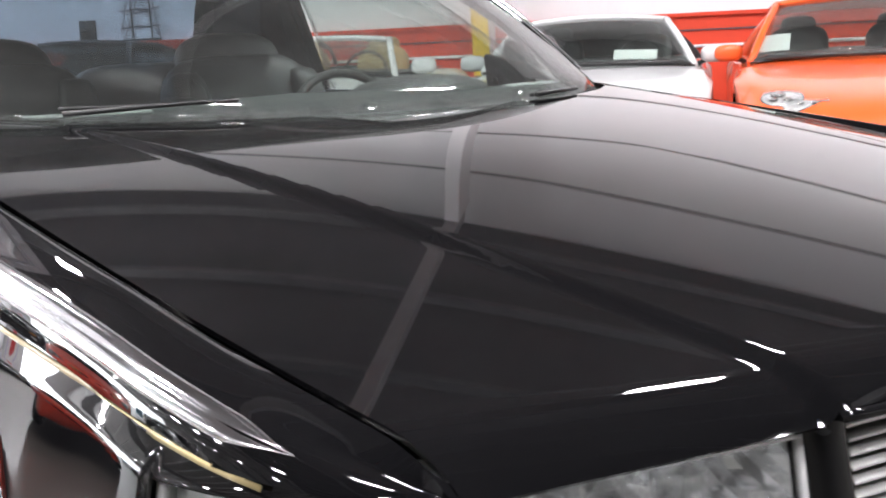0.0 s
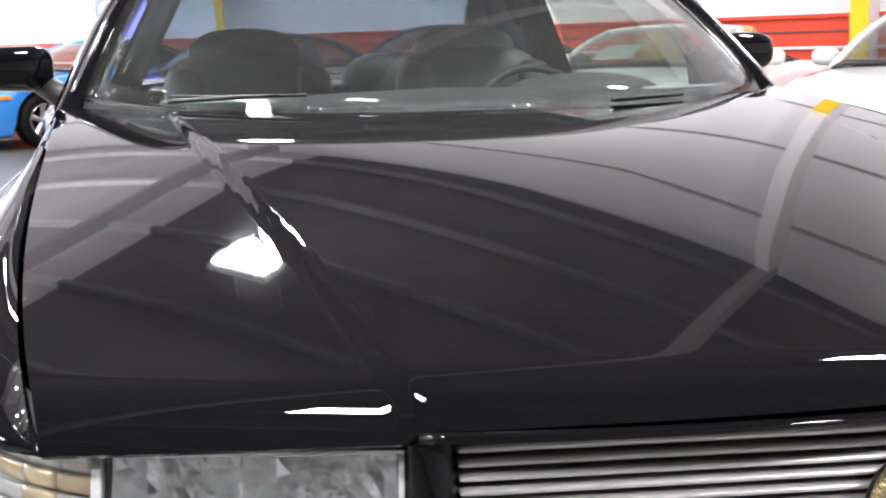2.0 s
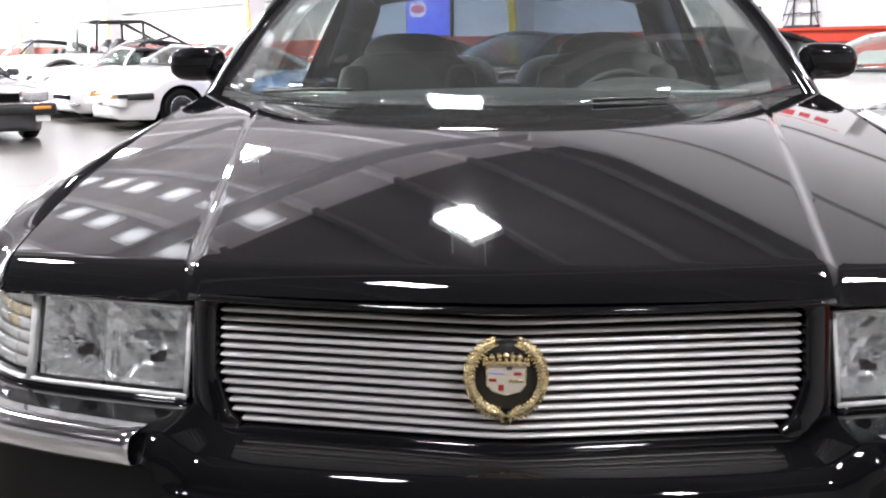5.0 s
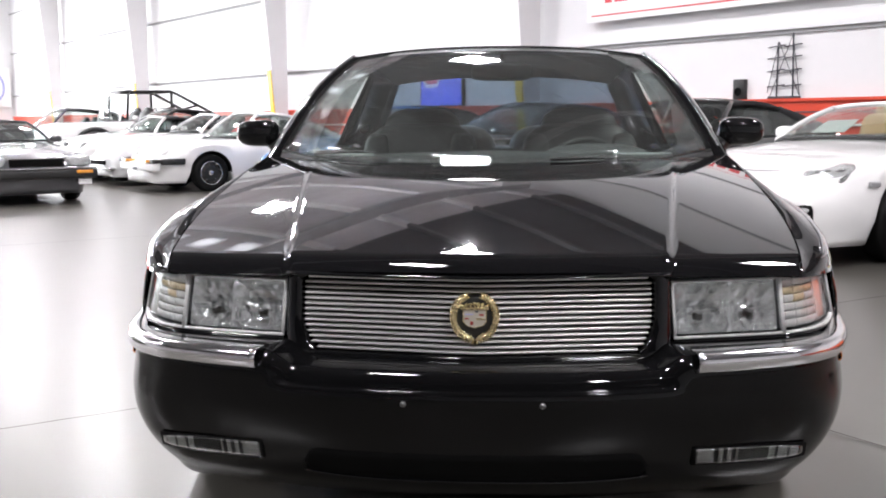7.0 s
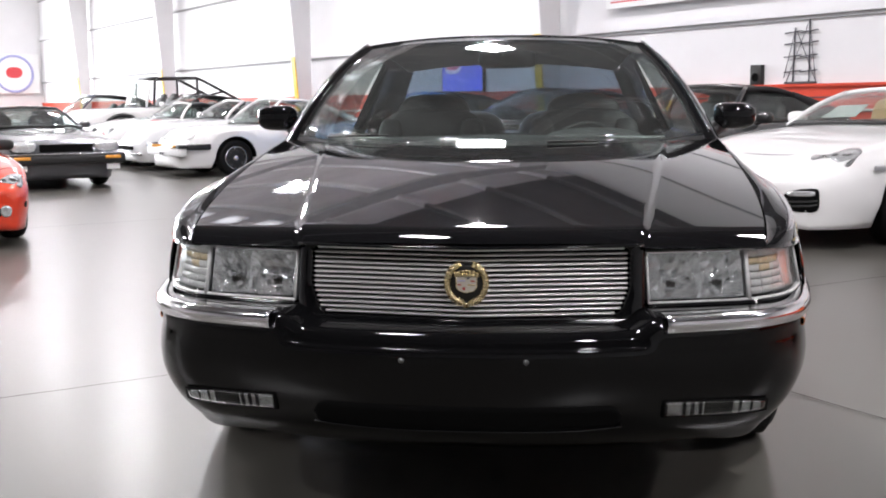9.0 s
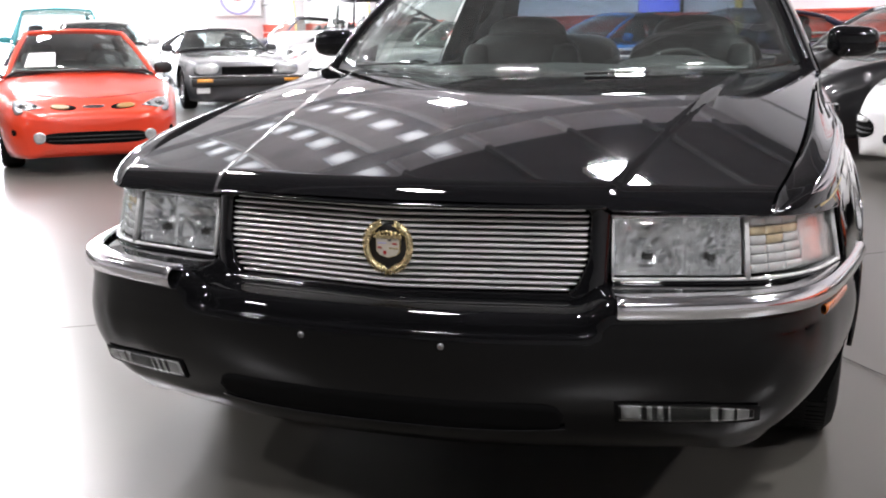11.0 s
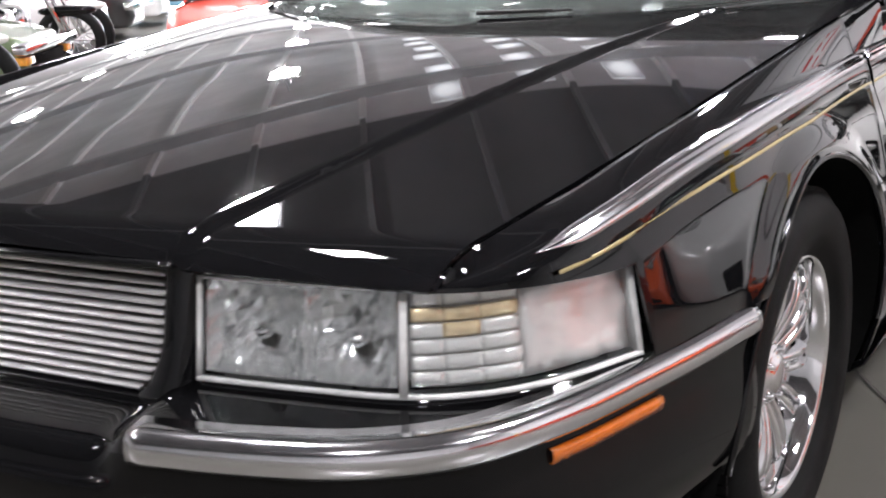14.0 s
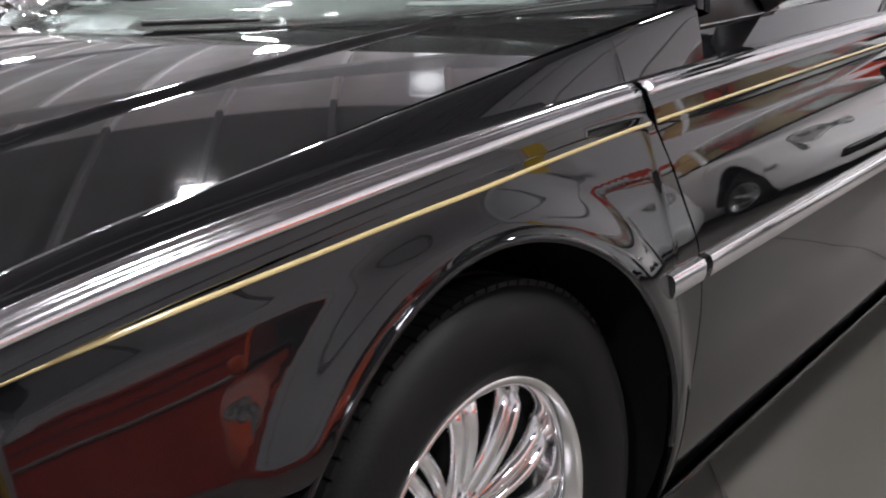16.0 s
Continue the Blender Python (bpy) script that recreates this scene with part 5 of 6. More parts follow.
def other_car(name, label, m, paint, L=4.35, W=1.77, top=None, belt_z=None, plan=None, axle=0.92, base=2.40, wr=0.315, rim=0.21, style="five",
              cabin=(1.55, 2.20, 3.05, 3.75, 1.26, 0.52), roof="paint", wheel_w=0.22, ground=0.16, seats="leather", glass_mat="cabin_glass", mirror_mat=None):
    ob = tagged(new(name), label, "car", "parked cars")
    ob.matrix_basis = m
    hw = W / 2
    plan = curve(plan or [(0.0, hw * 0.74), (0.15, hw * 0.86), (0.45, hw * 0.95), (0.95, hw * 0.995), (L * 0.5, hw * 0.985), (L - 1.0, hw), (L - 0.4, hw * 0.94), (L, hw * 0.78)])
    top = curve(top)
    belt_f = curve(belt_z)
    ra = wr + 0.055

    def low(y):
        z = ground
        for c in (axle, axle + base):
            d = abs(y - c)
            if d < ra:
                z = max(z, wr + math.sqrt(ra * ra - d * d))
        return z

    def section(y):
        T, B, w = top(y), belt_f(y), plan(y)
        half = [(w * 0.93 * a, y, T + (B - T) * a ** 2.2) for a in steps(0, 1, 8)]
        lo = low(y)
        for i in range(1, 11):
            u = i / 10
            z = B - 0.012 + (lo - B + 0.012) * u
            x = w * (0.93 + 0.07 * math.sin(min(1, u * 3.2) * math.pi / 2)) - w * 0.06 * smooth01((0.42 - z) / 0.3)
            half.append((x, y, z))
        half += [(w * 0.80, y, lo + 0.004), (w * 0.45, y, lo + 0.004), (0.0, y, lo + 0.004)]
        return [(-x, yy, z) for x, yy, z in reversed(half[1:])] + half

    ys = sorted(steps(0.0, L, 44) + [c + ra * math.cos(a) for c in (axle, axle + base) for a in steps(0.02, math.pi - 0.02, 20)])
    rows = [section(y) for y in ys]

    def cap(row, sign):
        zc = 0.42
        out = []
        for f, d in ((0.0, 0.085), (0.5, 0.082), (0.82, 0.06), (0.95, 0.028)):
            out.append([(x * f, y + sign * d, zc + (z - zc) * f) for x, y, z in row])
        return out
    rows = cap(rows[0], -1) + rows + list(reversed(cap(rows[-1], 1)))
    bm = grid(rows)
    bmesh.ops.remove_doubles(bm, verts=bm.verts[:], dist=1e-5)
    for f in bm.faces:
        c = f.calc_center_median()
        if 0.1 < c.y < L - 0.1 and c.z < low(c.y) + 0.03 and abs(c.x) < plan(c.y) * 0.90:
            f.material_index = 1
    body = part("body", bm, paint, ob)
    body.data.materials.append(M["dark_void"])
    # wheels
    for c in (axle, axle + base):
        for s in (-1, 1):
            tyre = None
            for nm, me in wheel_meshes(wr, rim, wheel_w, style):
                o = new(nm, me)
                if tyre is None:
                    o.parent = ob
                    o.matrix_basis = pose(s * (hw - wheel_w / 2 - 0.02), c, wr, 0, 0, 0 if s > 0 else 180)
                    tyre = o
                else:
                    o.parent = tyre
    # cabin
    y1, y2, y3, y4, zr, tw = cabin
    zb = belt_f(y1) + 0.015
    bw = plan(y1) * 0.86

    def ws(u, v):
        a = Vector((u * bw, y1 - 0.16 * (1 - u * u), top(y1) + 0.01 * (1 - u * u) if abs(u) < 1 else zb))
        t = Vector((u * tw, y2 - 0.10 * (1 - u * u), zr + 0.03 * (1 - u * u)))
        return a.lerp(t, v) + Vector((0, -0.4, 0.9)) * 0.03 * math.sin(math.pi * v)
    part("windscreen", thick(grid([[ws(u, v) for u in steps(-1, 1, 16)] for v in steps(0, 1, 8)]), -0.004), M["windscreen"], ob)
    for s in (-1, 1):
        frame_mat = paint if roof != "soft" else M["soft_top"]
        part("screen_pillar", tube([ws(s, v) for v in steps(0, 1, 8)], 0.026, 8), paint, ob)
    part("screen_header", tube([ws(u, 1.0) for u in steps(-1, 1, 14)], 0.022, 8), paint, ob)
    part("scuttle", tube([ws(u, 0.0) + Vector((0, 0.01, 0.0)) for u in steps(-1, 1, 14)], 0.018, 6), M["black_trim"], ob)
    # dark cabin floor and seats
    b = bmesh.new()
    zi = max(top(y) for y in steps(y1, y4, 12)) + 0.012
    pts = [[(u * bw * 0.94, y, top(y) + 0.012 + (belt_f(y) - top(y)) * abs(u * 0.8) ** 2.2) for u in steps(-1, 1, 12)] for y in steps(y1 - 0.05, y4 - 0.05, 14)]
    part("cabin_lining", thick(grid(pts), -0.004), M["dash"], ob)
    for sx in (-0.36, 0.36):
        seat = blob(ob, "seat", M[seats], (sx * W / 1.8, (y2 + y3) / 2 + 0.12, zb + 0.04), (0.22, 0.10, 0.20), (-15, 0, 0), 0.5)
        blob(seat, "headrest", M[seats], (sx * W / 1.8, (y2 + y3) / 2 + 0.20, zb + 0.24), (0.13, 0.06, 0.08), (-12, 0, 0), 0.55)
    ring = [(0.36 * W / 1.8 + 0.17 * math.cos(a), y2 - 0.02 + 0.05 * math.sin(a), zb + 0.05 + 0.15 * math.sin(a)) for a in steps(0, 2 * math.pi, 24)]
    part("steering_wheel", tube(ring, 0.013, 6), M["black_trim"], ob)
    if roof != "open":
        rm = paint if roof == "paint" else M["soft_top"]
        rows = [[(u * (tw + 0.01), (y2 - 0.10 * (1 - u * u)) + (y3 - y2) * w, zr + 0.03 * (1 - u * u) + 0.035 * math.sin(math.pi * w) * (1 - 0.4 * u * u) - 0.05 * w * w) for u in steps(-1, 1, 16)] for w in steps(0, 1, 10)]
        part("roof", thick(grid(rows), -0.02), rm, ob)
        bw4 = plan(y4) * 0.80
        rows = [[Vector((u * (tw + 0.01), y3 - 0.10 * (1 - u * u) , zr - 0.05 + 0.03 * (1 - u * u))).lerp(Vector((u * bw4, y4 + 0.05 * (1 - u * u), top(y4) + 0.012)), v) + Vector((0, 0.3, 0.9)) * 0.03 * math.sin(math.pi * v) for u in steps(-1, 1, 14)] for v in steps(0, 1, 8)]
        part("rear_window", thick(grid(rows), -0.004), rm if roof == "soft" else M[glass_mat], ob)
        for s in (-1, 1):
            rows = []
            for u in steps(0, 1, 10):
                a = Vector((s * bw, y1 + 0.02, zb)).lerp(Vector((s * plan(y4) * 0.84, y4 - 0.25, belt_f(y4) + 0.01)), u)
                t = Vector((s * tw, y2 + 0.02, zr - 0.015)).lerp(Vector((s * tw, y3, zr - 0.06)), u)
                rows.append([a.lerp(t, v) + Vector((s * 0.02 * math.sin(math.pi * v), 0, 0)) for v in steps(0, 1, 6)])
            part("side_window", thick(grid(rows), -0.004), M[glass_mat], ob)
            part("roof_rail", tube([(s * (tw + 0.01), y2 + (y3 - y2) * w, zr - 0.015 + 0.035 * math.sin(math.pi * w) * 0.6 - 0.05 * w * w) for w in steps(0, 1, 8)], 0.024, 8), rm, ob)
            part("rear_pillar", tube([Vector((s * tw, y3, zr - 0.06)).lerp(Vector((s * plan(y4) * 0.84, y4 - 0.1, belt_f(y4) + 0.01)), v) for v in steps(0, 1, 6)], [0.03, 0.04, 0.05, 0.06, 0.065, 0.07, 0.07], 8), rm, ob)
    else:
        blob(ob, "folded_hood", M["soft_top"], (0, y3 + 0.25, belt_f(y3) + 0.03), (bw * 0.85, 0.22, 0.05), p=0.6)
        for sx in (-0.3, 0.3):
            part("roll_hoop", tube([(sx + 0.17 * math.cos(a), y3 - 0.05, zb + 0.10 + 0.20 * math.sin(a)) for a in steps(0, math.pi, 12)], 0.018, 8), M["black_trim"], ob)
    # mirrors
    for s in (-1, 1):
        mi = blob(ob, "door_mirror", mirror_mat or paint, (s * (bw + 0.14), y1 + 0.32, zb + 0.07), (0.10, 0.05, 0.06), (0, 0, 0), 0.7)
        part("mirror_foot", tube([(s * (bw + 0.02), y1 + 0.34, zb), (s * (bw + 0.12), y1 + 0.34, zb + 0.05)], 0.018, 6), M["black_trim"], mi)
    return ob


M["lamp_shell"] = material("bright_lamp_interior", (0.66, 0.66, 0.66), 0.22, metal=0.6, vary=0.25, scale=30, bump=0.6, bump_scale=40)


def lamp_pair(ob, x, y, z, size, rot=(0, 0, 0), mat="lamp_shell", name="headlamp", ring=True, p=0.9):
    for s in (-1, 1):
        turn = (rot[0], rot[1] * s, rot[2] * s)
        l = blob(ob, name, M[mat], (s * x, y, z), size, turn, p)
        if ring:
            blob(l, "bezel", M["black_trim"], (s * x, y + 0.012, z - 0.004), (size[0] + 0.007, size[1], size[2] + 0.006), turn, p)
            blob(l, "lens", M["lens"], (s * x, y, z), tuple(c + 0.010 for c in size), turn, p)


def skin_of(ob):
    """The body of a car as a surface to lay lamps and openings on."""
    me = next(c for c in ob.children if c.name.startswith("body")).data
    bm = bmesh.new()
    bm.from_mesh(me)
    tree = BVHTree.FromBMesh(bm)
    bm.free()
    return tree


def oval(a, b, rot=0.0, pinch=0.0, power=1.0):
    """An outline: an oval, turned, drawn to a point on one side, or squared."""
    c, s = math.cos(radians(rot)), math.sin(radians(rot))

    def at(t):
        u, v = math.cos(t), math.sin(t)
        u, v = math.copysign(abs(u) ** power, u) * a, math.copysign(abs(v) ** power, v) * b * (1 + pinch * u)
        return u * c - v * s, u * s + v * c
    return at


def inlay(parent, tree, name, mat, centre, outline, way=(0, 1, 0), out=0.004, side=1, rings=4, n=28, label=""):
    """A piece that follows the skin, seen along a way: lamp, lens, opening, badge."""
    d = Vector(way).normalized()
    c = Vector((side * centre[0], centre[1], centre[2]))
    hit, face, _, _ = tree.ray_cast(c - d * 1.5, d, 3.0)
    if hit is None:
        hit, face, _, _ = tree.find_nearest(c)
    face = -d if face is None else (face if face.dot(d) < 0 else -face)
    mid = hit
    face = (face - d).normalized()
    u = (Vector((1, 0, 0)) - face * face.x).normalized()
    v = u.cross(face).normalized()
    if v.z < 0:
        v = -v
    rows, skirt = [], []
    for r in steps(0.0, 1.0, rings):
        row = []
        for i in range(n):
            du, dv = outline(2 * math.pi * i / n)
            hit, nrm, _, _ = tree.find_nearest(mid + u * (du * r * side) + v * (dv * r))
            if nrm.dot(d) > 0:
                nrm = -nrm
            row.append(hit + nrm * out)
            skirt.append(hit - nrm * 0.008)
        rows.append(row + [row[0]])
        if r < 0.99:
            skirt = []
    rows.append(skirt + [skirt[0]])
    bm = grid(rows)
    bmesh.ops.remove_doubles(bm, verts=bm.verts[:], dist=1e-5)
    return part(name, bm, mat, parent, label)


def lamp_inlay(ob, tree, centre, outline_args, way, spots=(), label="clear headlamp with round projectors"):
    """A flush headlamp on both sides: dark edge, bright shell, round projectors, clear glass."""
    a, b = outline_args[:2]
    rest = outline_args[2:]
    for s in (-1, 1):
        lamp = inlay(ob, tree, "headlamp", M["lamp_shell"], centre, oval(a, b, *rest), way, 0.006, s, label=label)
        inlay(lamp, tree, "bezel", M["black_trim"], centre, oval(a + 0.007, b + 0.007, *rest), way, 0.003, s)
        for du, dz, r in spots:
            c = (centre[0] + du, centre[1], centre[2] + dz)
            inlay(lamp, tree, "projector_rim", M["lamp_dark"], c, oval(r, r), way, 0.009, s, 2, 16)
            inlay(lamp, tree, "projector", M["chrome"], c, oval(r * 0.72, r * 0.72), way, 0.012, s, 2, 16)
        inlay(lamp, tree, "lens", M["lens"], centre, oval(a - 0.002, b - 0.002, *rest), way, 0.016, s)


def slot_box(ob, name, x0, x1, y, z0, z1, mat="dark_void", depth=0.05, bevel=0.012, label=""):
    b = bmesh.new()
    box(b, x0, y - depth / 2, z0, x1, y + depth / 2, z1, bevel)
    return part(name, b, M[mat], ob, label)


def number_plate(ob, y, z, w=0.30):
    p = slot_box(ob, "number_plate", -w / 2, w / 2, y, z - 0.05, z + 0.05, "plate_white", 0.012, 0.003)
    for i in range(5):
        slot_box(p, "print_bar", -w / 2 + 0.04 + i * 0.045, -w / 2 + 0.07 + i * 0.045, y - 0.007, z - 0.025, z + 0.025, "ink", 0.003, 0)


SPORT_TOP = [(0.0, 0.56), (0.25, 0.68), (0.7, 0.78), (1.2, 0.86), (1.6, 0.92), (2.4, 0.93), (3.2, 0.94), (3.8, 0.90), (4.2, 0.80), (4.35, 0.70)]
SPORT_BELT = [(0.0, 0.54), (0.3, 0.68), (0.7, 0.79), (1.2, 0.85), (1.6, 0.87), (2.6, 0.89), (3.3, 0.90), (3.9, 0.84), (4.35, 0.66)]
SEDAN_TOP = [(0.0, 0.70), (0.15, 0.76), (0.6, 0.83), (1.2, 0.89), (1.55, 0.93), (2.6, 0.95), (3.5, 0.97), (4.2, 0.95), (4.6, 0.90), (4.75, 0.82)]
SEDAN_BELT = [(0.0, 0.68), (0.2, 0.74), (0.7, 0.80), (1.4, 0.86), (2.5, 0.90), (3.6, 0.92), (4.4, 0.88), (4.75, 0.78)]

WHITE = car_paint("white_car_paint", (0.74, 0.73, 0.72))
SILVER = car_paint("silver_white_car_paint", (0.58, 0.58, 0.58))
ORANGE = car_paint("orange_car_paint", (0.78, 0.10, 0.015))
RED = car_paint("red_car_paint", (0.70, 0.045, 0.012))
DARK = car_paint("dark_grey_car_paint", (0.035, 0.036, 0.04))
BLACKP = car_paint("black_car_paint", (0.008, 0.008, 0.009))
BLUE = car_paint("bright_blue_car_paint", (0.03, 0.22, 0.62))
NAVY = car_paint("navy_car_paint", (0.012, 0.014, 0.04))
GREEN = car_paint("olive_green_car_paint", (0.07, 0.10, 0.045))
TEALP = car_paint("teal_car_paint", (0.05, 0.30, 0.32))

# white roadster with tan seats
rd = other_car("roadster", "white open sports roadster with tan leather seats", heading(3.45, 4.80, "out"), WHITE, top=SPORT_TOP, belt_z=SPORT_BELT, roof="open", seats="tan", cabin=(1.50, 2.06, 2.75, 3.2, 1.17, 0.56), wr=0.325, rim=0.235)
rd_skin = skin_of(rd)
lamp_inlay(rd, rd_skin, (0.60, 0.36, 0.66), (0.175, 0.085, 24, 2.2), (0, 0.8, -0.6), ((0.075, 0.035, 0.042), (-0.01, 0.005, 0.030), (-0.075, -0.03, 0.022)))
for s in (-1, 1):
    sl = inlay(rd, rd_skin, "side_intake", M["dark_void"], (0.58, 0.0, 0.375), oval(0.165, 0.085, 4, 0.5, 0.55), (0, 1, 0), 0.005, s)
    for z in (0.335, 0.368):
        inlay(sl, rd_skin, "intake_bar", M["black_trim"], (0.58, 0.0, z), oval(0.15, 0.007, 2, 0, 0.5), (0, 1, 0), 0.010, s, 2)
    inlay(sl, rd_skin, "fog_lamp", M["lamp_shell"], (0.585, 0.0, 0.428), oval(0.11, 0.020, 2, 0, 0.5), (0, 1, 0), 0.012, s, 2)
    slot_box(rd, "marker_lamp", min(s * 0.842, s * 0.868), max(s * 0.842, s * 0.868), 0.50, 0.585, 0.625, "lamp_grey", 0.13, 0.008)
inlay(rd, rd_skin, "centre_intake", M["dark_void"], (0.0, 0.0, 0.30), oval(0.32, 0.045, 0, 0, 0.5))
part("lid_gap", tube([(0.44 * u, 0.26 + 0.10 * u * u, curve(SPORT_TOP)(0.26 + 0.10 * u * u) - 0.016 * u * u + 0.001) for u in steps(-1, 1, 16)], 0.003, 5), M["ink"], rd)
b = grid([[(-0.48, 1.60, 0.955), (-0.12, 1.57, 0.965)], [(-0.44, 1.80, 1.06), (-0.12, 1.77, 1.07)]])
part("window_card", thick(b, 0.003), M["plate_white"], rd, "pale paper card behind the windscreen", False)

# silver-white coupe with folded papers on its scuttle
sc = other_car("sports_coupe", "silver-white sports coupe with black fabric roof beside a yellow post", heading(1.27, 4.75, "out"), SILVER, top=SPORT_TOP, belt_z=SPORT_BELT, roof="soft", cabin=(1.48, 2.02, 2.85, 3.55, 1.22, 0.54), wr=0.32)
lamp_inlay(sc, skin_of(sc), (0.60, 0.34, 0.66), (0.13, 0.10, 20), (0, 0.8, -0.6), ((0.03, 0.01, 0.045),))
slot_box(sc, "centre_intake", -0.5, 0.5, -0.05, 0.26, 0.38, "dark_void", 0.08, 0.02)
b = grid([[(0.50, 1.44, 0.935), (0.20, 1.40, 0.945)], [(0.50, 1.54, 1.00), (0.20, 1.50, 1.01)]])
part("window_card", thick(b, 0.003), M["plate_white"], sc, "white paper card", False)

# orange sports coupe
oc = other_car("sports_coupe", "bright orange rear-engined sports coupe with round headlamps", heading(-0.62, 4.85, "out"), ORANGE, top=SPORT_TOP, belt_z=SPORT_BELT, cabin=(1.48, 2.10, 2.9, 3.7, 1.28, 0.55), wr=0.325, rim=0.235)
oc_skin = skin_of(oc)
lamp_inlay(oc, oc_skin, (0.50, 0.30, 0.615), (0.13, 0.045, -14, 1.5), (0, 0.8, -0.6), ((0.03, 0.0, 0.020), (-0.04, -0.005, 0.018)), "clear indicator beside the headlamp")
lamp_inlay(oc, oc_skin, (0.625, 0.36, 0.675), (0.118, 0.118), (0, 0.8, -0.6), ((0.02, 0.035, 0.045), (-0.03, -0.045, 0.030), (0.05, -0.04, 0.028)), "round clear headlamp with projectors")
slot_box(oc, "centre_intake", -0.42, 0.42, -0.06, 0.24, 0.36, "dark_void", 0.07, 0.02)
b = grid([[(-0.70, 1.60, 0.95), (-0.50, 1.56, 0.96)], [(-0.66, 1.78, 1.06), (-0.48, 1.74, 1.07)]])
part("window_card", thick(b, 0.003), M["plate_white"], oc, "white paper card", False)

# black roadster with a raised fabric top
br = other_car("roadster", "black roadster with chrome window frame and fabric top", heading(5.75, 4.5, "out"), BLACKP, top=SPORT_TOP, belt_z=SPORT_BELT, roof="soft", cabin=(1.35, 1.85, 2.6, 3.3, 1.24, 0.50))
lamp_pair(br, 0.58, 0.34, 0.62, (0.10, 0.12, 0.08))
# blue car
bl = other_car("sports_coupe", "bright blue sports coupe with an amber marker lamp", heading(12.2, 4.15, "out"), BLUE, top=SPORT_TOP, belt_z=SPORT_BELT, roof="soft", wr=0.33)
lamp_pair(bl, 0.60, 0.30, 0.62, (0.10, 0.12, 0.08))
for s in (-1, 1):
    slot_box(bl, "marker_lamp", min(s * 0.82, s * 0.86), max(s * 0.82, s * 0.86), 0.42, 0.60, 0.65, "amber", 0.14, 0.008)
dk = other_car("coupe_car", "dark blue coupe parked against the red wall", heading(8.8, 4.5, "out"), NAVY, top=SPORT_TOP, belt_z=SPORT_BELT)
lamp_pair(dk, 0.58, 0.34, 0.62, (0.10, 0.12, 0.08))

# white rear-engined classic with black bumper band
TOP911 = [(0.0, 0.52), (0.2, 0.60), (0.6, 0.70), (1.1, 0.80), (1.5, 0.90), (2.4, 0.92), (3.2, 0.92), (3.9, 0.82), (4.25, 0.66)]
BELT911 = [(0.0, 0.50), (0.25, 0.72), (0.5, 0.80), (1.0, 0.84), (1.5, 0.86), (2.6, 0.88), (3.3, 0.86), (3.9, 0.76), (4.25, 0.60)]
pc = other_car("classic_coupe", "white classic rear-engined coupe with black bumper inserts", heading(14.4, 5.45, "out") @ Matrix.Scale(0.92, 4), WHITE, L=4.25, W=1.70, top=TOP911, belt_z=BELT911, style="fuchs", rim=0.20, cabin=(1.45, 1.95, 2.7, 3.6, 1.30, 0.50))
lamp_inlay(pc, skin_of(pc), (0.60, 0.22, 0.68), (0.10, 0.105), (0, 0.85, -0.5), (), "round clear headlamp")
slot_box(pc, "bumper", -0.80, 0.80, -0.02, 0.36, 0.50, "plate_white", 0.14, 0.03)
for s in (-1, 1):
    x0, x1 = sorted((s * 0.66, s * 0.82))
    slot_box(pc, "bumper_insert", x0, x1, -0.02, 0.50, 0.56, "black_trim", 0.15, 0.01)
    slot_box(pc, "indicator", min(s * 0.36, s * 0.64), max(s * 0.36, s * 0.64), -0.03, 0.505, 0.55, "amber", 0.16, 0.006)
    slot_box(pc, "bumper_side", min(s * 0.80, s * 0.865), max(s * 0.80, s * 0.865), 0.25, 0.47, 0.57, "black_trim", 0.42, 0.02)
number_plate(pc, -0.095, 0.40)
b = grid([[(0.10, 1.62, 1.0), (0.45, 1.66, 0.99)], [(0.10, 1.85, 1.16), (0.42, 1.88, 1.15)]])
part("window_card", thick(b, 0.003), M["red_ink"], pc, "red and white card in the window", False)

gw = other_car("classic_coupe", "pearl white low classic coupe with a slim grille", heading(16.4, 5.4, "out"), SILVER, L=4.2, W=1.62, top=TOP911, belt_z=BELT911, cabin=(1.5, 1.95, 2.5, 3.2, 1.18, 0.46), roof="open")
slot_box(gw, "grille", -0.40, 0.40, -0.07, 0.36, 0.44, "dark_void", 0.06, 0.02)
slot_box(gw, "bumper", -0.72, 0.72, -0.06, 0.28, 0.34, "chrome", 0.10, 0.025)
st = other_car("classic_roadster", "white classic roadster with dark red bonnet stripes", heading(18.3, 5.5, "out"), WHITE, L=3.95, W=1.66, top=TOP911, belt_z=BELT911, axle=0.85, base=2.25, cabin=(1.5, 1.8, 2.4, 3.0, 1.15, 0.46), roof="soft")
for x in (-0.36, -0.12, 0.12, 0.36):
    rows = [[(x - 0.07, y, curve(TOP911)(y) + 0.008 - 0.05 * (abs(x) / 0.75) ** 2), (x + 0.07, y, curve(TOP911)(y) + 0.008 - 0.05 * (abs(x) / 0.75) ** 2)] for y in steps(0.03, 1.3, 12)]
    part("stripe", thick(grid(rows), 0.003), M["red_enamel"], st, "dark red stripe")
lamp_pair(st, 0.58, 0.20, 0.62, (0.09, 0.10, 0.09))
bs = other_car("convertible", "black convertible with a raised dark fabric top", heading(20.4, 5.0, "out"), BLACKP, top=SEDAN_TOP, belt_z=SEDAN_BELT, L=4.75, roof="soft", cabin=(1.7, 2.3, 3.1, 3.9, 1.32, 0.52), axle=0.95, base=2.7, wr=0.33)
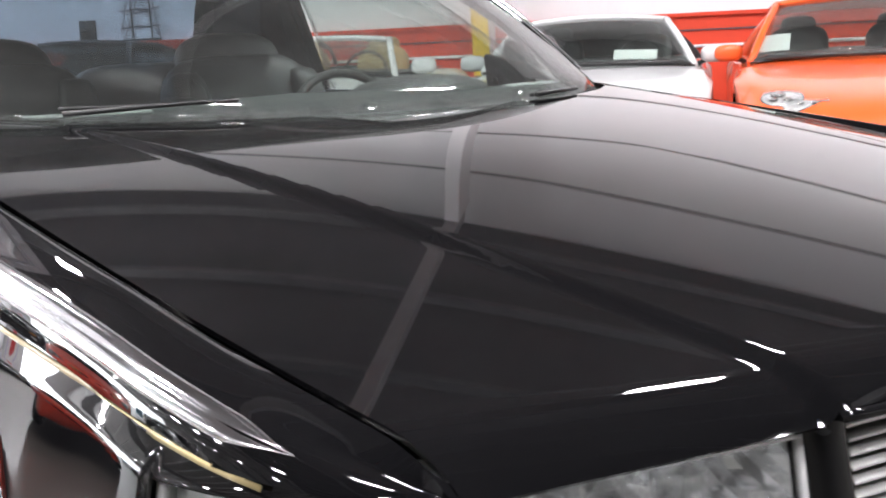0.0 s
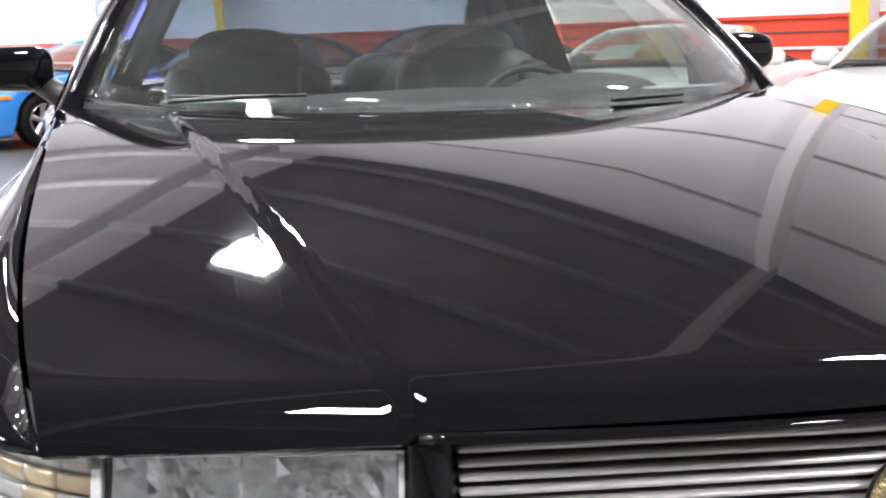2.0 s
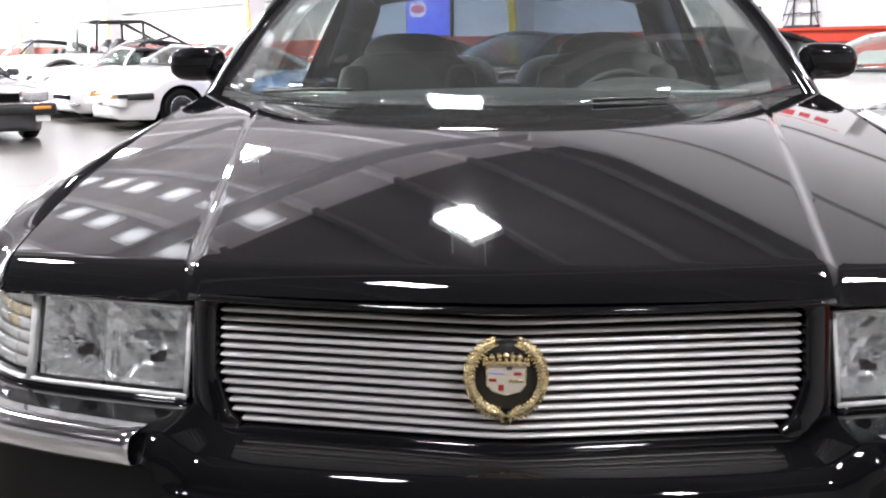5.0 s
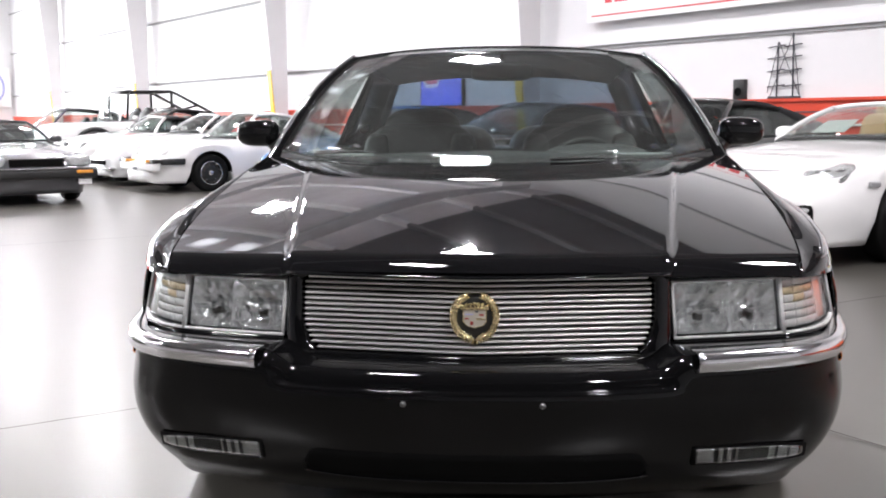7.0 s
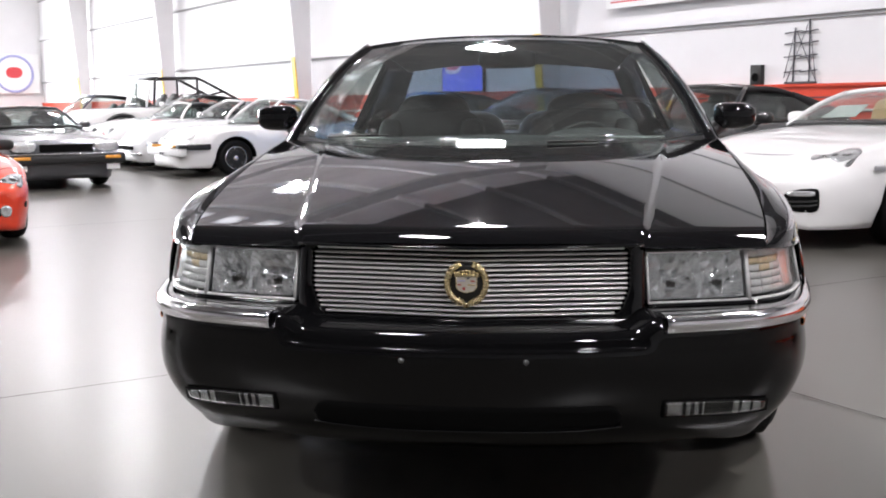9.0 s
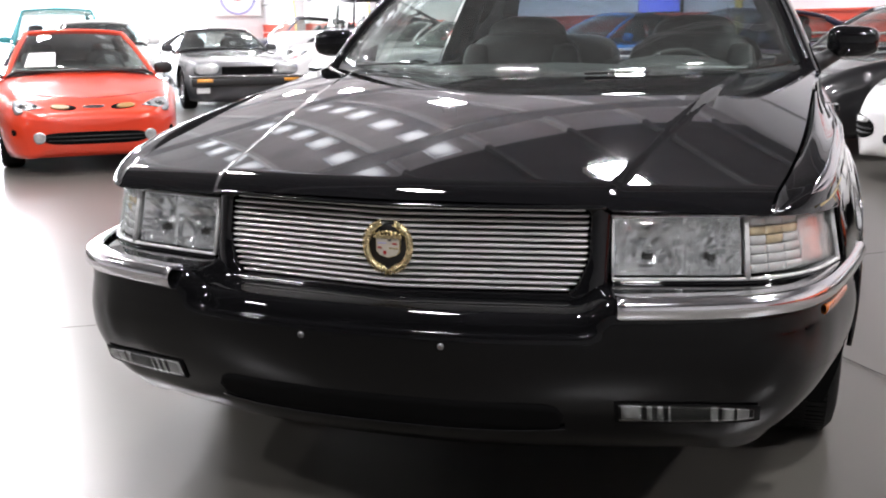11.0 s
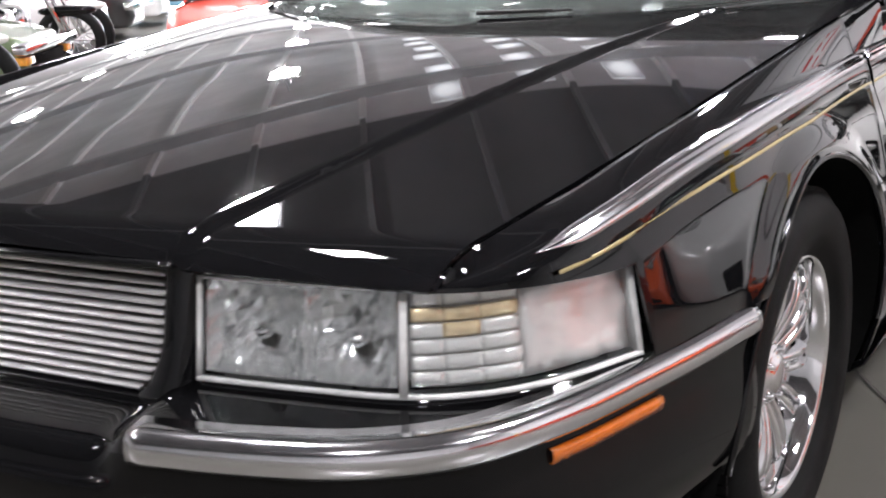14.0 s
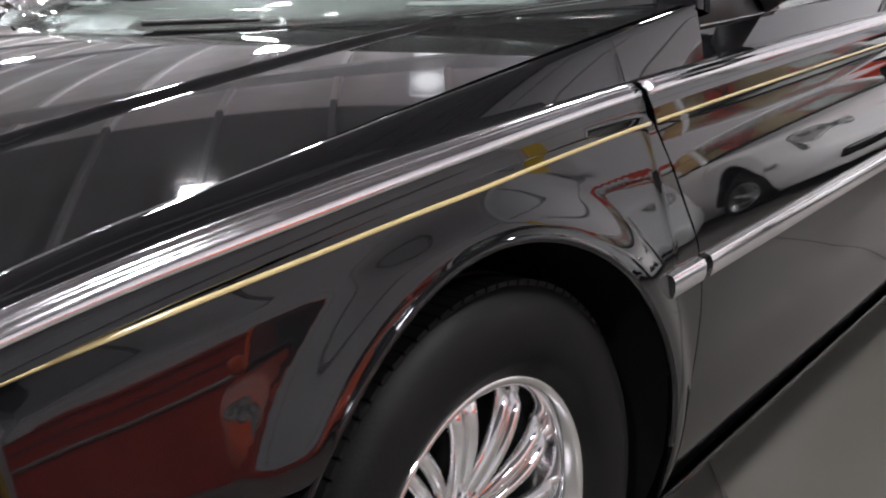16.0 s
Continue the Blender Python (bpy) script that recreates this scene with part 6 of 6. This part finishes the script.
lamp_pair(bs, 0.62, 0.10, 0.62, (0.12, 0.08, 0.08))
nv = other_car("saloon", "dark navy saloon at the end of the row", heading(25.4, 5.6, "out"), NAVY, top=SEDAN_TOP, belt_z=SEDAN_BELT, L=4.75, roof="soft", cabin=(1.6, 2.1, 3.2, 3.9, 1.38, 0.56), axle=0.95, base=2.7, wr=0.33)
lamp_pair(nv, 0.62, 0.10, 0.62, (0.12, 0.08, 0.08))

# white pick-up with a roll cage
pk = other_car("pickup_truck", "white open off-road truck with a black roll cage", heading(22.8, 4.6, "out"), WHITE, L=4.3, W=1.75, top=[(0, 0.98), (0.2, 1.06), (1.2, 1.10), (1.6, 1.12), (3, 1.12), (4.3, 1.12)], belt_z=[(0, 0.96), (0.3, 1.04), (1.4, 1.08), (4.3, 1.10)],
               plan=[(0, 0.80), (0.2, 0.86), (1.0, 0.87), (4.1, 0.87), (4.3, 0.85)], axle=0.85, base=2.34, wr=0.40, rim=0.21, ground=0.45, cabin=(1.45, 1.62, 2.5, 2.75, 1.68, 0.70), roof="open")
for s in (-1, 1):
    part("roll_bar", tube([(s * 0.66, 1.66, 1.14), (s * 0.66, 1.70, 1.70), (s * 0.66, 1.78, 1.76), (s * 0.66, 2.70, 1.78), (s * 0.66, 2.85, 1.72), (s * 0.68, 4.0, 1.14)], 0.032, 8), M["black_trim"], pk)
    part("roll_bar", tube([(s * 0.66, 2.72, 1.12), (s * 0.66, 2.72, 1.78)], 0.032, 8), M["black_trim"], pk)
    part("roll_bar", tube([(s * 0.66, 2.72, 1.30), (s * 0.67, 3.35, 1.46)], 0.026, 8), M["black_trim"], pk)
    part("arch_flare", tube([(s * 0.875, 0.85 + 0.50 * math.cos(a), 0.42 + 0.50 * math.sin(a)) for a in steps(0.0, math.pi, 20)], 0.05, 8), M["black_trim"], pk, "black wheel arch flare")
for y in (1.76, 2.72):
    part("roll_bar", tube([(-0.66, y, 1.775), (0.66, y, 1.775)], 0.032, 8), M["black_trim"], pk)

# dark grey grand tourer with rectangular lamps
jg = other_car("grand_tourer", "dark grey grand touring coupe with black bumper", heading(12.60, 7.50, "near") @ Matrix.Scale(0.87, 4), DARK, top=SEDAN_TOP, belt_z=SEDAN_BELT, L=4.75, W=1.79, cabin=(1.8, 2.4, 3.1, 4.0, 1.24, 0.52), axle=0.95, base=2.59, wr=0.325)
lamp_pair(jg, 0.62, 0.02, 0.66, (0.19, 0.10, 0.085), p=0.55)
slot_box(jg, "grille", -0.40, 0.40, -0.07, 0.58, 0.70, "dark_void", 0.05, 0.01)
slot_box(jg, "bumper", -0.88, 0.88, -0.06, 0.40, 0.54, "black_trim", 0.22, 0.03)
slot_box(jg, "bumper_trim", -0.88, 0.88, -0.06, 0.545, 0.565, "chrome", 0.20, 0.006)
for s in (-1, 1):
    slot_box(jg, "indicator", min(s * 0.56, s * 0.80), max(s * 0.56, s * 0.80), -0.10, 0.47, 0.52, "amber", 0.16, 0.008)
    slot_box(jg, "marker_card", min(s * 0.60, s * 0.80), max(s * 0.60, s * 0.80), -0.09, 0.30, 0.38, "plate_white", 0.02, 0.004)

# red coupe with oval lamps
rc = other_car("small_coupe", "bright red coupe with oval grille openings and a black roof", heading(6.70, 9.95, "near") @ Matrix.Scale(0.82, 4), RED, L=4.35, W=1.74, top=[(0, 0.60), (0.15, 0.70), (0.5, 0.78), (1.0, 0.86), (1.5, 0.93), (2.5, 0.95), (3.6, 0.96), (4.2, 0.88), (4.35, 0.78)],
               belt_z=[(0, 0.58), (0.2, 0.68), (0.6, 0.76), (1.3, 0.84), (2.5, 0.88), (3.6, 0.90), (4.35, 0.74)], mirror_mat=M["black_trim"], roof="soft", cabin=(1.35, 2.05, 3.0, 3.8, 1.30, 0.50), axle=0.88, base=2.48, wr=0.30, rim=0.20)
rc_skin = skin_of(rc)
lamp_inlay(rc, rc_skin, (0.60, 0.05, 0.665), (0.165, 0.078, 16, 1.0), (0, 0.86, -0.5), ((0.02, 0.005, 0.045), (-0.08, -0.015, 0.026)), "oval clear headlamp")
for s in (-1, 1):
    inlay(rc, rc_skin, "grille_oval", M["dark_void"], (0.27, 0.0, 0.640), oval(0.115, 0.045, 8), (0, 0.9, -0.4), 0.004, s)
    inlay(rc, rc_skin, "grille_lamp", M["amber_glass"], (0.30, 0.0, 0.645), oval(0.085, 0.036, 8), (0, 0.9, -0.4), 0.010, s)
    inlay(rc, rc_skin, "fog_lamp", M["lamp_shell"], (0.50, 0.0, 0.355), oval(0.055, 0.055), (0, 1, 0), 0.014, s, 3, 20)
    inlay(rc, rc_skin, "fog_lamp", M["dark_void"], (0.72, 0.0, 0.40), oval(0.045, 0.03), (0, 1, 0), 0.004, s, 2, 16)
inlay(rc, rc_skin, "lower_intake", M["dark_void"], (0.0, 0.0, 0.345), oval(0.46, 0.058, 0, 0, 0.45), (0, 1, 0), 0.006)
for z in (0.325, 0.362):
    inlay(rc, rc_skin, "intake_bar", M["black_trim"], (0.0, 0.0, z), oval(0.44, 0.006, 0, 0, 0.4), (0, 1, 0), 0.012, 1, 2)
inlay(rc, rc_skin, "badge", M["chrome"], (0.0, 0.0, 0.638), oval(0.10, 0.020), (0, 0.9, -0.4), 0.010)
part("lid_gap", tube([(0.66 * u, 0.16 + 0.22 * u * u, curve([(0, 0.60), (0.15, 0.70), (0.5, 0.78), (1.0, 0.86)])(0.16 + 0.22 * u * u) - 0.012 * u * u) for u in steps(-1, 1, 18)], 0.003, 5), M["ink"], rc)
b = grid([[(-0.56, 1.30, 0.965), (-0.26, 1.26, 0.975)], [(-0.50, 1.52, 1.10), (-0.24, 1.48, 1.11)]])
part("window_card", thick(b, 0.003), M["plate_white"], rc, "white price card", False)

# across the aisle
gs = other_car("wedge_coupe", "olive green wedge sports car with chrome bumper", heading(7.55, 11.75, "in"), GREEN, L=4.0, W=1.62, top=[(0, 0.55), (0.2, 0.62), (0.8, 0.72), (1.4, 0.82), (2.4, 0.85), (3.4, 0.86), (4.0, 0.76)], belt_z=[(0, 0.53), (0.3, 0.60), (1.0, 0.70), (2.0, 0.80), (3.4, 0.82), (4.0, 0.72)], roof="soft", cabin=(1.5, 2.0, 2.6, 3.2, 1.17, 0.48))
slot_box(gs, "bumper", -0.80, 0.80, -0.09, 0.42, 0.50, "chrome", 0.12, 0.03)
for s in (-1, 1):
    slot_box(gs, "indicator", min(s * 0.50, s * 0.74), max(s * 0.50, s * 0.74), -0.06, 0.34, 0.40, "amber", 0.12, 0.008)
    slot_box(gs, "marker_lamp", min(s * 0.78, s * 0.82), max(s * 0.78, s * 0.82), 0.25, 0.44, 0.49, "amber", 0.14, 0.008)
slot_box(gs, "grille", -0.44, 0.44, -0.08, 0.30, 0.40, "dark_void", 0.06, 0.01)
wt = other_car("classic_coupe", "white classic coupe across the aisle", heading(11.9, 12.2, "in"), WHITE, L=4.3, W=1.70, top=SPORT_TOP, belt_z=SPORT_BELT, roof="soft")
lamp_pair(wt, 0.60, 0.30, 0.66, (0.10, 0.12, 0.10))
kb = other_car("saloon", "black saloon with chrome bumper across the aisle", heading(14.4, 12.2, "in"), BLACKP, top=SEDAN_TOP, belt_z=SEDAN_BELT, L=4.75, cabin=(1.7, 2.3, 3.1, 3.9, 1.38, 0.54), axle=0.95, base=2.7, wr=0.33)
lamp_pair(kb, 0.62, 0.06, 0.64, (0.13, 0.10, 0.09))
slot_box(kb, "bumper", -0.84, 0.84, -0.09, 0.40, 0.50, "chrome", 0.14, 0.03)
ww = other_car("saloon", "white saloon further along the aisle", heading(17.0, 12.2, "in"), WHITE, top=SEDAN_TOP, belt_z=SEDAN_BELT, L=4.75, cabin=(1.7, 2.3, 3.1, 3.9, 1.38, 0.54), axle=0.95, base=2.7, wr=0.33)
lamp_pair(ww, 0.62, 0.06, 0.64, (0.13, 0.10, 0.09))
bb = other_car("convertible", "pale blue convertible with a red side stripe", heading(20.5, 12.0, "in"), car_paint("pale_blue_car_paint", (0.25, 0.52, 0.68)), top=SEDAN_TOP, belt_z=SEDAN_BELT, L=4.75, roof="soft", axle=0.95, base=2.7, cabin=(1.7, 2.3, 3.1, 3.9, 1.38, 0.54), wr=0.33)
lamp_pair(bb, 0.62, 0.06, 0.64, (0.13, 0.10, 0.09))
te = other_car("saloon", "teal classic saloon behind the red coupe", heading(16.6, 9.6, "near"), TEALP, top=SEDAN_TOP, belt_z=SEDAN_BELT, L=4.75, cabin=(1.5, 1.9, 3.1, 3.8, 1.45, 0.58), axle=0.95, base=2.7, wr=0.34)
lamp_pair(te, 0.62, 0.06, 0.70, (0.10, 0.10, 0.10))
slot_box(te, "bumper", -0.84, 0.84, -0.09, 0.40, 0.50, "chrome", 0.14, 0.03)
wf = other_car("classic_coupe", "white classic coupe with chrome bumper beside the grey tourer", heading(13.0, 9.25, "near"), WHITE, L=4.3, W=1.60, top=SPORT_TOP, belt_z=SPORT_BELT, roof="soft", cabin=(1.5, 1.9, 2.5, 3.2, 1.2, 0.48))
lamp_pair(wf, 0.55, 0.18, 0.62, (0.10, 0.10, 0.10))
slot_box(wf, "bumper", -0.76, 0.76, -0.09, 0.38, 0.47, "chrome", 0.14, 0.03)


# motorcycles beside the green car
def motorcycle(m, tank, label):
    ob = tagged(new("motorcycle"), label, "motorcycle", "motorcycles")
    ob.matrix_basis = m
    for y, nm in ((0.0, "front_wheel"), (1.5, "rear_wheel")):
        w = lathe([(0.24, -0.05), (0.30, -0.06), (0.33, -0.03), (0.33, 0.03), (0.30, 0.06), (0.24, 0.05)], 30)
        bmesh.ops.translate(w, verts=w.verts[:], vec=(0, y, 0.33))
        wh = part(nm, w, M["rubber"], ob)
        r = lathe([(0.245, -0.03), (0.245, 0.03)], 30)
        for i in range(12):
            a = 2 * math.pi * i / 12
            tube([(0, 0.03 * math.cos(a), 0.03 * math.sin(a)), (0, 0.24 * math.cos(a), 0.24 * math.sin(a))], 0.006, 4, r)
        bmesh.ops.translate(r, verts=r.verts[:], vec=(0, y, 0.33))
        part("rim", r, M["chrome"], wh)
    blob(ob, "fuel_tank", M[tank], (0, 0.62, 0.86), (0.15, 0.28, 0.13), (-6, 0, 0), 0.8)
    blob(ob, "seat", M["leather"], (0, 1.15, 0.80), (0.15, 0.34, 0.06), (4, 0, 0), 0.7)
    blob(ob, "engine", M["chrome"], (0, 0.75, 0.48), (0.20, 0.24, 0.20), p=0.6)
    blob(ob, "headlamp", M["chrome"], (0, 0.12, 0.92), (0.10, 0.10, 0.10))
    blob(ob, "front_mudguard", M[tank], (0, 0.0, 0.62), (0.08, 0.28, 0.05))
    blob(ob, "rear_mudguard", M[tank], (0, 1.55, 0.64), (0.10, 0.32, 0.06))
    for s in (-1, 1):
        part("fork", tube([(s * 0.09, 0.0, 0.33), (s * 0.09, 0.28, 1.05)], 0.025, 8), M["chrome"], ob)
        part("handlebar", tube([(0, 0.30, 1.05), (s * 0.22, 0.28, 1.12), (s * 0.40, 0.45, 1.08)], 0.014, 8), M["chrome"], ob)
        part("exhaust", tube([(s * 0.15, 0.65, 0.36), (s * 0.18, 1.0, 0.28), (s * 0.20, 1.8, 0.30)], [0.025, 0.035, 0.045], 8), M["chrome"], ob)
    part("kick_stand", tube([(-0.10, 0.85, 0.35), (-0.22, 0.90, 0.01)], 0.012, 6), M["black_trim"], ob)
    return ob


mc = motorcycle(heading(9.35, 11.9, "in"), "black_paint", "black and chrome motorcycle on its stand")
motorcycle(heading(10.3, 12.0, "in"), "white_enamel", "white and chrome motorcycle on its stand")
motorcycle(heading(5.75, 11.7, "in"), "white_enamel", "white and chrome motorcycle beside the green car")

# ---- signs and ledge things ----
def board(name, label, along0, along1, z0, z1, mat, category="sign"):
    ob = slab(name, H0, along0, 0.135, z0, along1, 0.175, z1, M[mat], label, 0.006, category)
    ob["kind"] = ""
    return ob


bn = tagged(new("banner"), "long white banner with red script and a thin red border", "banner")
bn.matrix_basis = hall_pose(0, 0)
b = bmesh.new()
box(b, 5.2, 0.14, 2.50, 10.0, 0.16, 3.48, 0.004)
part("cloth", b, M["plate_white"], bn, smooth=False)
rnd = random.Random(4)
for row_z, h in ((3.13, 0.22), (2.76, 0.12)):
    x = 5.5
    while x < 9.5:
        w = rnd.uniform(0.12, 0.42)
        b = bmesh.new()
        box(b, x, 0.160, row_z, min(x + w, 9.7), 0.164, row_z + h * rnd.uniform(0.7, 1.0), 0.002)
        part("print_bar", b, M["red_ink"], bn, smooth=False)
        x += w + rnd.uniform(0.05, 0.12)
for z in (2.58, 3.40):
    b = bmesh.new()
    box(b, 5.3, 0.160, z, 9.9, 0.163, z + 0.02)
    part("border", b, M["red_ink"], bn, smooth=False)

M["screen_blue"] = material("lit_blue_screen", (0.10, 0.12, 0.85), 0.3, emission=0.9)
M["screen_white"] = material("lit_white_logo", (0.9, 0.75, 0.85), 0.3, emission=0.8)
M["screen_red"] = material("lit_red_logo", (0.8, 0.05, 0.15), 0.3, emission=0.7)
sg = tagged(new("lit_sign"), "glowing blue sign with a pale oval on the red ledge", "sign")
sg.matrix_basis = hall_pose(13.9, 0.0)
b = bmesh.new()
box(b, -0.66, 0.0, RED_Z + 0.002, 0.66, 0.055, RED_Z + 0.72, 0.01)
part("casing", b, M["black_trim"], sg, smooth=False)
b = bmesh.new()
box(b, -0.62, 0.056, RED_Z + 0.03, 0.62, 0.062, RED_Z + 0.69)
part("screen", b, M["screen_blue"], sg, smooth=False)
blob(sg, "oval", M["screen_white"], (0.28, 0.062, RED_Z + 0.48), (0.26, 0.006, 0.14))
blob(sg, "oval_core", M["screen_red"], (0.28, 0.068, RED_Z + 0.48), (0.20, 0.004, 0.07))

# round wall sign, pale
rs = tagged(new("wall_sign"), "pale wall sign with a round blue and red emblem", "sign")
rs.matrix_basis = hall_pose(ALONG1, 1.15, -0.8, 90)
b = bmesh.new()
box(b, -1.0, 0.14, 2.5, 1.0, 0.18, 4.1, 0.02)
part("panel", b, M["plate_white"], rs, smooth=False)
ringb = tube([(0.72 * math.cos(a), 0.185, 3.3 + 0.72 * math.sin(a)) for a in steps(0, 2 * math.pi, 40)], 0.05, 6)
part("ring", ringb, M["blue_enamel"], rs)
blob(rs, "emblem", M["red_ink"], (0, 0.185, 3.35), (0.32, 0.01, 0.22))

# wire sculpture of a rigged ship and a small dark box on the ledge
sh = tagged(new("ship_sculpture"), "dark wire model of a rigged sailing ship on the ledge", "sculpture")
sh.matrix_basis = hall_pose(6.57, 0.03, RED_Z + 0.006)
b = bmesh.new()
box(b, -0.22, -0.05, 0.0, 0.22, 0.05, 0.03, 0.008)
part("hull", b, M["ink"], sh)
for x in (-0.12, 0.12):
    part("mast", tube([(x, 0, 0.02), (x * 0.9, 0, 0.80 if x < 0 else 0.70)], 0.010, 6), M["ink"], sh)
    for z in (0.15, 0.34, 0.50, 0.64):
        part("yard", tube([(x - 0.13, 0.02, z + 0.02), (x + 0.15, -0.01, z)], 0.008, 5), M["ink"], sh)
for p, q in (((-0.22, 0, 0.03), (0.1, 0, 0.7)), ((0.22, 0, 0.03), (-0.1, 0, 0.78)), ((-0.22, 0, 0.03), (-0.1, 0, 0.78)), ((0.26, 0, 0.08), (0.1, 0, 0.7)), ((-0.2, 0, 0.34), (0.2, 0, 0.30))):
    part("rigging", tube([p, q], 0.005, 4), M["ink"], sh)
bx = tagged(new("small_speaker"), "small black box standing on the red ledge", "loudspeaker")
bx.matrix_basis = hall_pose(7.25, 0.02, RED_Z + 0.006)
b = bmesh.new()
box(b, -0.09, -0.05, 0.0, 0.09, 0.05, 0.26, 0.008)
part("cabinet", b, M["black_trim"], bx)
b = lathe([(0.0, 0.004), (0.05, 0.0), (0.055, 0.006)], 18, "z")
bmesh.ops.transform(b, matrix=Matrix.Translation((0, 0.054, 0.10)) @ Matrix.Rotation(radians(-90), 4, "X"), verts=b.verts[:])
part("cone", b, M["dark_void"], bx)
